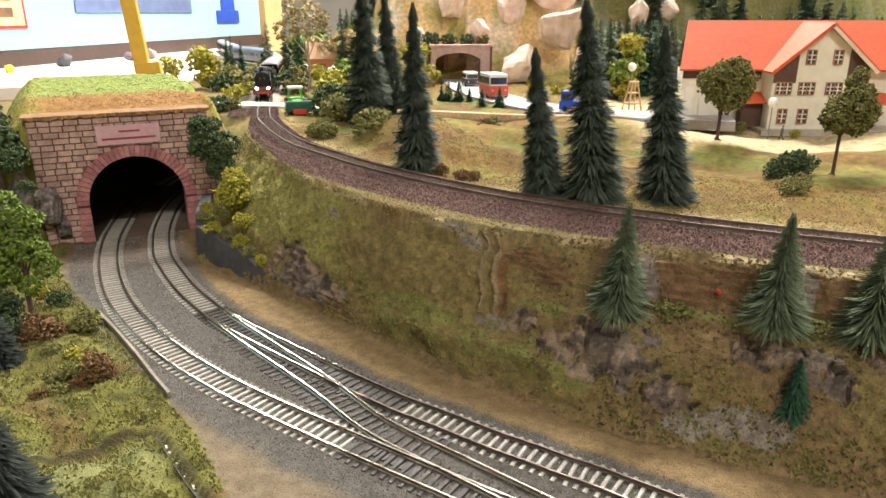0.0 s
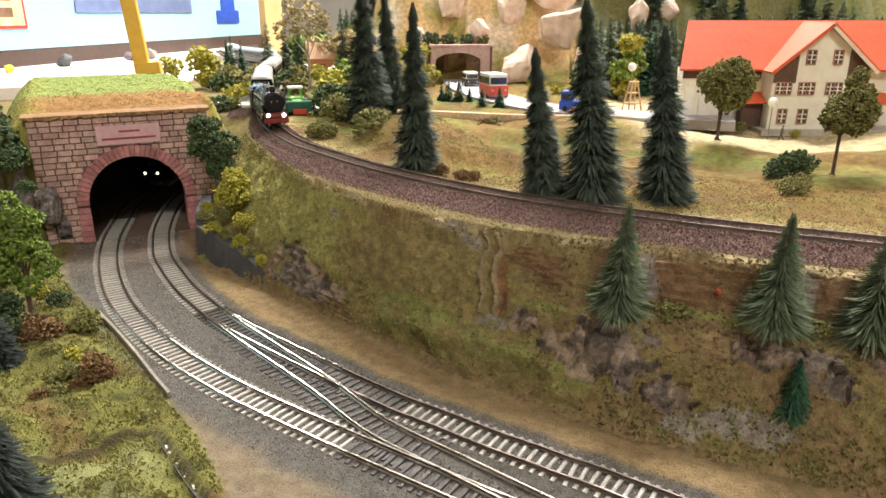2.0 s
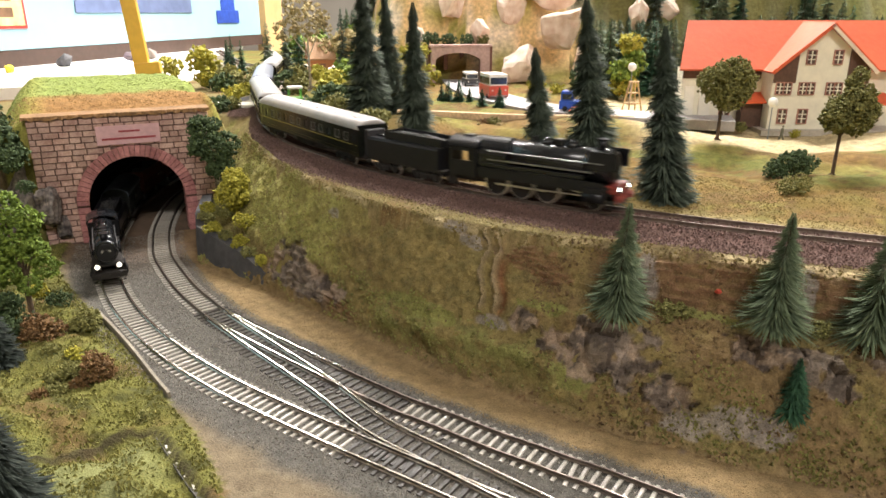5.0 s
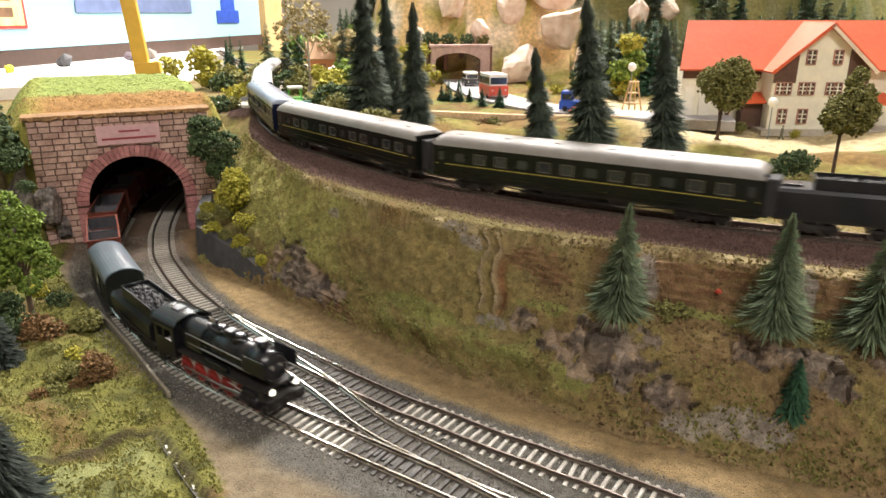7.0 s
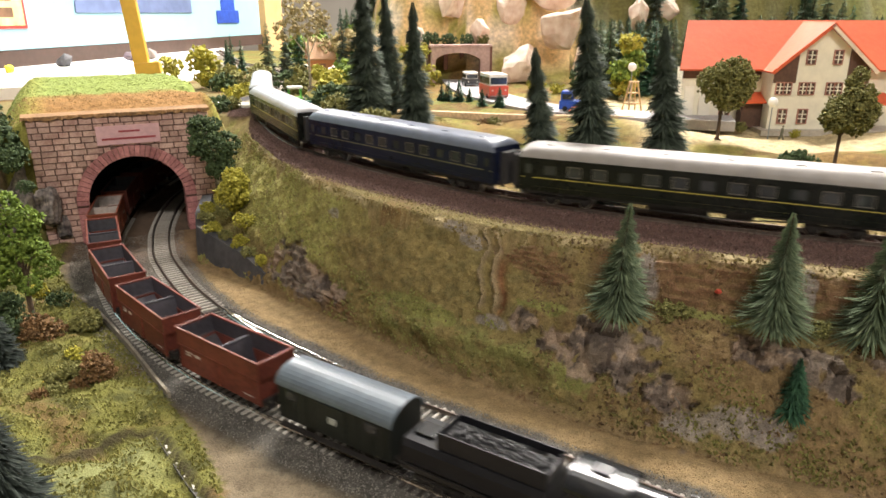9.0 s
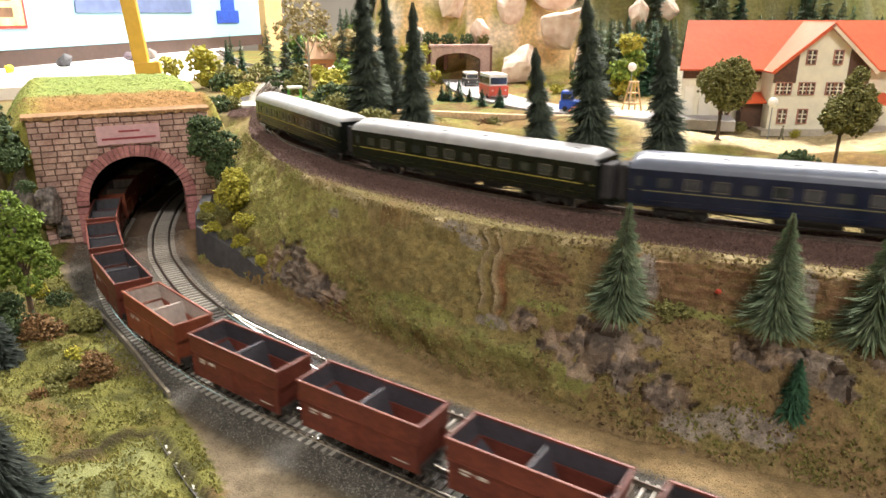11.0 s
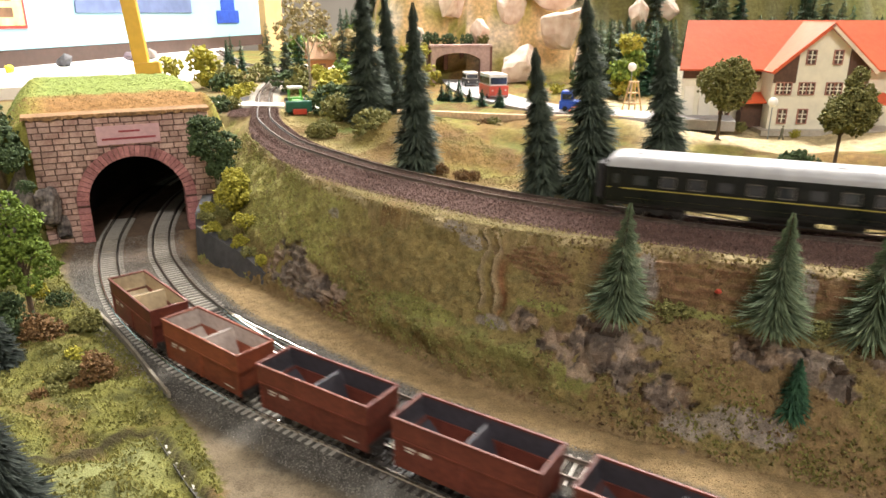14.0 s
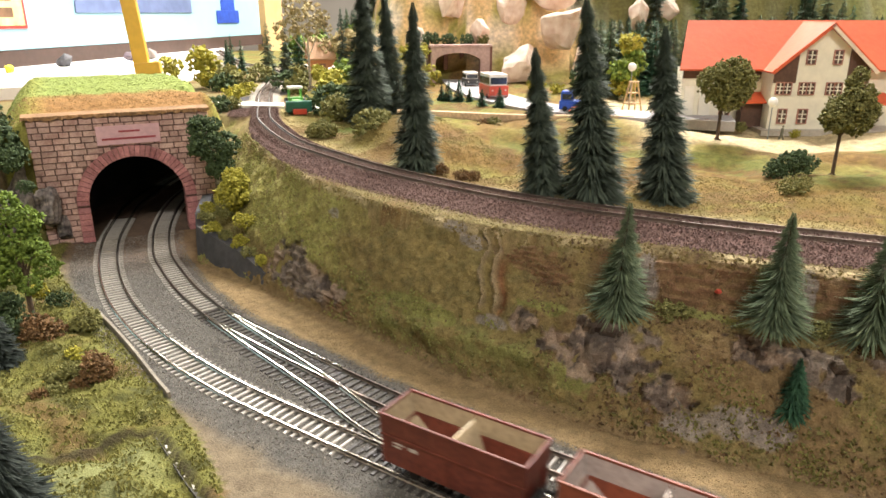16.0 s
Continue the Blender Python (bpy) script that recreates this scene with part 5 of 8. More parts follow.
def clumps(centres, sizes, rng):
    """Uneven little foam clumps: jittered octahedra at the centres."""
    V, F = [], []
    for c, s in zip(centres, sizes):
        q = OCT * s * rng.uniform(0.55, 1.35, (6, 1)) + rng.normal(0, s * 0.22, (6, 3))
        a = rng.rand() * 6.3
        R = np.array([[math.cos(a), -math.sin(a), 0], [math.sin(a), math.cos(a), 0], [0, 0, 1]])
        q = q @ R.T + c
        b = len(V)
        V += q.tolist()
        F += [(b + i, b + j, b + k) for i, j, k in OCTF]
    return V, F


def foam_crown(blobs, n, size, seed):
    """Clumps over a union of round masses (x, y, z, r), denser at the skin."""
    rng = np.random.RandomState(seed)
    C = []
    wts = np.array([b[3] ** 2 for b in blobs])
    wts /= wts.sum()
    for i in range(n):
        b = blobs[rng.choice(len(blobs), p=wts)]
        d = rng.normal(size=3)
        d /= np.linalg.norm(d)
        r = b[3] * (0.55 + 0.5 * rng.rand() ** 0.5) * (1 + 0.13 * math.sin(d[0] * 7 + b[0] * 900) * math.cos(d[1] * 6 + d[2] * 5))
        C.append((b[0] + d[0] * r, b[1] + d[1] * r, b[2] + d[2] * r * 0.9))
    return clumps(np.array(C), size * np.random.RandomState(seed + 1).uniform(0.6, 1.3, n), rng)


def plant_tree(name, label, x, y, h, blobs, n, size, material, seed, z=None, trunk_r=0.0018, bark_m=None, category="tree", lean=(0, 0), trunk=True):
    t = thing(name, label, category)
    t.matrix_basis = pose(x, y, ground_z(x, y) if z is None else z, lean[0], lean[1], 0)
    V, F = foam_crown(blobs, n, size, seed)
    child("crown", mesh_from("crown", V, F, material), t)
    bm = bmesh.new()
    top = min(b[2] for b in blobs)
    if trunk:
        rod(bm, (0, 0, -0.004), (0.0004, 0, h * 0.45), trunk_r, trunk_r * 0.75, seg=8)
        rod(bm, (0.0004, 0, h * 0.45), (0, 0, h * 0.8), trunk_r * 0.75, trunk_r * 0.3, seg=7)
        for k in range(5):
            a = k * 1.257 + 0.3
            rod(bm, (0, 0, 0.0015), (math.cos(a) * trunk_r * 3.2, math.sin(a) * trunk_r * 3.2, -0.0015), trunk_r * 0.6, trunk_r * 0.2, seg=5)
    for b in blobs[:7]:
        rod(bm, (0, 0, h * (0.35 if trunk else 0.0)), (b[0], b[1], b[2]), trunk_r * 0.5, trunk_r * 0.15, seg=5)
    part("trunk", bm, bark_m or bark, t)
    return t


def bush(label, x, y, r, material, seed, n=160, flat=0.7, z=None, size=None, lumps=4, name="bush"):
    rng = random.Random(seed)
    blobs = [(0, 0, r * flat * 0.55, r * 0.7)] + [(rng.uniform(-1, 1) * r * 0.6, rng.uniform(-1, 1) * r * 0.6, r * flat * rng.uniform(0.3, 0.9), r * rng.uniform(0.35, 0.55)) for _ in range(lumps)]
    return plant_tree(name, label, x, y, r, blobs, n, size or max(0.0012, r * 0.14), material, seed, z=z, trunk_r=0.0008, category="bush", trunk=False)


def rock(label, x, y, z, sx, sy, sz, material, seed, rot=0, group="", sub=4, cat="rock"):
    rng = np.random.RandomState(seed)
    bm = bmesh.new()
    bmesh.ops.create_icosphere(bm, subdivisions=sub, radius=1)
    planes = [(lambda d: d / np.linalg.norm(d))(rng.normal(size=3)) for _ in range(20)]
    offs = rng.uniform(0.42, 0.80, 20)
    for v in bm.verts:
        p = np.array(v.co)
        for d, o in zip(planes, offs):
            k = p @ d - o
            if k > 0:
                p = p - d * k * 0.97
        nz = noise.fractal(Vector(p * 2.3 + seed), 0.8, 2.1, 5) * 0.16 + noise.noise(Vector(p * 11 + seed)) * 0.05
        p = p * (1.25 + nz)
        v.co = Vector((p[0] * sx, p[1] * sy, p[2] * sz))
    ob = solid("rock", bm, material, label, cat, group)
    ob.matrix_basis = pose(x, y, z, 0, 0, rot)
    return ob


grey_rock = mat("painted_grey_rock", (0.25, 0.215, 0.195), 0.75, 0, 0.5, 240, bump=1.0, bump_scale=420, second=(0.050, 0.043, 0.046))
pale_rock = mat("pale_pink_rock", (0.84, 0.72, 0.63), 0.8, 0, 0.2, 60, bump=0.6, bump_scale=160, second=(0.66, 0.46, 0.34))
# The wall's grey is darkened to carry the shade it stands in.
wall_grey_shaded = mat("shade_dark_grey_plaster", (0.075, 0.075, 0.08), 0.85, 0, 0.35, 120, bump=0.6, bump_scale=300)

# firs on the ledge before the upper line
for i, (x, y, z, h, w) in enumerate(((0.113, 0.4105, 0.058, 0.077, 0.042), (0.1964, 0.3732, 0.066, 0.073, 0.043), (0.2468, 0.3581, 0.065, 0.073, 0.045))):
    plant_fir("bright green bristle fir rooted on the rocky cliff ledge", x, y, h, w * 1.1, 4000, needle_green, 11 + i, z=z, droop=0.36, slim=0.024, crown_from=0.12, pow_=1.0, lean=(1, 2 - i), group="firs on the ledge")
plant_fir("small deep green fir at the foot of the cliff", 0.2019, 0.3455, 0.034, 0.024, 2000, needle_deep, 21, z=0.028, droop=0.5, slim=0.06)
# tall dark firs by the upper line and behind it
for i, (x, y, z, h, w, ln) in enumerate(((0.0858, 0.5706, None, 0.1196, 0.0452, (0, -5.9)), (0.1235, 0.5476, None, 0.1569, 0.0591, (0, -5.8)), (0.1815, 0.5476, None, 0.1349, 0.0529, (0, -5.3)),
                                         (-0.0261, 0.6808, None, 0.1591, 0.0535, (0, -0.8)), (-0.102, 0.965, 0.107, 0.182, 0.072, (0, -2)), (-0.083, 1.10, 0.112, 0.165, 0.066, (0, -2)))):
    plant_fir("tall slim dark fir with dense drooping twigs", x, y, h, w, 11000, needle_dark, 31 + i, z=z, droop=0.5, slim=0.045, crown_from=0.0, pow_=0.72, lean=ln, group="tall dark firs")
plant_fir("bushy young fir beside tall dark firs", -0.062, 0.975, 0.055, 0.045, 1200, needle_dark, 44, z=0.110, droop=0.3, slim=0.1)
# firs on the bank near the viewer
plant_fir("dark blue-green fir on the mossy bank", -0.226, 0.290, 0.082, 0.050, 6500, needle_black, 51, z=-0.002, droop=0.5, slim=0.05, lean=(0, -2))
plant_fir("dark fir beside the leafy tree", -0.328, 0.452, 0.058, 0.040, 3000, needle_black, 52, droop=0.4, slim=0.07)
# leafy tree on the bank
plant_tree("leafy_tree", "bright green foam-leaved tree on the bank", -0.350, 0.535, 0.10,
           [(0.0, 0, 0.074, 0.016), (-0.022, 0.0, 0.062, 0.018), (0.014, -0.004, 0.064, 0.012), (-0.008, 0, 0.100, 0.014), (-0.034, 0.0, 0.090, 0.017), (0.010, 0.005, 0.088, 0.011), (-0.05, 0, 0.06, 0.02), (0.020, 0, 0.048, 0.010), (-0.012, -0.006, 0.046, 0.013), (-0.034, 0, 0.04, 0.015), (0.004, 0, 0.034, 0.009), (-0.02, 0, 0.112, 0.010)], 4500, 0.0017, foam_green, 61, trunk_r=0.0026)
plant_tree("leafy_tree", "dark green leafy tree before the rock face", -0.50, 0.735, 0.10, [(0, 0, 0.06, 0.034), (0.03, -0.02, 0.05, 0.024), (-0.03, 0, 0.07, 0.03), (0.055, -0.03, 0.035, 0.014)], 1800, 0.0022, foam_dark, 62, z=0.07)
plant_tree("leafy_tree", "round green trimmed tree beside the yard", 0.3079, 0.7699, 0.0968, [(0.004, 0, 0.060, 0.026), (0.016, 0, 0.064, 0.018), (-0.010, 0, 0.064, 0.018), (0.006, -0.008, 0.074, 0.018), (0.004, -0.01, 0.048, 0.017)], 3000, 0.0018, foam_olive, 63, trunk_r=0.0022)
plant_tree("leafy_tree", "round green tree with a tuft on top", 0.3600, 0.6229, 0.0980, [(0.0071, 0.0, 0.0563, 0.0212), (0.0159, 0.0, 0.0605, 0.0133), (-0.0035, 0.0, 0.0521, 0.015), (0.008, -0.0053, 0.0709, 0.0133), (0.0088, 0.0, 0.0897, 0.0075), (0.0018, 0.0, 0.0845, 0.0053)], 3200, 0.0015, foam_olive, 64, trunk_r=0.0018)

for i, (x, y, z, r) in enumerate(((-0.262, 0.735, 0.036, 0.011), (-0.252, 0.705, 0.034, 0.010), (-0.240, 0.685, 0.030, 0.010), (-0.222, 0.668, 0.026, 0.010), (-0.205, 0.655, 0.024, 0.010), (-0.188, 0.636, 0.020, 0.009), (-0.175, 0.622, 0.016, 0.009), (-0.230, 0.690, 0.045, 0.012), (-0.200, 0.665, 0.042, 0.012))):
    bush("mossy green scrub hanging over the retaining wall", x, y, r, foam_olive if i % 2 else foam_yellow, 760 + i, n=300, z=z, flat=0.8, size=0.0011)

BUSHES = ((-0.352, 0.497, 0.018, foam_dark, None, "dark green bush under the leafy tree"), (-0.368, 0.530, 0.020, foam_dark, None, "dark green bush under the leafy tree"), (-0.340, 0.560, 0.013, foam_dark, None, "low dark bush on the bank"),
          (-0.257, 0.760, 0.028, foam_dark, 0.090, "dark green bush beside the tunnel portal"), (-0.266, 0.760, 0.021, foam_dark, 0.115, "dark green bush beside the tunnel portal"), (-0.250, 0.755, 0.020, foam_dark, 0.072, "dark green bush beside the tunnel portal"),
          (-0.222, 0.700, 0.024, foam_yellow, 0.052, "yellow-green bush overhanging the retaining wall"), (-0.216, 0.700, 0.018, foam_yellow, 0.072, "yellow-green bush overhanging the retaining wall"),
          (-0.316, 0.488, 0.018, foam_rust, None, "rusty brown bush on the bank"), (-0.243, 0.428, 0.015, foam_rust, None, "rusty brown bush on the bank"), (-0.292, 0.512, 0.016, foam_olive, None, "olive bush on the bank"), (-0.33, 0.50, 0.012, foam_dark, None, "low dark bush on the bank"),
          (-0.262, 0.428, 0.012, foam_olive, None, "olive bush on the bank"), (-0.37, 0.58, 0.014, foam_yellow, None, "low yellow-green bush on the bank"), (-0.470, 0.715, 0.030, foam_dark, 0.105, "dark green bush beside the portal wall"), (-0.45, 0.70, 0.020, foam_dark, 0.092, "dark green bush beside the portal wall"), (-0.43, 0.69, 0.012, foam_dark, 0.070, "dark green bush beside the portal wall"), (-0.49, 0.70, 0.026, foam_dark, 0.075, "dark green bush beside the portal wall"),
          (0.140, 0.402, 0.011, foam_olive, 0.060, "dark brown-green bush on the ledge"), (0.152, 0.398, 0.008, foam_olive, 0.062, "olive bush on the ledge"), (0.222, 0.366, 0.008, foam_olive, 0.066, "olive bush on the ledge"),
          (0.325, 0.625, 0.020, foam_dark, None, "dark spreading juniper in the meadow"), (0.303, 0.618, 0.014, foam_dark, None, "dark spreading juniper in the meadow"), (0.290, 0.560, 0.014, foam_olive, None, "thin olive bush in the meadow"), (0.305, 0.575, 0.011, foam_olive, None, "thin olive bush in the meadow"),
          (-0.165, 1.04, 0.040, foam_dark, None, "dark green bush behind the tractor"), (-0.150, 0.98, 0.034, foam_olive, None, "olive bush by the upper line"), (-0.135, 1.07, 0.04, foam_olive, None, "olive bush by the upper line"), (-0.145, 0.84, 0.02, foam_olive, None, "low dark bush by the upper line"), (-0.085, 0.80, 0.03, foam_olive, 0.108, "olive bush by the upper line"),
          (0.018, 0.655, 0.010, foam_rust, None, "rusty ground cover by the upper line"), (0.030, 0.648, 0.009, foam_rust, None, "rusty ground cover by the upper line"), (0.0, 0.665, 0.010, foam_rust, None, "rusty ground cover by the upper line"))
for i, (x, y, r, m_, z, words) in enumerate(BUSHES):
    bush(words, x, y, r, m_, 100 + i, n=int(620 if r > 0.014 else 300), z=z, flat=0.9, size=max(0.0009, r * 0.085))

rngb = random.Random(19)
for i in range(26):
    x, y = rngb.uniform(-0.36, -0.15), rngb.uniform(0.27, 0.56)
    if float(BANK.dist(np.array([x]), np.array([y]))[0]) > -0.016:
        continue
    m_ = rngb.choice((foam_olive, foam_olive, foam_yellow, foam_rust, foam_dark))
    bush({foam_yellow: "low yellow-green moss cushion on the bank", foam_olive: "low olive moss cushion on the bank", foam_dark: "low dark moss cushion on the bank", foam_rust: "low rusty moss cushion on the bank"}[m_], x, y, rngb.uniform(0.006, 0.011), m_, 800 + i, n=110, flat=0.45)

def retaining_wall():
    bm = bmesh.new()
    run = [(-0.292, 0.80), (-0.277, 0.73), (-0.262, 0.69), (-0.236, 0.665), (-0.200, 0.634), (-0.172, 0.606)]
    tops = [0.038, 0.036, 0.033, 0.028, 0.022, 0.012]
    rows = []
    for (x, y), t in zip(run, tops):
        rows.append([bm.verts.new(p) for p in ((x, y, -0.005), (x + 0.002, y + 0.003, t), (x + 0.012, y + 0.012, t), (x + 0.012, y + 0.012, -0.005))])
    for r, q in zip(rows[:-1], rows[1:]):
        for i in range(4):
            bm.faces.new((r[i], r[(i + 1) % 4], q[(i + 1) % 4], q[i]))
    bm.faces.new(rows[0])
    bm.faces.new(rows[-1])
    bmesh.ops.recalc_face_normals(bm, faces=bm.faces)
    solid("retaining_wall", bm, wall_grey_shaded, "smooth grey plaster retaining wall beside the track, shade in its colour", "wall", kind="structure")


retaining_wall()


def bank_edging():
    """The thin pale board along the bank and the ditch board nearer the viewer."""
    t = thing("edging_board", "thin weathered grey edging board along the bank", "edging board")
    bm = bmesh.new()
    e = Line([(-0.300, 0.546), (-0.270, 0.512), (-0.235, 0.470), (-0.205, 0.432), (-0.186, 0.409)])
    sweep(bm, e, 0.0, 0.0, e.s[-1], [(-0.0010, -0.004), (0.0010, -0.004), (0.0010, 0.0022), (-0.0010, 0.0022)], 0.0)
    part("board", bm, mat("weathered_board", (0.24, 0.21, 0.165), 0.8, 0, 0.3, 300, bump=0.4), t)
    t2 = thing("drain_gutter", "dark ditch lined with broken pale slats in the moss", "ditch")
    bm = bmesh.new()
    e = Line([(-0.176, 0.365), (-0.160, 0.3445), (-0.143, 0.3225), (-0.122, 0.298)])
    z = ground_z(-0.165, 0.350)
    sweep(bm, e, 0.0, 0.0, e.s[-1], [(-0.0022, -0.004), (0.0022, -0.004), (0.0022, 0.0008), (0.0016, 0.0008), (0.0016, 0.0), (-0.0016, 0.0), (-0.0016, 0.0008), (-0.0022, 0.0008)], z)
    part("channel", bm, mat("dark_channel_wood", (0.04, 0.035, 0.025), 0.5, 0, 0.3, 300), t2)
    rng = random.Random(8)
    for i in (1, 2, 3, 5, 6):
        bm = bmesh.new()
        p = e.at(e.s[-1] * (i + 0.4) / 9)
        m = Matrix.Translation((p.x, p.y, z + 0.0008)) @ Matrix.Rotation(rng.uniform(-1.1, -0.6), 4, "Z")
        box(bm, -0.0028, 0.0028, -0.0006, 0.0006, -0.0005, 0.0005, m)
        part("slat", bm, mat("pale_slat", (0.55, 0.52, 0.46), 0.6, 0, 0.3, 300), t2)


bank_edging()


# ---------------------------------------------------------------- scatter: turf, gravel, ballast
def scatter(name, label, n, xr, yr, keep, size, material, seed, lift=0.0, category="ground cover", tall=1.0, along=None):
    """Crumbs over a rectangle, or beside a line: xr is then the stretch of it and yr the offset."""
    rng = np.random.RandomState(seed)
    X, Y = rng.uniform(*xr, n), rng.uniform(*yr, n)
    if along is not None:
        s, o = X, Y
        X, Y = np.interp(s, along.s, along.p[:, 0]), np.interp(s, along.s, along.p[:, 1])
        hx = np.interp(s + 0.004, along.s, along.p[:, 0]) - np.interp(s - 0.004, along.s, along.p[:, 0])
        hy = np.interp(s + 0.004, along.s, along.p[:, 1]) - np.interp(s - 0.004, along.s, along.p[:, 1])
        hh = np.hypot(hx, hy) + 1e-9
        X, Y = X - hy / hh * o, Y + hx / hh * o
    Z, k = land(X, Y)
    ok = keep(X, Y, Z, k, rng)
    X, Y, Z = X[ok], Y[ok], Z[ok]
    m = len(X)
    s = size * rng.uniform(0.5, 1.5, m)
    a = rng.rand(m) * 6.283
    base = np.stack([X, Y, Z + lift], -1)
    V = np.zeros((m, 4, 3))
    for i in range(3):
        aa = a + i * 2.094 + rng.normal(0, 0.25, m)
        V[:, i] = base + np.stack([np.cos(aa) * s, np.sin(aa) * s, -s * 0.35], -1)
    V[:, 3] = base + np.stack([rng.normal(0, 0.5, m) * s, rng.normal(0, 0.5, m) * s, s * tall * rng.uniform(0.5, 1.2, m)], -1)
    b = np.arange(m)[:, None] * 4
    F = np.concatenate([b + np.array([0, 1, 3]), b + np.array([1, 2, 3]), b + np.array([2, 0, 3])], 0)
    me = mesh_from(name, V.reshape(-1, 3).tolist(), F.tolist(), material)
    return tagged(new(name, me), label, category, kind="stuff")


turf_bank = leaf_mat("bank_turf", (0.075, 0.074, 0.020), (0.225, 0.21, 0.056))
turf_hill = leaf_mat("hilltop_turf", (0.15, 0.18, 0.05), (0.28, 0.33, 0.10))
turf_rust = leaf_mat("rusty_scrub", (0.20, 0.12, 0.045), (0.32, 0.19, 0.07))
turf_cliff = leaf_mat("cliff_turf", (0.125, 0.092, 0.040), (0.225, 0.175, 0.075))
turf_brow = leaf_mat("brow_grass", (0.13, 0.105, 0.04), (0.34, 0.28, 0.12))
turf_green = leaf_mat("green_cliff_turf", (0.15, 0.15, 0.045), (0.29, 0.285, 0.09))
turf_field = leaf_mat("dry_meadow_turf", (0.115, 0.085, 0.028), (0.25, 0.19, 0.065))
stone_grey = leaf_mat("grey_gravel", (0.06, 0.056, 0.05), (0.30, 0.275, 0.24), 0.8)
stone_brown = leaf_mat("brown_ballast", (0.045, 0.026, 0.024), (0.19, 0.12, 0.10), 0.8)
stone_sand = leaf_mat("sand_grains", (0.17, 0.12, 0.06), (0.38, 0.275, 0.145), 0.9)

rock("red painted pebble on the cliff ledge", 0.1717, 0.3960, 0.0815, 0.0022, 0.002, 0.0022, mat("red_pebble", (0.5, 0.06, 0.03), 0.5), 299, sub=2)
for i, (x, y, z, a, b, c) in enumerate(((-0.436, 0.728, 0.040, 0.016, 0.012, 0.030), (-0.455, 0.722, 0.060, 0.018, 0.012, 0.034), (-0.425, 0.735, 0.018, 0.010, 0.010, 0.020), (-0.475, 0.71, 0.05, 0.02, 0.012, 0.03))):
    rock("grey plaster rock beside the tunnel portal", x, y, z, a, b, c, grey_rock, 270 + i, -40 + 20 * i, "rocks beside the portal")
scatter("turf", "short mossy green and yellow turf on the bank", 90000, (0.0, BANK.s[-1]), (-0.22, -0.003), lambda X, Y, Z, k, r: k["onbank"] & (np.abs(DITCH.dist(X, Y)) > 0.003) & (r.rand(len(X)) < 0.6 + 0.6 * wob(X, Y, 70)), 0.0012, turf_bank, 1, tall=1.0, along=BANK)
scatter("turf", "dry straw-coloured meadow grass", 60000, (0.95, 2.15), (0.024, 0.17), lambda X, Y, Z, k, r: k["up"] & (k["behind"] < 0.3) & (r.rand(len(X)) < 0.75 + 0.4 * wob(X, Y, 40, 1)), 0.0008, turf_field, 4, tall=0.8, along=UPPER)
scatter("turf", "grass on the hill over the tunnel", 16000, (-0.62, -0.2), (0.72, 1.15), lambda X, Y, Z, k, r: (k["behind"] > 0.075) & (Z > 0.112), 0.0010, turf_hill, 5, tall=0.8)
scatter("turf", "rusty scrub on the slope above the portal", 12000, (-0.50, -0.2), (0.72, 1.0), lambda X, Y, Z, k, r: (k["behind"] > 0.008) & (k["behind"] < 0.08) & (Z > 0.112) & (k["side"] > 0.4), 0.0009, turf_rust, 6, tall=0.8)
scatter("gravel", "fine grey gravel between the tracks", 60000, (0.0, 1.15), (-0.036, 0.085), lambda X, Y, Z, k, r: (k["dtoe"] < -0.004) & (SIDING.dist(X, Y) < 0.025) & (k["behind"] < 0), 0.0007, stone_grey, 7, along=LOWER)
scatter("turf", "dry grass on the brow beside the upper track", 14000, (0.95, 2.15), (-0.085, -0.047), lambda X, Y, Z, k, r: (k["behind"] < 0) & (k["dtop"] > -0.004), 0.0009, turf_brow, 12, tall=1.0, along=UPPER)
scatter("gravel", "loose sand beside the tracks", 22000, (0.0, 1.3), (0.020, 0.07), lambda X, Y, Z, k, r: (k["dtoe"] < 0.006) & (k["behind"] < 0), 0.0005, stone_sand, 8, along=SIDING)
scatter("ballast", "dark purple-brown ballast of the upper track", 52000, (0.95, 2.15), (-0.052, 0.022), lambda X, Y, Z, k, r: k["up"], 0.0009, stone_brown, 9, along=UPPER)


# ---------------------------------------------------------------- the cliff face, a fine sheet from toe to brow
FOOT = Line([(-0.288, 0.80), (-0.272, 0.72), (-0.258, 0.68), (-0.235, 0.662), (-0.197, 0.630), (-0.154, 0.587), (-0.112, 0.555), (-0.067, 0.510), (-0.010, 0.457), (0.045, 0.416), (0.092, 0.378), (0.141, 0.351), (0.196, 0.324), (0.237, 0.304), (0.35, 0.24)])
BROW = Line([(-0.250, 0.87), (-0.232, 0.83), (-0.218, 0.80), (-0.207, 0.78), (-0.175, 0.712), (-0.140, 0.650), (-0.095, 0.588), (-0.055, 0.538), (0.010, 0.483), (0.060, 0.455), (0.105, 0.438), (0.155, 0.420), (0.205, 0.394), (0.250, 0.377), (0.36, 0.335)])
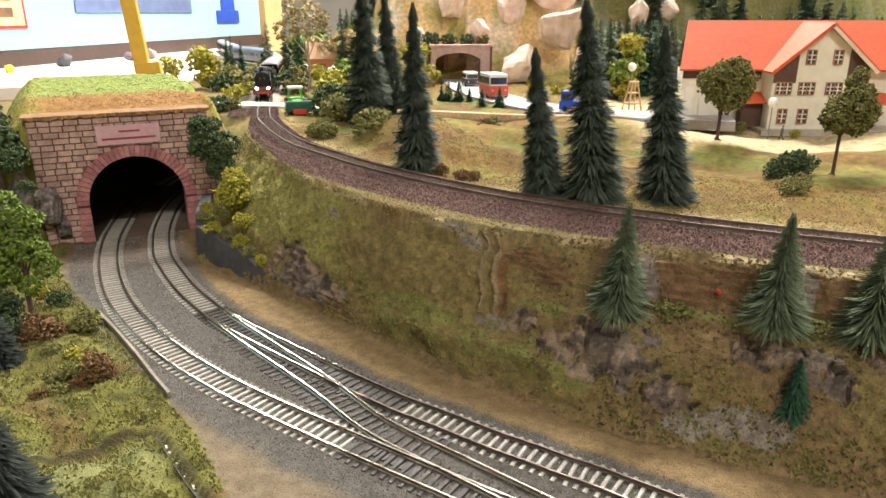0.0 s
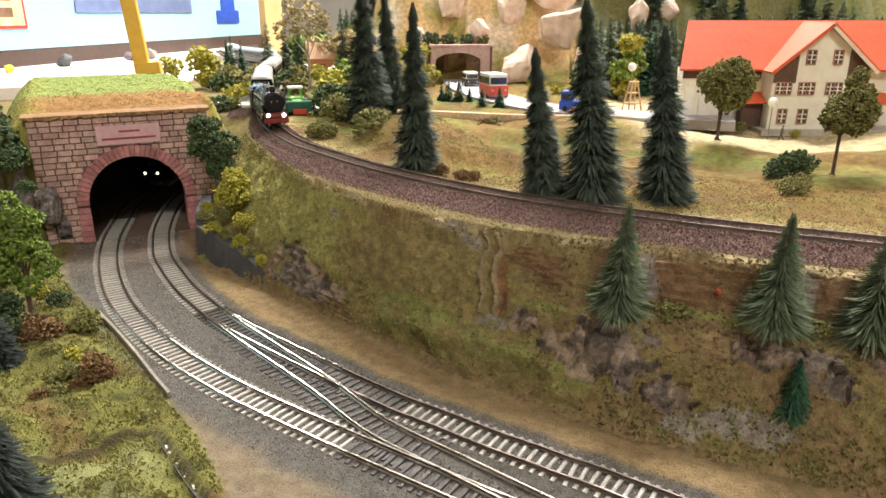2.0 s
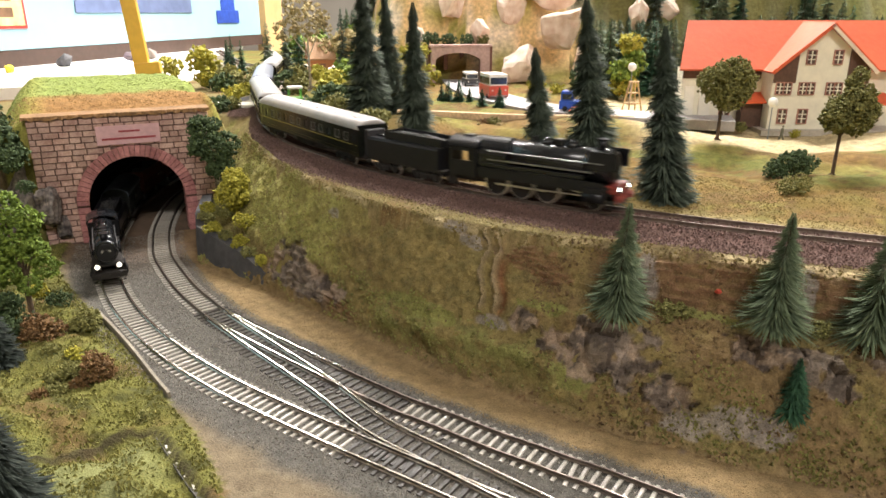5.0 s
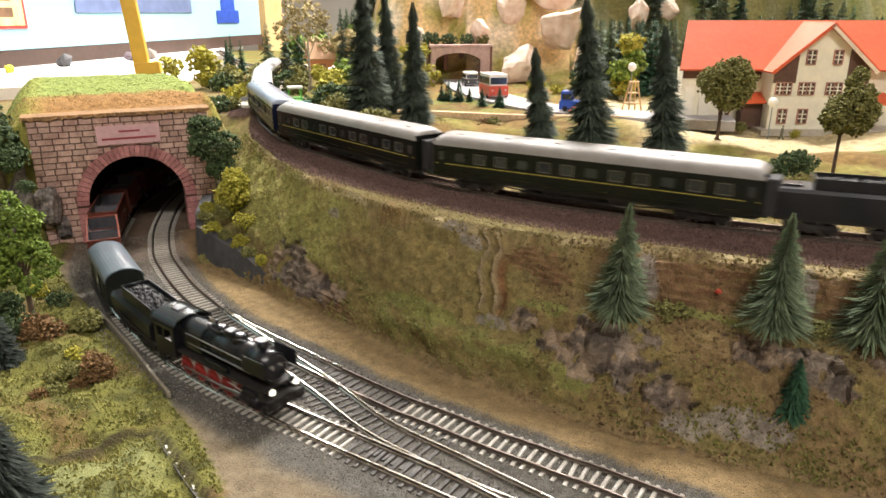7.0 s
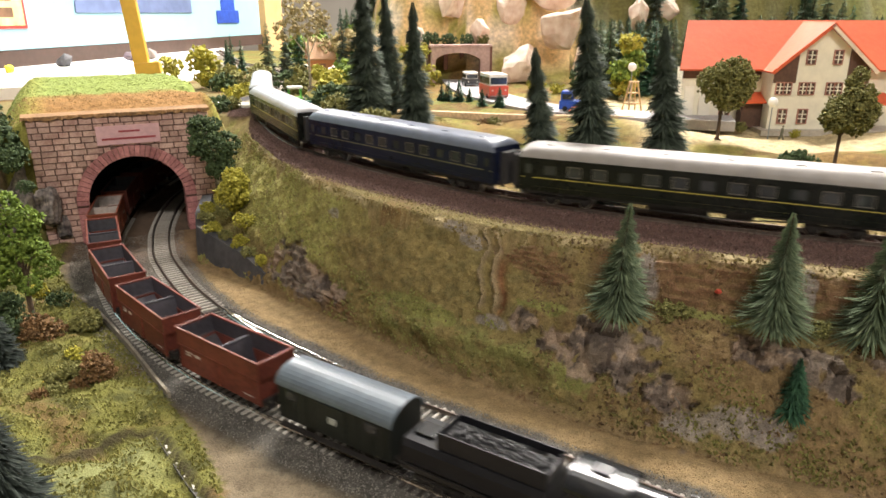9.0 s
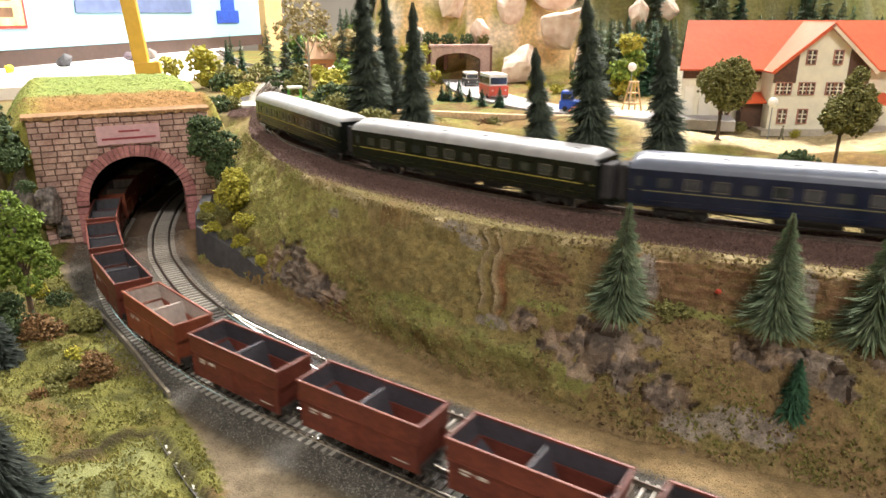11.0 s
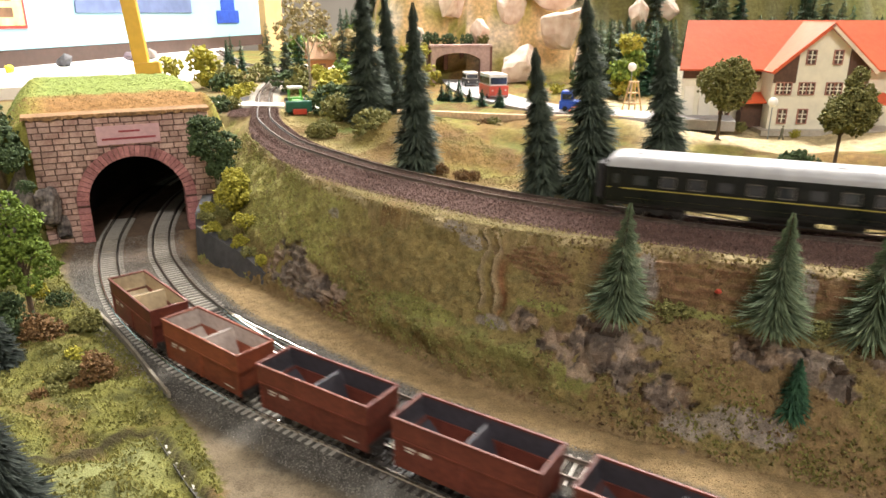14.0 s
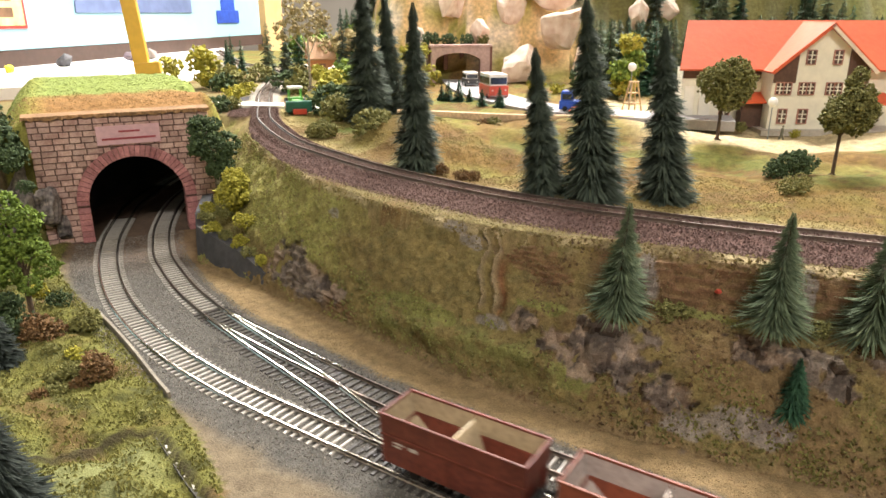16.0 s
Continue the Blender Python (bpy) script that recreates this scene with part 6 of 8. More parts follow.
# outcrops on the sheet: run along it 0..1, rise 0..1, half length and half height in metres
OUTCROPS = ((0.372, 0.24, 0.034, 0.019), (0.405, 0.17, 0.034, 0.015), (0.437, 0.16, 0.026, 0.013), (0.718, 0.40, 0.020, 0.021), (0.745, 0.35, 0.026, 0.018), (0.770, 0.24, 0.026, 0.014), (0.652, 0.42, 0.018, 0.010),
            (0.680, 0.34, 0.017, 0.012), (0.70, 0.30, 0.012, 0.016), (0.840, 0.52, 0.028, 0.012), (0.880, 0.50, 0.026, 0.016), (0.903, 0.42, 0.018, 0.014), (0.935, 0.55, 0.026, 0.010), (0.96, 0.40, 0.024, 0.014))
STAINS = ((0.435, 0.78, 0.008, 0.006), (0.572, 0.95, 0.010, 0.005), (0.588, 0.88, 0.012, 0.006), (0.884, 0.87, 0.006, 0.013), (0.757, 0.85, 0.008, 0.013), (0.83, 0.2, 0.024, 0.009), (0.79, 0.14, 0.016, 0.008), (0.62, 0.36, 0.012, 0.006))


def build_cliff():
    ns, nt = 560, 84
    si = np.linspace(0, len(FOOT.p) - 1, ns)
    base = np.arange(len(FOOT.p))
    F = np.stack([np.interp(si, base, FOOT.p[:, 0]), np.interp(si, base, FOOT.p[:, 1])], -1)
    B = np.stack([np.interp(si, base, BROW.p[:, 0]), np.interp(si, base, BROW.p[:, 1])], -1)
    T = np.linspace(0, 1, nt)
    P = F[:, None] * (1 - T)[None, :, None] + B[:, None] * T[None, :, None]
    X, Y = P[..., 0], P[..., 1]
    t = np.broadcast_to(T, X.shape)
    right = smoothstep(0.03, 0.10, X)
    prof = t ** 0.85 * (1 - right) + np.interp(t, [0, 0.12, 0.5, 0.78, 0.9, 1.0], [0, 0.10, 0.58, 0.68, 0.93, 1.0]) * right
    Z = -0.0045 + 0.1065 * prof
    d = F - B
    d = d / np.linalg.norm(d, axis=1)[:, None]
    nx, ny = np.broadcast_to(d[:, None, 0], X.shape) * 0.75, np.broadcast_to(d[:, None, 1], X.shape) * 0.75
    U = np.broadcast_to((si / (len(FOOT.p) - 1))[:, None], X.shape)

    def spread(table, ragged):
        m = np.zeros(X.shape)
        for u0, t0, ru, rt in table:
            q = np.sqrt(((U - u0) * 0.85 / ru) ** 2 + ((t - t0) * 0.125 / rt) ** 2)
            m = np.maximum(m, 1 - smoothstep(0.86, 1.06, q + ragged))
        return m

    fade = np.clip(np.minimum(t / 0.06, (1 - t) / 0.05), 0, 1)
    patch, speck, big, facet, blot = (np.zeros(X.shape) for _ in range(5))
    for i in range(ns):
        for j in range(nt):
            v = Vector((X[i, j], Y[i, j], Z[i, j]))
            big[i, j], patch[i, j], speck[i, j] = noise.fractal(v * 26, 0.9, 2.0, 3), noise.fractal(v * 85 + Vector((3, 1, 7)), 0.9, 2.0, 3), noise.noise(v * 330)
            d0, near = noise.voronoi(v * 46 + 0.25 * noise.noise_vector(v * 120))
            facet[i, j] = noise.noise(near[0] * 7.3) + 1.1 * min(d0[1] - d0[0], 0.5) - 0.9 * d0[0]
            blot[i, j] = noise.fractal(v * 75 + Vector((9, 2, 5)), 0.7, 2.2, 4)
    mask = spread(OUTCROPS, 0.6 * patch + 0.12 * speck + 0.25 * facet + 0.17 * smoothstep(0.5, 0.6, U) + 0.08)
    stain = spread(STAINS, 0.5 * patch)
    # the mossy shelf above the toe, and the seam of two torn ribs
    shelf = smoothstep(0.50, 0.54, U) * smoothstep(0.72, 0.67, U) * np.exp(-((t - 0.19 - 0.35 * (U - 0.6) + 0.03 * big) / 0.07) ** 2)
    wave = 0.0022 * np.sin(t * 21) + 0.0015 * patch
    live = smoothstep(0.38, 0.46, t) * smoothstep(1.0, 0.94, t)
    ribs = [np.exp(-(((U - u0 - 0.012 * (0.9 - t)) * 0.85 + wave) / w) ** 2) * live for u0, w in ((0.602, 0.0016), (0.614, 0.0021))]
    rib = np.maximum(*ribs)
    gap = np.exp(-(((U - 0.6195 - 0.012 * (0.9 - t)) * 0.85 + wave) / 0.0045) ** 2) * live * smoothstep(0.9, 0.7, t) * (1 - rib)
    strata = np.sin(Z * 1500 + 2.5 * big + 3 * patch)
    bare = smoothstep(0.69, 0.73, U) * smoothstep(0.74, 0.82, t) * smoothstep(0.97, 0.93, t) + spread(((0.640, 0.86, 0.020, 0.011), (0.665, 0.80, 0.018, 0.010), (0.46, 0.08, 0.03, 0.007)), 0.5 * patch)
    bare = np.clip(bare, 0, 1)
    left = smoothstep(0.44, 0.38, U)
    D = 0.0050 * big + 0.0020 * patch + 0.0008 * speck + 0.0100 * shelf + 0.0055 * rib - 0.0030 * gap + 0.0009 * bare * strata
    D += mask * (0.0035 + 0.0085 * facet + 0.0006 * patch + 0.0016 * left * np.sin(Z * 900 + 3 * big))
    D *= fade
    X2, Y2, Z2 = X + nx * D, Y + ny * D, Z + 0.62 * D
    m1, m2 = wob(X + Z, Y - Z, 24, 0.7) + 0.6 * patch, wob(X + Z * 0.5, Y + Z * 1.5, 70, 1.9) + 0.8 * patch
    c = lerp3(np.zeros(X.shape + (3,)) + np.array((0.215, 0.168, 0.068)), (0.165, 0.118, 0.052), smoothstep(-0.3, 0.6, m1))
    c = lerp3(c, (0.29, 0.275, 0.090), smoothstep(0.50, 0.43, U + 0.03 * big - 0.06 * (t - 0.6)) * smoothstep(0.2, 0.4, t) * (0.65 + 0.35 * smoothstep(-0.4, 0.4, m2)))
    c = lerp3(c, (0.165, 0.140, 0.060), smoothstep(0.1, 0.6, m2) * smoothstep(0.46, 0.5, U) * 0.6)
    c = lerp3(c, (0.185, 0.125, 0.062), smoothstep(0.62, 0.72, U) * smoothstep(-0.5, 0.3, m1) * 0.8)
    c = lerp3(c, (0.215, 0.215, 0.075), np.clip(shelf * 1.3, 0, 1) * smoothstep(-0.5, 0.2, m2))
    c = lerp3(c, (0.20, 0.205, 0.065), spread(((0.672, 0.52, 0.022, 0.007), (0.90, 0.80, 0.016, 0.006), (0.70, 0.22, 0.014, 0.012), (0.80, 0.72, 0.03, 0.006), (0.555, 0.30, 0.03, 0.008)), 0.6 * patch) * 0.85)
    c = lerp3(c, (0.175, 0.098, 0.055), bare * (0.75 + 0.25 * strata))
    c = lerp3(c, (0.235, 0.168, 0.088), smoothstep(0.10, 0.0, t + 0.05 * patch) * 0.9)
    c = lerp3(c, (0.37, 0.30, 0.17), smoothstep(0.90, 0.97, t + 0.04 * patch) * 0.9)
    c = lerp3(c, (0.27, 0.24, 0.215), stain * 0.75)
    c = lerp3(c, (0.19, 0.085, 0.042), np.clip(gap, 0, 1) * 0.9)
    c = lerp3(c, (0.34, 0.265, 0.165), np.clip(rib * 1.1, 0, 1) * 0.85)
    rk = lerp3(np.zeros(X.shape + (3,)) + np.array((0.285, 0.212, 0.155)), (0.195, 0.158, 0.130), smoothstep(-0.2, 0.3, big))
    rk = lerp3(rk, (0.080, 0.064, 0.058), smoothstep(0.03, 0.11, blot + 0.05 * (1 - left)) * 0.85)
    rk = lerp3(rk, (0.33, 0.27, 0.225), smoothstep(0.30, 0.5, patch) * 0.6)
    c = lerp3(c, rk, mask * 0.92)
    c = c * (1 + 0.16 * speck[..., None])
    verts = np.stack([X2, Y2, Z2], -1).reshape(-1, 3)
    idx = np.arange(ns * nt).reshape(ns, nt)
    faces = np.stack([idx[:-1, :-1], idx[1:, :-1], idx[1:, 1:], idx[:-1, 1:]], -1).reshape(-1, 4)
    me = bpy.data.meshes.new("cliff")
    me.from_pydata(verts.tolist(), [], faces.tolist())
    at = me.color_attributes.new("cover", "FLOAT_COLOR", "POINT")
    at.data.foreach_set("color", np.concatenate([c.reshape(-1, 3), np.ones((ns * nt, 1))], 1).astype(np.float32).ravel())
    me.materials.append(MATS["land_cover"])
    tagged(new("cliff", me), "craggy flocked cliff of brown earth, moss and grey rock", "cliff", kind="structure")
    return verts.reshape(ns, nt, 3), mask, t, X


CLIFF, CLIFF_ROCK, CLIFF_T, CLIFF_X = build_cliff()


def cliff_tufts(name, label, n, size, material, seed, keep, tall=1.2):
    """Small tufts rooted on the cliff sheet."""
    rng = np.random.RandomState(seed)
    i, j = rng.randint(1, CLIFF.shape[0] - 1, n), rng.randint(1, CLIFF.shape[1] - 1, n)
    p = CLIFF[i, j]
    ok = (CLIFF_ROCK[i, j] < 0.35) & keep(p[:, 0], CLIFF_T[i, j], rng, p)
    i, j, p = i[ok], j[ok], p[ok]
    a = CLIFF[i + 1, j] - CLIFF[i - 1, j]
    b = CLIFF[i, j + 1] - CLIFF[i, j - 1]
    nrm = np.cross(a, b)
    nrm /= np.linalg.norm(nrm, axis=1)[:, None] + 1e-12
    nrm *= np.where(nrm[:, 2:] < 0, -1, 1)
    m = len(p)
    p = p + (rng.rand(m, 1) - 0.5) * a + (rng.rand(m, 1) - 0.5) * b
    s = (size * rng.uniform(0.5, 1.6, m))[:, None]
    V = np.zeros((m, 4, 3))
    u = a / (np.linalg.norm(a, axis=1)[:, None] + 1e-12)
    w = np.cross(nrm, u)
    ang = rng.rand(m, 1) * 6.283
    for k in range(3):
        V[:, k] = p + s * (np.cos(ang + k * 2.094) * u + np.sin(ang + k * 2.094) * w) - nrm * s * 0.3
    V[:, 3] = p + nrm * s * tall * rng.uniform(0.4, 1.2, (m, 1)) + np.array([0, 0, 1]) * s * 0.4 + rng.normal(0, 0.4, (m, 3)) * s
    q = np.arange(m)[:, None] * 4
    F = np.concatenate([q + np.array([0, 1, 3]), q + np.array([1, 2, 3]), q + np.array([2, 0, 3])], 0)
    me = mesh_from(name, V.reshape(-1, 3).tolist(), F.tolist(), material)
    return tagged(new(name, me), label, "ground cover", kind="stuff")


cliff_tufts("turf", "brown and olive scrub on the cliff", 16000, 0.0007, turf_cliff, 2, lambda x, t, r, p: (wob(p[:, 0] + p[:, 2], p[:, 1] - p[:, 2], 40, 2) > r.uniform(-0.8, 0.6, len(x))))
cliff_tufts("turf", "green moss on the lower cliff and by the wall", 26000, 0.0010, turf_green, 3, lambda x, t, r, p: (wob(p[:, 0] + p[:, 2], p[:, 1] - p[:, 2], 40, 5) > 0.15) & ((t < 0.42) | (x < -0.1)))
cliff_tufts("turf", "tufted olive moss on the mossy shelf and the foot of the cliff", 15000, 0.0014, leaf_mat("shelf_moss", (0.085, 0.075, 0.026), (0.27, 0.255, 0.09)), 14, lambda x, t, r, p: (t < 0.34) & (t > 0.03) & (x > -0.09) & (wob(p[:, 0] + p[:, 2], p[:, 1], 55, 3) > r.uniform(-0.5, 0.7, len(x))), tall=1.0)
cliff_tufts("turf", "brown scrub on the bare earth of the cliff", 9000, 0.0012, leaf_mat("earth_scrub", (0.075, 0.045, 0.022), (0.23, 0.155, 0.08)), 15, lambda x, t, r, p: (x > 0.06) & (wob(p[:, 0] - p[:, 2], p[:, 1], 48, 7) > r.uniform(-0.3, 0.8, len(x))), tall=0.9)
cliff_tufts("turf", "dry straw grass along the cliff brow", 9000, 0.0011, turf_field, 4, lambda x, t, r, p: t > 0.9)


# ---------------------------------------------------------------- farmhouse
def farmhouse():
    t = thing("farmhouse", "large cream farmhouse with bright red roofs and brown gable boards", "house")
    t.matrix_basis = pose(0.397, 0.846, 0.110, 0, 0, -3)
    cream = mat("cream_render", (0.80, 0.76, 0.62), 0.8, 0, 0.10, 120, bump=0.2)
    redr = mat("bright_red_roof", (0.66, 0.115, 0.042), 0.6, 0, 0.12, 160, bump=0.2)
    boards = mat("brown_boarding", (0.11, 0.055, 0.035), 0.7, 0, 0.3, 300, bump=0.3)
    glass = mat("house_window_glass", (0.10, 0.06, 0.05), 0.15, 0, 0.3, 80)
    sash = mat("red_brown_sash", (0.36, 0.16, 0.12), 0.6, 0, 0.2, 200)
    trimw = mat("cream_bargeboard", (0.75, 0.62, 0.50), 0.7, 0, 0.1, 200)
    gw, eave, peak = 0.111, 0.0745, 0.1235
    # gable block
    bm = bmesh.new()
    prof = [(0, 0), (gw, 0), (gw, eave), (gw / 2, peak - 0.003), (0, eave)]
    f = [bm.verts.new((a, 0.0, b)) for a, b in prof]
    g = [bm.verts.new((a, 0.14, b)) for a, b in prof]
    bm.faces.new(f)
    bm.faces.new(g[::-1])
    for i in range(5):
        bm.faces.new((f[i], f[(i + 1) % 5], g[(i + 1) % 5], g[i]))
    box(bm, -0.098, 0.0, 0.034, 0.060, 0.0, 0.070)
    box(bm, gw, 0.34, 0.034, 0.120, 0.0, 0.070)
    bmesh.ops.recalc_face_normals(bm, faces=bm.faces)
    part("wall", bm, cream, t)
    # boarded triangles on both flanks of the gable
    for sg in (0, 1):
        bm = bmesh.new()
        pts = [(0.0, 0.056), (0.026, 0.056), (0.026, 0.0965), (0.0, 0.0740)]
        if sg:
            pts = [(gw - a, b) for a, b in pts][::-1]
        f = [bm.verts.new((a, -0.0015, b)) for a, b in pts]
        g = [bm.verts.new((a, 0.001, b)) for a, b in pts]
        bm.faces.new(f)
        for i in range(4):
            bm.faces.new((f[i], f[(i + 1) % 4], g[(i + 1) % 4], g[i]))
        bmesh.ops.recalc_face_normals(bm, faces=bm.faces)
        part("gable_boarding", bm, boards, t)
    bm = bmesh.new()
    box(bm, -0.098, -0.002, 0.0325, 0.0345, 0.058, 0.070)
    part("eaves_boarding", bm, boards, t)

    def slab(pts, thick, name, m_):
        bm = bmesh.new()
        a = [bm.verts.new(p) for p in pts]
        n = (Vector(pts[1]) - Vector(pts[0])).cross(Vector(pts[2]) - Vector(pts[0])).normalized() * thick
        b = [bm.verts.new(Vector(p) + n) for p in pts]
        bm.faces.new(a)
        bm.faces.new(b[::-1])
        k = len(pts)
        for i in range(k):
            bm.faces.new((a[i], a[(i + 1) % k], b[(i + 1) % k], b[i]))
        bmesh.ops.recalc_face_normals(bm, faces=bm.faces)
        return part(name, bm, m_, t)

    # gable roof, two slopes running back
    for sg in (-1, 1):
        xe = gw / 2 + sg * (gw / 2 + 0.006)
        ze = eave - 0.006 * (peak - eave) / (gw / 2)
        slab([(gw / 2, -0.008, peak), (xe, -0.008, ze), (xe, 0.14, ze), (gw / 2, 0.14, peak)], 0.003, "roof", redr)
        bm = bmesh.new()
        a, b = Vector((gw / 2, -0.0095, peak + 0.001)), Vector((xe, -0.0095, ze + 0.001))
        d = (b - a).normalized()
        up = Vector((-d.z, 0, d.x)) * (1 if sg < 0 else -1)
        for o in (0,):
            q = [a, b, b - up * 0.004 * (1 if up.z > 0 else -1), a - up * 0.004 * (1 if up.z > 0 else -1)]
            f = [bm.verts.new(v) for v in q]
            g = [bm.verts.new(v + Vector((0, 0.0016, 0))) for v in q]
            bm.faces.new(f)
            for i in range(4):
                bm.faces.new((f[i], f[(i + 1) % 4], g[(i + 1) % 4], g[i]))
        part("bargeboard", bm, trimw if sg > 0 else redr, t)
    # long roof along the house
    for x0, x1 in ((-0.106, gw / 2), (gw / 2, 0.35)):
        slab([(x0, 0.022, 0.068), (x1, 0.022, 0.068), (x1 + 0.0, 0.080, 0.1245), (x0 + (0.020 if x0 < 0 else 0), 0.080, 0.1245)], 0.003, "roof", redr)
        slab([(x0 + (0.056 if x0 < 0 else 0), 0.140, 0.068), (x1, 0.140, 0.068), (x1, 0.080, 0.1245), (x0 + (0.020 if x0 < 0 else 0), 0.080, 0.1245)], 0.003, "roof", redr)
    # porch
    slab([(-0.030, 0.010, 0.030), (0.000, 0.010, 0.030), (0.000, 0.034, 0.040), (-0.030, 0.034, 0.040)], 0.002, "porch_roof", redr)
    bm = bmesh.new()
    box(bm, -0.026, -0.001, 0.018, 0.0338, 0.0, 0.031)
    part("porch", bm, boards, t)
    slab([(gw, 0.0, 0.030), (gw + 0.04, 0.0, 0.030), (gw + 0.04, 0.034, 0.040), (gw, 0.034, 0.040)], 0.002, "porch_roof", redr)

    def window(x, z, w, h, y=0.0, leaves=1):
        bm = bmesh.new()
        box(bm, x - w / 2, x + w / 2, y - 0.0012, y + 0.0008, z - h / 2, z + h / 2)
        o = part("window", bm, glass, t)
        bm = bmesh.new()
        b = 0.0011
        for q in ((x - w / 2 - b, x + w / 2 + b, z + h / 2, z + h / 2 + b), (x - w / 2 - b, x + w / 2 + b, z - h / 2 - b, z - h / 2), (x - w / 2 - b, x - w / 2, z - h / 2, z + h / 2), (x + w / 2, x + w / 2 + b, z - h / 2, z + h / 2)):
            box(bm, q[0], q[1], y - 0.0020, y + 0.0002, q[2], q[3])
        part("window_frame", bm, sash, o)
        for k in range(1, 2 * leaves):
            bm = bmesh.new()
            xx = x - w / 2 + w * k / (2 * leaves)
            box(bm, xx - 0.0006, xx + 0.0006, y - 0.0018, y - 0.0010, z - h / 2, z + h / 2)
            part("mullion", bm, cream if k % 2 else sash, o)
        for k in (1, 2):
            bm = bmesh.new()
            zz = z - h / 2 + h * k / 3
            box(bm, x - w / 2, x + w / 2, y - 0.0016, y - 0.0011, zz - 0.0005, zz + 0.0005)
            part("glazing_bar", bm, cream, o)

    for x, z, w, h, l in ((0.040, 0.086, 0.009, 0.015, 1), (0.071, 0.086, 0.009, 0.015, 1), (0.013, 0.0495, 0.017, 0.013, 2), (0.040, 0.0495, 0.017, 0.013, 2), (0.072, 0.0495, 0.017, 0.013, 2), (0.098, 0.0495, 0.017, 0.013, 2),
                          (0.016, 0.0165, 0.009, 0.016, 1), (0.040, 0.0165, 0.010, 0.016, 1), (0.072, 0.0165, 0.010, 0.016, 1), (0.096, 0.0165, 0.009, 0.016, 1)):
        window(x, z, w, h, 0.0, l)
    for x, z in ((-0.022, 0.046), (-0.046, 0.046), (-0.042, 0.014)):
        window(x, z, 0.011, 0.014, 0.034)
    for x, w in ((-0.088, 0.012), (-0.068, 0.014)):
        bm = bmesh.new()
        box(bm, x - w / 2, x + w / 2, 0.0318, 0.0345, 0.0, 0.048, bevel=0.0005)
        part("white_door", bm, mat("white_door_paint", (0.82, 0.78, 0.68), 0.5, 0, 0.08, 100), t, "tall white barn door leaf")
    bm = bmesh.new()
    box(bm, -0.010, 0.160, -0.012, 0.035, -0.006, 0.0008)
    part("plinth", bm, mat("grey_paving", (0.42, 0.38, 0.32), 0.9, 0, 0.2, 300), t)
    return t


farmhouse()


# ---------------------------------------------------------------- road, road tunnel, vehicles
def strip(line, half, z, name, m_, label, category, thick=0.004):
    bm = bmesh.new()
    sweep(bm, line, 0.0, line.s[0], line.s[-1], [(-half, -thick), (half, -thick), (half, 0), (-half, 0)], z, step=0.02)
    return solid(name, bm, m_, label, category, kind="structure")


asphalt = mat("pale_grey_road", (0.40, 0.38, 0.38), 0.8, 0, 0.15, 300, bump=0.2)
road_line = Line([(0.36, 0.86), (0.24, 0.895), (0.15, 0.955), (0.10, 1.04), (0.065, 1.14), (0.045, 1.24), (0.035, 1.34), (0.03, 1.42)])
strip(road_line, 0.034, 0.1225, "road", asphalt, "pale grey model road leading to a tunnel", "road", 0.012)
strip(Line([(0.22, 0.93), (0.13, 0.985), (0.10, 1.04), (0.065, 1.14), (0.045, 1.24), (0.035, 1.34)]), 0.0006, 0.1229, "road_marking", mat("white_road_line", (0.75, 0.74, 0.7), 0.7), "thin white centre line on the road", "road marking", 0.0003)
strip(Line([(-0.46, 1.15), (-0.38, 1.14), (-0.30, 1.13), (-0.22, 1.115), (-0.17, 1.09)]), 0.022, 0.1062, "path", mat("white_gravel_path", (0.72, 0.68, 0.58), 0.9, 0, 0.15, 300, bump=0.4), "pale gravel lane crossing the upper track", "lane", 0.006)
strip(Line([(-0.06, 0.93), (0.02, 0.905), (0.08, 0.885), (0.16, 0.875), (0.24, 0.87)]), 0.004, 0.1235, "kerb", mat("sandy_kerb", (0.62, 0.45, 0.28), 0.9, 0, 0.3, 300, bump=0.5), "sandy raised verge along the road", "verge", 0.02)


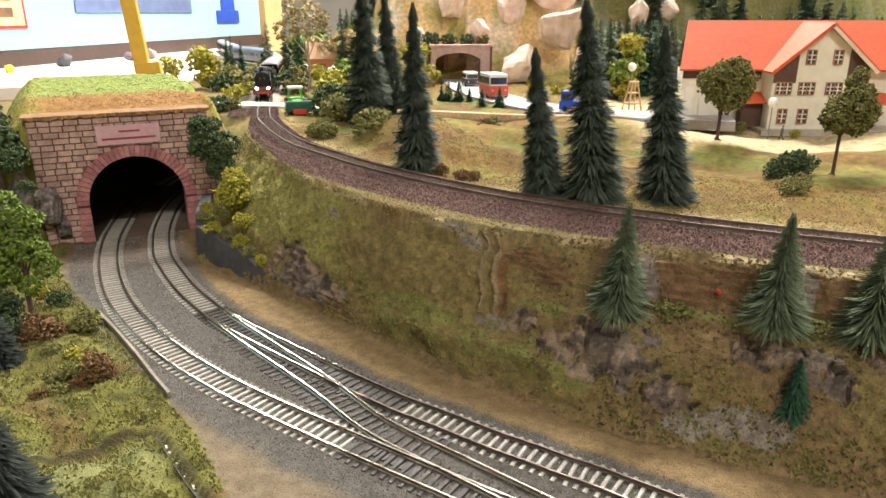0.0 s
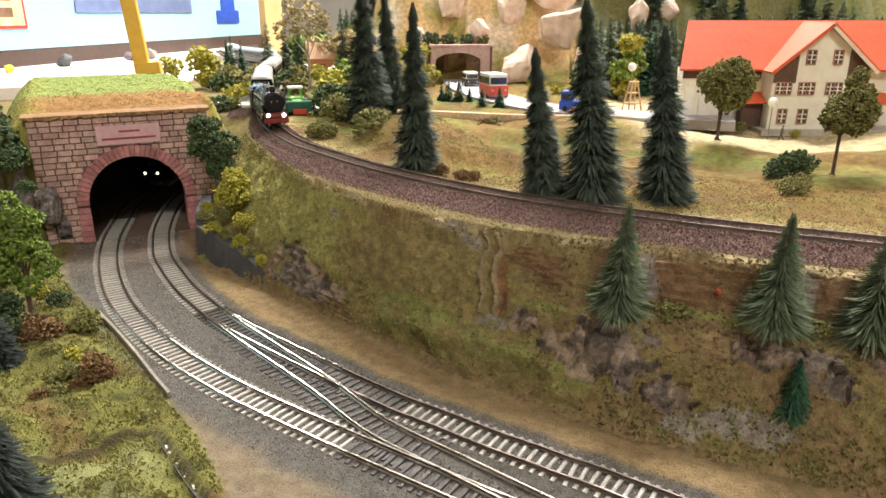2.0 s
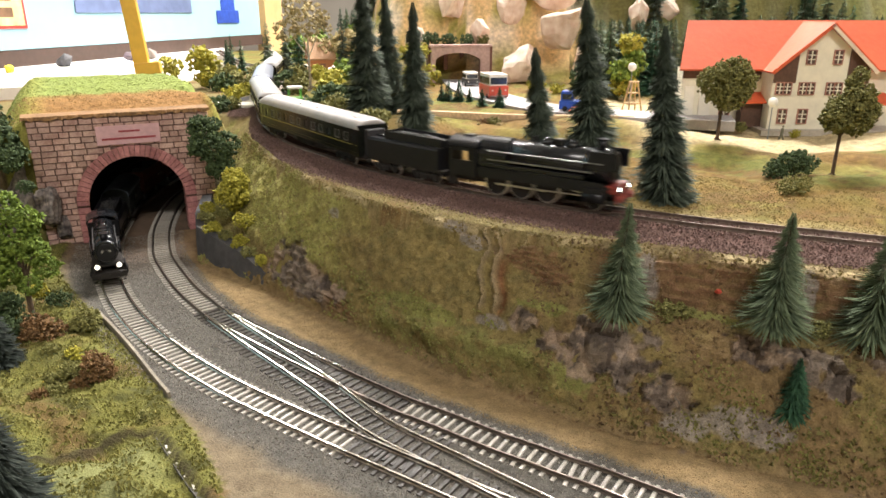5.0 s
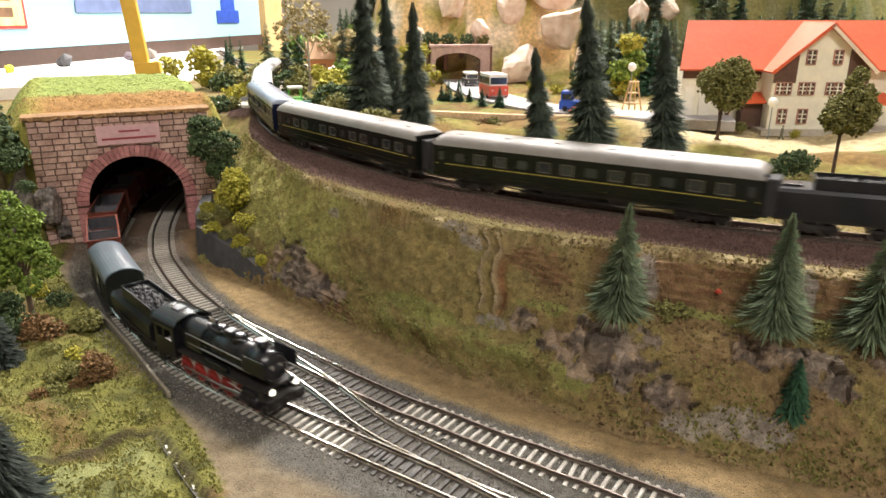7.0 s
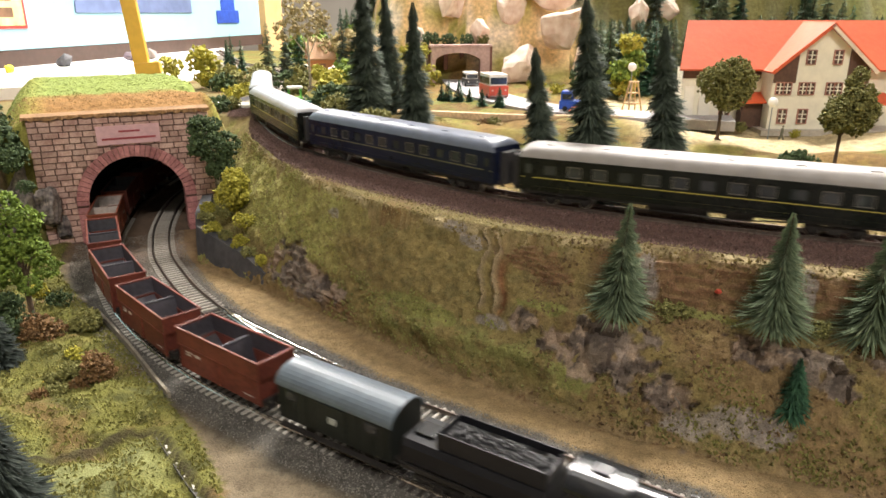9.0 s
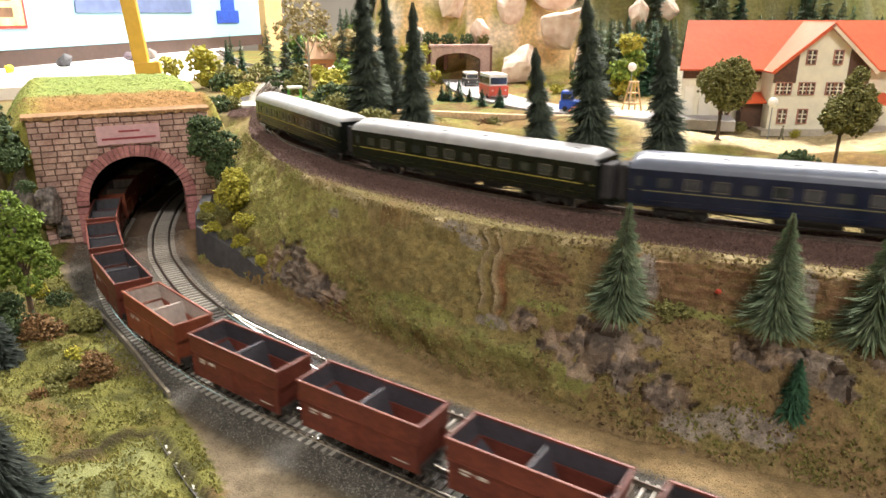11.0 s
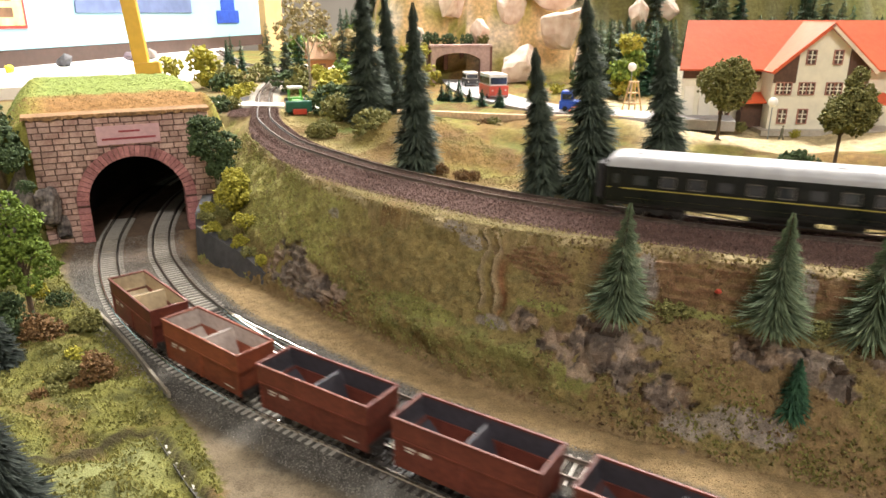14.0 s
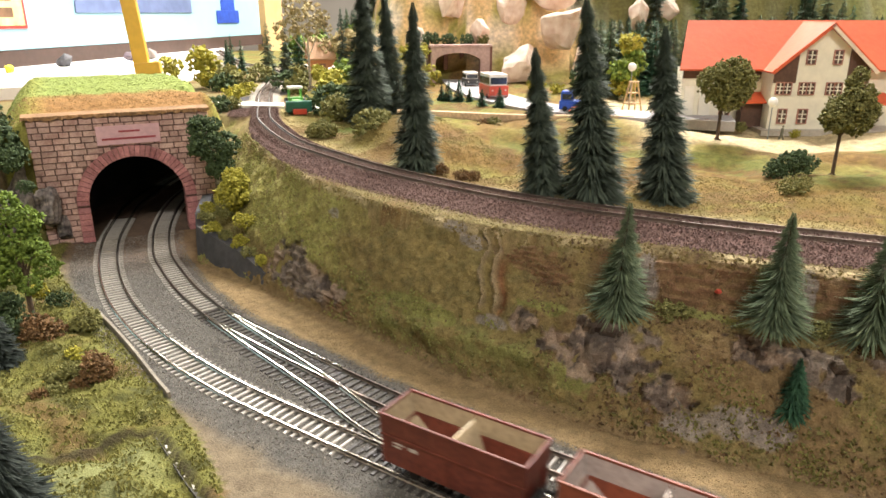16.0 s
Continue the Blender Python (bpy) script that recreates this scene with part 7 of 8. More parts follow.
def road_tunnel():
    t = thing("road_tunnel_portal", "pink stone road tunnel portal with wide low arch", "tunnel portal")
    t.matrix_basis = pose(-0.022, 1.345, 0.118, 0, 0, 6)
    pink = mat("pale_pink_stone", (0.52, 0.36, 0.32), 0.85, 0, 0.25, 200, bump=0.4)
    W, H, ox0, ox1 = 0.112, 0.068, 0.008, 0.094
    N = 14
    inner = [(ox0, 0.0)] + [((ox0 + ox1) / 2 - (ox1 - ox0) / 2 * math.cos(math.pi * i / N), 0.040 + 0.016 * math.sin(math.pi * i / N)) for i in range(N + 1)] + [(ox1, 0.0)]
    outer = [(0, 0.0)] + [(W * i / N, H - 0.004 * abs(i / N - 0.5)) for i in range(N + 1)] + [(W, 0.0)]
    bm = bmesh.new()
    layers = []
    for y in (0.0, 0.02):
        layers.append(([bm.verts.new((a, y, b)) for a, b in inner], [bm.verts.new((a, y, b)) for a, b in outer]))
    for vi, vo in layers:
        for i in range(len(inner) - 1):
            bm.faces.new((vi[i], vi[i + 1], vo[i + 1], vo[i]))
    for k in (0, 1):
        for i in range(len(inner) - 1):
            bm.faces.new((layers[0][k][i], layers[0][k][i + 1], layers[1][k][i + 1], layers[1][k][i]))
    bmesh.ops.recalc_face_normals(bm, faces=bm.faces)
    part("wall", bm, pink, t)
    bm = bmesh.new()
    box(bm, -0.003, W + 0.003, -0.003, 0.018, H - 0.001, H + 0.003, bevel=0.0006)
    part("coping", bm, pink, t)
    bm = bmesh.new()
    box(bm, -0.004, W + 0.02, 0.10, 0.105, -0.005, H)
    for x in (-0.004, W + 0.004):
        box(bm, x, x + 0.004, 0.02, 0.10, -0.005, H)
    box(bm, -0.004, W + 0.008, 0.02, 0.10, H - 0.004, H)
    part("bore", bm, mat("red_brown_bore", (0.22, 0.10, 0.075), 0.85, 0, 0.25, 100), t)
    bm = bmesh.new()
    for x in (0.030, 0.062):
        box(bm, x, x + 0.008, 0.06, 0.068, -0.003, 0.055)
    part("pillar", bm, mat("brown_pillar", (0.28, 0.14, 0.10), 0.8), t)


road_tunnel()
for i in range(16):
    x = -0.03 + i * 0.0115
    y = 0.905 - 0.15 * max(0, x) * 1.0 - 0.012 * math.sin(i * 2.3) - 0.03
    bush("dry brown scrub on the road bank" if i % 3 else "brown rocky lump on the road bank", x, y, 0.008 + 0.004 * abs(math.sin(i * 1.7)), foam_rust if i % 3 == 1 else (foam_tan if i % 3 == 0 else foam_olive), 720 + i, n=200, z=0.106 + 0.004 * math.sin(i), size=0.0013)


def road_vehicle(name, label, x, y, z, rz, L, W, H, paint, top_paint, cab=None, category="car"):
    t = thing(name, label, category)
    t.matrix_basis = pose(x, y, z, 0, 0, rz)
    glass = mat("vehicle_glass", (0.04, 0.05, 0.06), 0.08)
    bm = bmesh.new()
    box(bm, -L / 2, L / 2, -W / 2, W / 2, 0.0022, H * 0.52, bevel=0.0012)
    part("body", bm, paint, t)
    a, b = cab or (-0.46, 0.40)
    bm = bmesh.new()
    box(bm, a * L, b * L, -W / 2 + 0.0012, W / 2 - 0.0012, H * 0.50, H, bevel=0.0018)
    part("cabin", bm, top_paint, t)
    bm = bmesh.new()
    box(bm, a * L - 0.0002, b * L + 0.0002, -W / 2 + 0.0024, W / 2 - 0.0024, H * 0.58, H * 0.86, bevel=0.0004)
    box(bm, a * L + 0.002, b * L - 0.002, -W / 2 + 0.001, W / 2 - 0.001, H * 0.58, H * 0.86)
    part("windows", bm, glass, t)
    for sx in (-0.3, 0.3):
        for sy in (-1, 1):
            bm = bmesh.new()
            rod(bm, (sx * L, sy * (W / 2 - 0.0016), 0.0034), (sx * L, sy * (W / 2 + 0.0002), 0.0034), 0.0034, seg=14)
            part("wheel", bm, mat("tyre_rubber", (0.02, 0.02, 0.02), 0.8), t)
    for sy in (-1, 1):
        bm = bmesh.new()
        rod(bm, (L / 2 - 0.0008, sy * W * 0.33, H * 0.34), (L / 2 + 0.0003, sy * W * 0.33, H * 0.34), 0.0011, seg=10)
        part("headlight", bm, mat("clear_lamp", (0.7, 0.68, 0.6), 0.2), t)
    bm = bmesh.new()
    box(bm, L / 2 - 0.0003, L / 2 + 0.0006, -W / 2 + 0.001, W / 2 - 0.001, 0.0030, 0.0046, bevel=0.0002)
    part("bumper", bm, mat("grey_bumper", (0.3, 0.3, 0.3), 0.3, 0.6), t)
    return t


red_p, white_p, blue_p, black_p = mat("red_vehicle_paint", (0.60, 0.07, 0.04), 0.35), mat("white_vehicle_paint", (0.80, 0.76, 0.72), 0.4, vary=0.08), mat("blue_vehicle_paint", (0.02, 0.09, 0.50), 0.35), mat("black_vehicle_paint", (0.03, 0.03, 0.035), 0.3)
road_vehicle("minibus", "white-topped red minibus parked on the road", 0.078, 1.085, 0.1225, -75, 0.052, 0.031, 0.036, red_p, white_p, (-0.48, 0.46), "bus")
road_vehicle("car", "small black car with white roof leaving the road tunnel", 0.049, 1.26, 0.1225, -80, 0.040, 0.024, 0.024, black_p, white_p)
road_vehicle("lorry", "bright blue tipper lorry beside the road", 0.176, 0.925, 0.1225, 160, 0.040, 0.022, 0.026, blue_p, blue_p, (0.05, 0.46), "lorry")
road_vehicle("trailer", "small red cart behind the lorry", 0.172, 0.895, 0.1225, 20, 0.018, 0.012, 0.009, red_p, red_p, (-0.3, 0.3), "trailer")


def tractor():
    t = thing("tractor", "green tractor with white cab roof beside the upper track", "tractor")
    t.matrix_basis = pose(-0.223, 1.057, ground_z(-0.223, 1.057), 0, 0, -70)
    green, lime = mat("dark_green_machine", (0.02, 0.12, 0.08), 0.4), mat("lime_machine", (0.16, 0.50, 0.10), 0.4)
    bm = bmesh.new()
    box(bm, -0.012, 0.020, -0.007, 0.007, 0.008, 0.020, bevel=0.001)
    part("bonnet", bm, lime, t)
    bm = bmesh.new()
    box(bm, -0.015, 0.002, -0.011, 0.011, 0.016, 0.022, bevel=0.001)
    for a in (-0.014, 0.000):
        for b in (-0.009, 0.009):
            rod(bm, (a, b, 0.02), (a, b, 0.036), 0.0008, seg=6)
    part("cab", bm, lime, t)
    bm = bmesh.new()
    box(bm, -0.017, 0.003, -0.011, 0.011, 0.035, 0.038, bevel=0.0008)
    part("roof", bm, white_p, t)
    for x, r in ((-0.010, 0.0105), (0.014, 0.0075)):
        for sy in (-1, 1):
            bm = bmesh.new()
            rod(bm, (x, sy * 0.010, r), (x, sy * 0.015, r), r, seg=18)
            w = part("wheel", bm, mat("tyre_rubber", (0.02, 0.02, 0.02), 0.8), t)
            bm = bmesh.new()
            rod(bm, (x, sy * 0.0149, r), (x, sy * 0.0153, r), r * 0.5, seg=12)
            part("rim", bm, red_p, w)
    bm = bmesh.new()
    box(bm, 0.022, 0.032, -0.019, 0.019, 0.004, 0.020, bevel=0.002)
    part("front_implement", bm, green, t, "dark green implement box")
    bm = bmesh.new()
    box(bm, 0.030, 0.036, -0.010, 0.010, 0.001, 0.009, bevel=0.001)
    part("rotor", bm, red_p, t)


tractor()


def street_lamp(x, y, h):
    t = thing("street_lamp", "slim street lamp with white globe", "street lamp", "street lamps")
    t.matrix_basis = pose(x, y, ground_z(x, y))
    bm = bmesh.new()
    rod(bm, (0, 0, -0.002), (0, 0, h - 0.005), 0.0009, 0.0006, seg=8)
    part("post", bm, mat("grey_post", (0.25, 0.27, 0.26), 0.5), t)
    bm = bmesh.new()
    bmesh.ops.create_uvsphere(bm, u_segments=14, v_segments=10, radius=0.0058, matrix=Matrix.Translation((0, 0, h)))
    part("globe", bm, mat("white_globe", (0.9, 0.88, 0.82), 0.3, vary=0.05), t, smooth=True)


street_lamp(0.262, 0.98, 0.062)
street_lamp(0.386, 0.815, 0.044)


def frame_hut(x, y, z):
    """A bare wooden stand beside the yard."""
    t = thing("wooden_stand", "small bare wooden trestle stand beside the road", "stand")
    t.matrix_basis = pose(x, y, z, 0, 0, 20)
    wood = mat("pale_wood", (0.55, 0.38, 0.20), 0.7, 0, 0.2, 300)
    for a, b in ((-1, -1), (1, -1), (-1, 1), (1, 1)):
        bm = bmesh.new()
        rod(bm, (a * 0.011, b * 0.008, 0), (a * 0.004, b * 0.003, 0.042), 0.0011, seg=6)
        part("leg", bm, wood, t)
    for z0, r in ((0.012, 0.010), (0.026, 0.007), (0.041, 0.006)):
        bm = bmesh.new()
        box(bm, -r, r, -r * 0.7, r * 0.7, z0, z0 + 0.0016)
        part("shelf", bm, wood, t)


frame_hut(0.262, 0.965, ground_z(0.262, 0.965))
rock("grey boulder on the meadow", 0.247, 0.902, 0.114, 0.010, 0.008, 0.009, grey_rock, 301)


def figurine(x, y):
    """A peg figure of the layout, plain."""
    bm = bmesh.new()
    for a in (-0.0028, 0.0028):
        rod(bm, (a * 1.2, 0, 0), (0, 0, 0.0085), 0.0009, 0.0013, seg=8)
    rod(bm, (0, 0, 0.008), (0.0005, 0, 0.0150), 0.0019, 0.0016, seg=10)
    bmesh.ops.create_uvsphere(bm, u_segments=10, v_segments=8, radius=0.0014, matrix=Matrix.Translation((0.0006, 0, 0.0170)))
    o = solid("figurine", bm, mat("drab_figure_paint", (0.20, 0.19, 0.13), 0.7), "tiny drab painted model figurine on the yard", "figurine")
    o.matrix_basis = pose(x, y, ground_z(x, y) + 0.0004)


figurine(0.402, 0.815)

# ---------------------------------------------------------------- the mountain and the woods behind
for i, (x, y, z, a, b, c) in enumerate(((0.215, 1.36, 0.218, 0.045, 0.035, 0.046), (0.155, 1.34, 0.148, 0.050, 0.03, 0.036), (0.070, 1.40, 0.212, 0.022, 0.018, 0.036), (0.125, 1.45, 0.25, 0.055, 0.03, 0.05), (0.20, 1.42, 0.29, 0.06, 0.03, 0.05), (0.28, 1.42, 0.16, 0.03, 0.02, 0.05), (-0.055, 1.42, 0.195, 0.022, 0.018, 0.03), (0.02, 1.47, 0.27, 0.05, 0.03, 0.06),
                                          (-0.25, 1.62, 0.118, 0.035, 0.02, 0.016), (-0.20, 1.56, 0.115, 0.02, 0.02, 0.02), (-0.33, 1.7, 0.12, 0.02, 0.015, 0.014), (-0.14, 1.5, 0.125, 0.02, 0.02, 0.02), (0.42, 1.58, 0.24, 0.03, 0.02, 0.04), (0.50, 1.62, 0.25, 0.03, 0.02, 0.03))):
    rock("large pale pinkish boulder on the mountainside", x, y, z, a, b, c, pale_rock, 320 + i, i * 40, "boulders of the mountain", 3)
rngw = random.Random(77)
base_fir = [plant_fir("green model fir on the wooded hillside", 0.36, 1.40, 0.13, 0.055, 900, [needle_green, needle_deep, needle_dark][k], 400 + k, droop=0.4, slim=0.13, group="firs of the hillside wood", pow_=0.75) for k in range(3)]
for i in range(150):
    x, y = rngw.uniform(0.25, 1.2), rngw.uniform(1.20, 1.75)
    if y < 1.22 + 0.25 * max(0, 0.5 - x):
        continue
    f = copy_thing(base_fir[rngw.choice((0, 0, 1, 1, 2))], pose(x, y, ground_z(x, y) - 0.004, rngw.uniform(-3, 3), rngw.uniform(-3, 3), rngw.uniform(0, 360)))
for i in range(34):
    x, y = rngw.uniform(0.27, 0.52), rngw.uniform(1.16, 1.45)
    copy_thing(base_fir[rngw.choice((0, 0, 1))], pose(x, y, ground_z(x, y) - 0.004, rngw.uniform(-3, 3), rngw.uniform(-3, 3), rngw.uniform(0, 360)))
for i in range(20):
    x, y = rngw.uniform(-0.40, -0.02), rngw.uniform(1.5, 2.3)
    copy_thing(base_fir[rngw.choice((0, 1, 2))], pose(x, y, ground_z(x, y) - 0.004, 0, 0, rngw.uniform(0, 360)))
for i, (x, y) in enumerate(((-0.523, 1.76), (-0.500, 1.765), (-0.545, 1.80), (-0.565, 1.86))):
    plant_fir("dark green little fir before the pale table", x, y, 0.085 if i else 0.098, 0.034, 900, needle_deep, 430 + i, z=0.098, droop=0.4, slim=0.12, group="firs before the table")
for i, (x, y, h) in enumerate(((0.02, 1.10, 0.032), (0.036, 1.09, 0.034), (0.052, 1.085, 0.022), (0.068, 1.03, 0.026), (0.092, 1.02, 0.030), (0.010, 1.11, 0.026))):
    plant_fir("very small dark fir beside the road", x - 0.012, y - 0.03, h, h * 0.75, 500, needle_deep, 440 + i, z=0.117, droop=0.3, slim=0.14, group="small firs beside the road")
for i, (x, y, r, m_, z) in enumerate(((-0.560, 1.43, 0.036, foam_yellow, 0.118), (-0.482, 1.42, 0.040, foam_yellow, 0.135), (-0.470, 1.40, 0.028, foam_yellow, 0.110), (-0.450, 1.47, 0.034, foam_olive, 0.100), (-0.40, 1.40, 0.030, foam_olive, 0.098), (-0.43, 1.36, 0.030, foam_dark, 0.098), (-0.37, 1.30, 0.022, foam_yellow, 0.098), (-0.40, 1.55, 0.03, foam_olive, 0.1),
                                      (-0.36, 1.20, 0.024, foam_yellow, 0.100), (-0.335, 1.10, 0.020, foam_olive, 0.100), (-0.345, 1.06, 0.022, foam_dark, 0.100), (-0.46, 1.55, 0.03, foam_yellow, 0.1), (-0.51, 1.6, 0.03, foam_olive, 0.1),
                                      (-0.30, 1.34, 0.030, foam_dark, 0.105), (-0.27, 1.30, 0.028, foam_olive, 0.105), (-0.24, 1.42, 0.034, foam_yellow, 0.106), (-0.31, 1.50, 0.028, foam_olive, 0.106), (-0.20, 1.25, 0.034, foam_yellow, 0.106), (-0.17, 1.30, 0.044, foam_green, 0.108), (-0.12, 1.22, 0.040, foam_yellow, 0.108), (-0.04, 1.30, 0.034, foam_yellow, 0.115), (-0.055, 1.33, 0.030, foam_yellow, 0.160),
                                      (-0.02, 1.39, 0.020, foam_dark, 0.186), (0.01, 1.385, 0.018, foam_dark, 0.186), (0.045, 1.385, 0.018, foam_dark, 0.186), (0.075, 1.39, 0.016, foam_olive, 0.186),
                                      (-0.32, 1.85, 0.06, foam_green, 0.12), (-0.24, 1.9, 0.07, foam_green, 0.13), (-0.40, 2.0, 0.06, foam_green, 0.12), (-0.16, 1.8, 0.07, foam_olive, 0.14), (-0.30, 1.75, 0.04, foam_tan, 0.14), (-0.23, 1.72, 0.05, foam_tan, 0.15), (-0.10, 1.65, 0.05, foam_green, 0.14),
                                      (0.30, 1.16, 0.030, foam_yellow, 0.118), (0.315, 1.17, 0.030, foam_green, 0.150), (0.31, 1.18, 0.028, foam_yellow, 0.18), (0.295, 1.15, 0.03, foam_green, 0.14), (0.24, 1.22, 0.03, foam_dark, 0.12), (0.27, 1.25, 0.03, foam_dark, 0.13), (0.16, 1.20, 0.02, foam_yellow, 0.118), (0.19, 1.15, 0.016, foam_yellow, 0.116), (0.41, 0.80, 0.008, foam_yellow, 0.108), (0.365, 0.845, 0.010, foam_olive, 0.108))):
    bush({foam_yellow: "yellow-green foam bush", foam_olive: "olive green foam bush", foam_dark: "dark green foam bush", foam_green: "fresh green foam bush", foam_tan: "dry tan twiggy bush"}[m_] + " behind the railway", x, y, r, m_, 500 + i, n=170, z=z, flat=1.0, size=r * 0.13)
plant_tree("birch_tree", "bare pale birch with tan twigs", -0.268, 1.42, 0.16, [(0, 0, 0.13, 0.035), (-0.02, 0, 0.15, 0.03), (0.03, 0, 0.12, 0.025), (-0.04, 0, 0.11, 0.025)], 260, 0.0045, foam_tan, 600, z=0.105, trunk_r=0.0028, bark_m=bark_pale)


def hut(x, y, z, rz, w, d, h, wall_m, roof_m, label):
    t = thing("cottage", label, "house")
    t.matrix_basis = pose(x, y, z, 0, 0, rz)
    bm = bmesh.new()
    extrude_profile(bm, [(-d / 2, 0), (d / 2, 0), (d / 2, h * 0.55), (0, h * 0.95), (-d / 2, h * 0.55)], -w / 2, w / 2)
    part("wall", bm, wall_m, t)
    for sg in (-1, 1):
        bm = bmesh.new()
        q = [(0, h), (sg * d * 0.62, h * 0.47), (sg * d * 0.62, h * 0.52), (0, h * 1.06)]
        extrude_profile(bm, q, -w * 0.56, w * 0.56)
        part("roof", bm, roof_m, t)
    bm = bmesh.new()
    box(bm, -w * 0.12, w * 0.12, -d / 2 - 0.001, -d / 2 + 0.001, 0, h * 0.35)
    part("door", bm, mat("brown_pillar", (0.28, 0.14, 0.10), 0.8), t)


hut(-0.300, 1.74, 0.105, 20, 0.06, 0.05, 0.07, mat("orange_wall", (0.62, 0.26, 0.12), 0.8, vary=0.12), mat("tan_roof", (0.5, 0.30, 0.18), 0.8, vary=0.15), "small orange-brown cottage among bushes")
hut(-0.10, 1.95, 0.22, -15, 0.07, 0.06, 0.08, mat("pale_wall", (0.75, 0.62, 0.5), 0.8, vary=0.1), mat("orange_roof", (0.62, 0.22, 0.12), 0.8, vary=0.15), "small cottage with orange roof on the hill")


# ---------------------------------------------------------------- table, display board and hall
def slab_poly(name, pts, z0, z1, m_, label, category, kind=""):
    bm = bmesh.new()
    a = [bm.verts.new((x, y, z0)) for x, y in pts]
    b = [bm.verts.new((x, y, z1)) for x, y in pts]
    bm.faces.new(a[::-1])
    bm.faces.new(b)
    for i in range(len(pts)):
        j = (i + 1) % len(pts)
        bm.faces.new((a[i], a[j], b[j], b[i]))
    bmesh.ops.recalc_face_normals(bm, faces=bm.faces)
    return solid(name, bm, m_, label, category, kind=kind)


slab_poly("display_table", [(-1.9, 1.20), (-0.90, 1.315), (-0.60, 1.585), (-0.60, 1.75), (-0.84, 2.36), (-0.95, 3.4), (-1.9, 3.4)], 0.085, 0.108, mat("white_table_top", (0.82, 0.80, 0.78), 0.5, vary=0.05), "white table top beside the layout", "table")


def display_board():
    t = thing("display_board", "pale blue display board with pictures above a dark brown plinth", "display board")
    a, b = Vector((-1.149, 1.85, 0)), Vector((-0.834, 3.295, 0))
    d = (b - a).normalized()
    t.matrix_basis = Matrix.Translation(a) @ Matrix.Rotation(math.atan2(d.y, d.x), 4, "Z")
    L = (b - a).length
    bm = bmesh.new()
    box(bm, -1.2, L, 0, 0.02, 0.152, 0.95, bevel=0.002)
    part("panel", bm, mat("pale_blue_panel", (0.27, 0.46, 0.53), 0.6, vary=0.04, scale=20), t)
    bm = bmesh.new()
    box(bm, -1.2, L + 0.1, 0.002, 0.03, 0.108, 0.151)
    part("plinth", bm, mat("dark_brown_plinth", (0.07, 0.04, 0.03), 0.6, vary=0.2, scale=60), t)
    bm = bmesh.new()
    box(bm, L + 0.02, L + 0.20, -0.02, 0.03, 0.0, 0.95, bevel=0.003)
    part("post", bm, mat("ochre_post", (0.55, 0.36, 0.16), 0.6, vary=0.15, scale=30), t)
    red, dark, blue, pale = mat("poster_red", (0.5, 0.05, 0.04), 0.5), mat("poster_brown", (0.16, 0.09, 0.05), 0.5, vary=0.4, scale=40), mat("poster_blue", (0.02, 0.07, 0.42), 0.5, vary=0.3, scale=60), mat("poster_cream", (0.75, 0.55, 0.25), 0.5, vary=0.3, scale=40)
    bm = bmesh.new()
    box(bm, -0.30, 0.105, -0.004, -0.001, 0.206, 0.60)
    p = part("poster", bm, red, t, "red-edged picture on the board")
    bm = bmesh.new()
    box(bm, -0.29, 0.095, -0.006, -0.004, 0.214, 0.59)
    part("print", bm, pale, p)
    for z in (0.235, 0.275, 0.315):
        bm = bmesh.new()
        box(bm, -0.20, 0.06, -0.0075, -0.006, z, z + 0.024, bevel=0.0005)
        part("print_block", bm, dark, p)
    bm = bmesh.new()
    box(bm, 0.30, 0.92, -0.004, -0.001, 0.246, 0.5, bevel=0.001)
    part("poster", bm, mat("poster_slate", (0.12, 0.16, 0.30), 0.5, vary=0.3, scale=20), t, "slate blue picture strip on the board")
    bm = bmesh.new()
    box(bm, 1.10, 1.28, -0.004, -0.001, 0.205, 0.255, bevel=0.001)
    box(bm, 1.14, 1.25, -0.004, -0.001, 0.255, 0.31, bevel=0.001)
    part("blue_picture", bm, blue, t, "blue car-shaped picture")


display_board()


def yellow_post():
    t = thing("yellow_post", "leaning yellow wooden post with a foot block behind the tunnel hill", "post")
    t.matrix_basis = pose(-0.515, 1.22, 0.135, 0, -4.5, 10)
    yel = mat("yellow_post_paint", (0.72, 0.42, 0.06), 0.5, vary=0.15, scale=60)
    bm = bmesh.new()
    box(bm, -0.012, 0.012, -0.008, 0.008, 0.0, 0.7, bevel=0.0015)
    part("shaft", bm, yel, t)
    bm = bmesh.new()
    box(bm, -0.012, 0.030, -0.012, 0.010, 0.010, 0.030, bevel=0.002)
    part("foot_block", bm, yel, t)
    bm = bmesh.new()
    rod(bm, (0.002, 0, -0.03), (0.002, 0, 0.012), 0.009, 0.007, seg=10)
    part("peg", bm, mat("pale_yellow_peg", (0.8, 0.66, 0.30), 0.5), t)


yellow_post()
for i, (x, y, r, c) in enumerate(((-1.02, 1.92, 0.020, (0.10, 0.10, 0.11)), (-0.93, 2.12, 0.018, (0.16, 0.12, 0.14)), (-0.90, 2.2, 0.020, (0.3, 0.25, 0.22)), (-1.05, 1.72, 0.012, (0.75, 0.62, 0.05)), (-0.80, 2.32, 0.022, (0.35, 0.33, 0.32)))):
    rock("small round dark pebble on the white table" if c[0] < 0.5 else "small yellow lump on the white table", x, y, 0.108 + r * 0.8, r * 1.3, r, r, mat("table_clutter" + "abcde"[i], c, 0.6), 700 + i, i * 30, sub=2, cat="clutter")

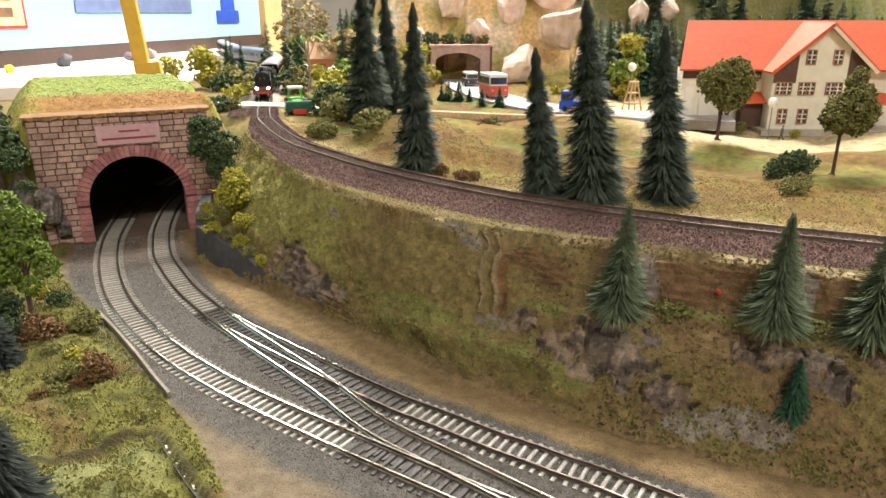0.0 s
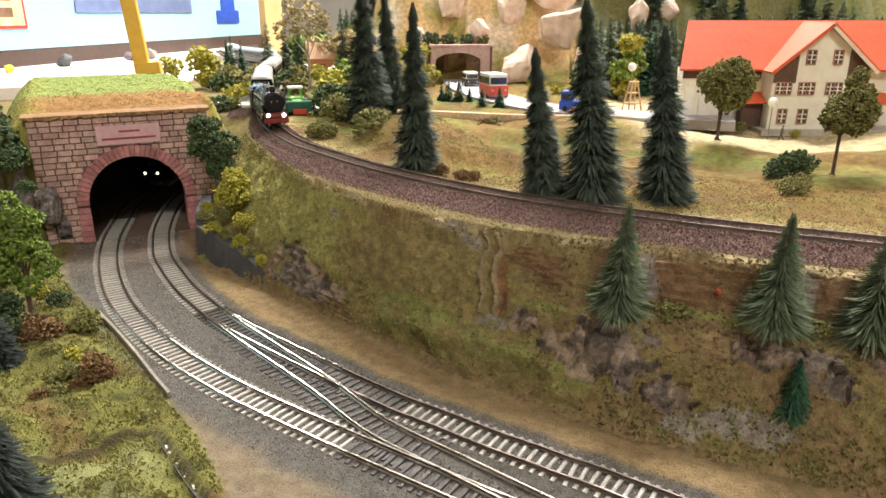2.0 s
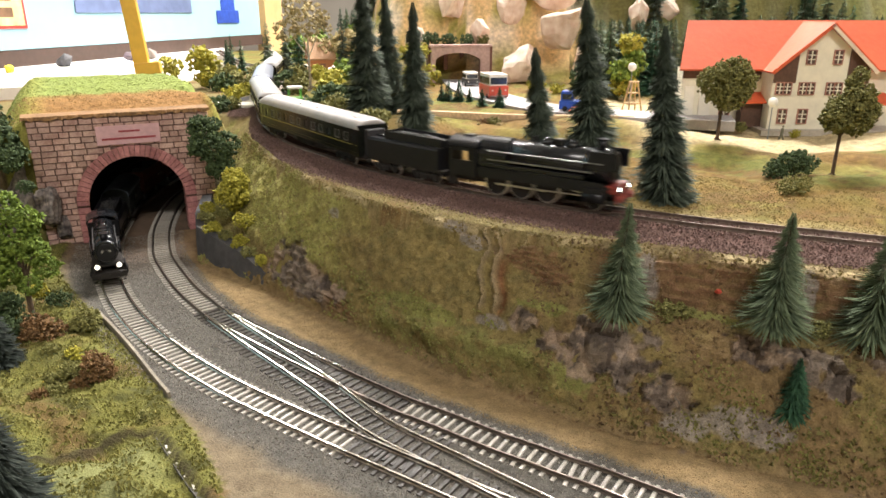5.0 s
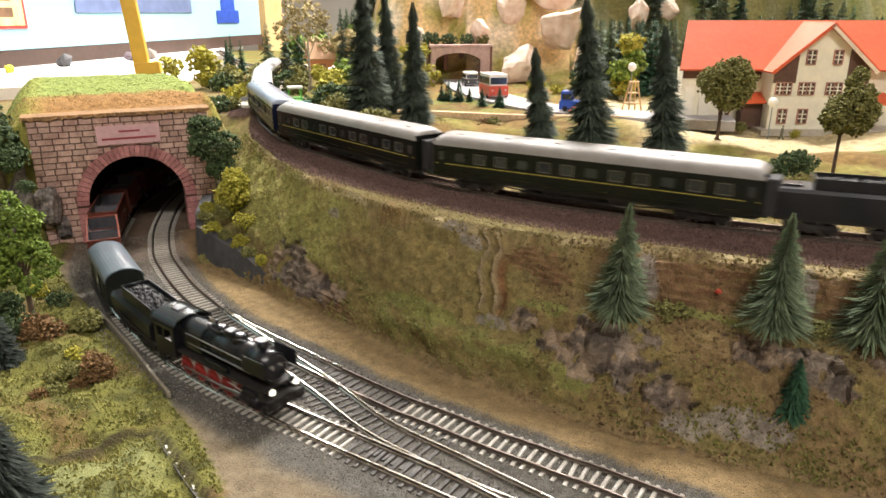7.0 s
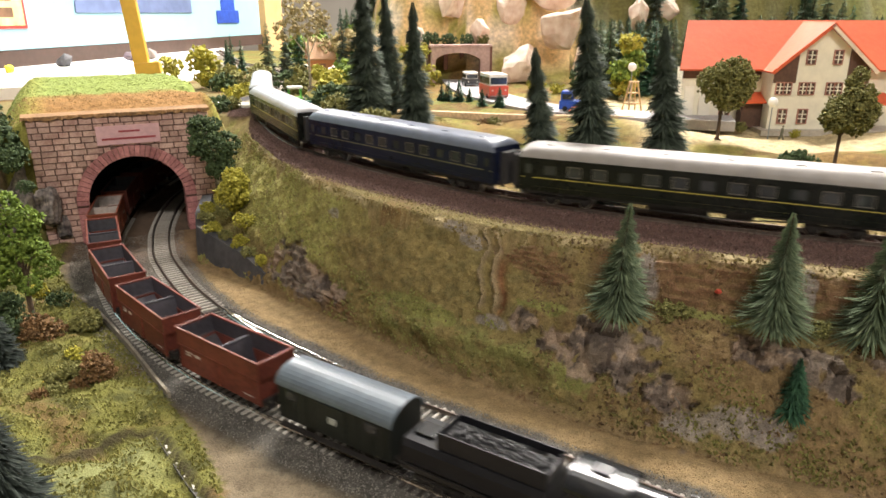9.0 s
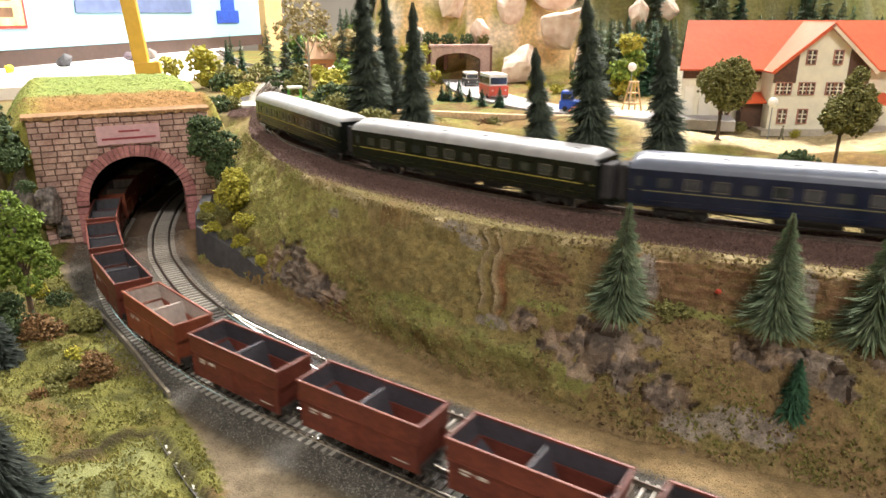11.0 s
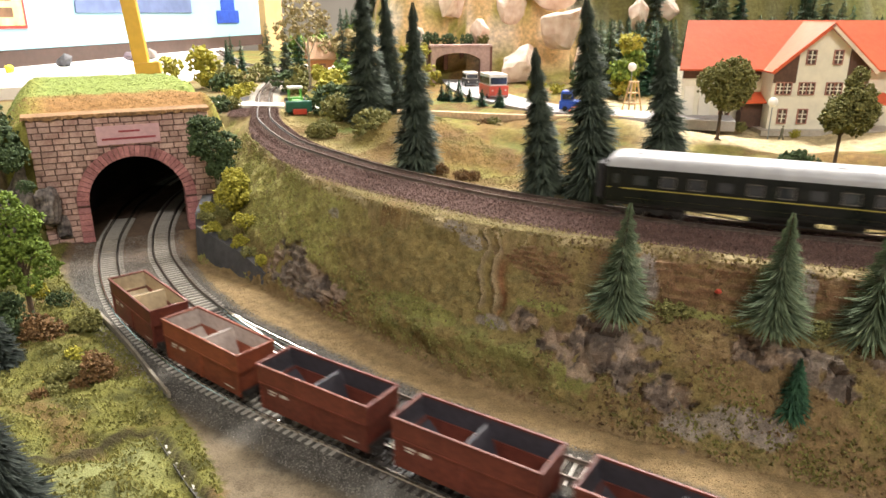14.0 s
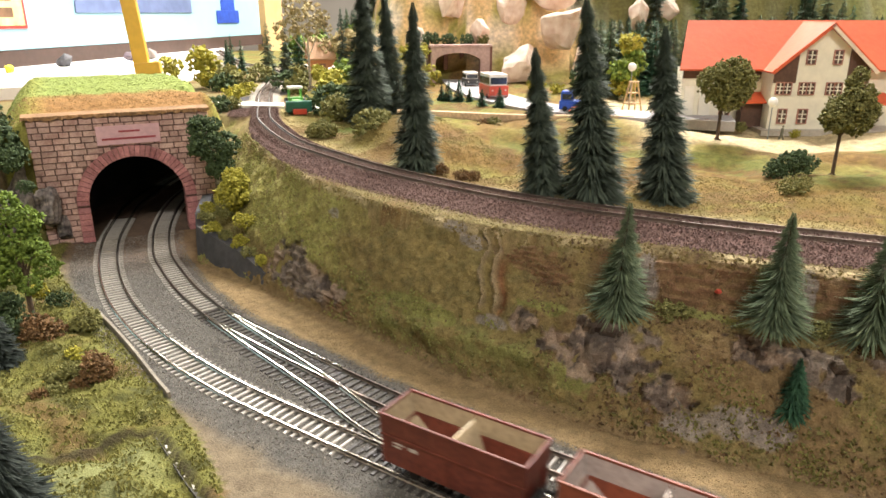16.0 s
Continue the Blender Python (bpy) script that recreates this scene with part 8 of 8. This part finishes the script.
hall_wall = mat("warm_hall_wall", (0.62, 0.57, 0.50), 0.8, vary=0.06, scale=3)
for nm, q in (("wall_north", (-6, 6, 18, 18.2, -1, 3)), ("wall_south", (-6, 6, -4.2, -4, -1, 3)), ("wall_west", (-6.2, -6, -4, 18, -1, 3)), ("wall_east", (6, 6.2, -4, 18, -1, 3))):
    bm = bmesh.new()
    box(bm, *q)
    solid(nm, bm, hall_wall, "plain warm grey hall wall", "wall", kind="structure")
bm = bmesh.new()
box(bm, -6, 6, -4, 18, 3.0, 3.1)
solid("ceiling", bm, mat("white_ceiling", (0.75, 0.73, 0.7), 0.8, vary=0.05, scale=3), "plain white hall ceiling", "ceiling", kind="structure")
bm = bmesh.new()
box(bm, -6, 6, -4, 18, -1.1, -1.0)
solid("floor", bm, mat("grey_hall_floor", (0.25, 0.24, 0.23), 0.6, vary=0.15, scale=5), "grey hall floor below the layout", "floor", kind="structure")
slab_poly("layout_table", [(-1.7, 0.02), (1.9, 0.02), (1.9, 3.2), (-1.7, 3.2)], -0.08, -0.012, mat("plywood_base", (0.42, 0.30, 0.18), 0.7, vary=0.15, scale=30), "plywood base board under the layout", "table", "structure")
for lx, ly, ll, la, lw in LAMPS:
    bm = bmesh.new()
    box(bm, -ll / 2 - 0.05, ll / 2 + 0.05, -0.19, 0.19, 2.92, 3.0, pose(lx, ly, 0, 0, 0, la), bevel=0.01)
    solid("light_fitting", bm, white_p, "long white ceiling light fitting, unseen, one for each strip", "ceiling light", "ceiling lights of the hall")


# ---------------------------------------------------------------- trains on the move
LOW_RUN = [(0.0, -0.415), (1.8, -0.200), (2.1, -0.166), (3.0, -0.048), (4.2, 0.121), (6.6, 0.490), (7.2, 0.577), (9.0, 0.868), (12.5, 1.457), (13.6, 1.635), (14.5, 1.772), (16.0, 2.007)]
UP_RUN = [(0.0, 0.915), (1.5, 1.160), (2.5, 1.335), (3.5, 1.507), (4.2, 1.619), (7.0, 2.099), (8.0, 2.275), (9.0, 2.451), (12.5, 3.058), (14.5, 3.400), (16.0, 3.650)]


def run_fit(rows):
    t, s = np.array(rows).T
    return np.polyfit(t, s, 5)


def place_on(line, z, s, base):
    a, b = line.at(s + base / 2), line.at(s - base / 2)
    c = (a + b) / 2
    return Matrix.Translation((c.x, c.y, z)) @ Matrix.Rotation(math.atan2(a.y - b.y, a.x - b.x), 4, "Z")


def motions():
    for line, z, run, train in ((LOWER, RAIL_LOW, LOW_RUN, LOWER_TRAIN), (UPPER, RAIL_UP, UP_RUN, UPPER_TRAIN)):
        poly = run_fit(run)
        for ob, back, base, wheels in train:
            walk(ob, [(k / 5, place_on(line, z, float(np.polyval(poly, k / 5)) - back, base)) for k in range(81)])
            for wheel, radius in wheels:
                home = wheel.location.copy()
                rows = []
                for k in range(241):
                    t = k / 15
                    turn = (float(np.polyval(poly, t)) - float(np.polyval(poly, 0.0))) / radius
                    rows.append((t, Matrix.Translation(home) @ Matrix.Rotation(turn, 4, "Y")))
                walk(wheel, rows)


motions()
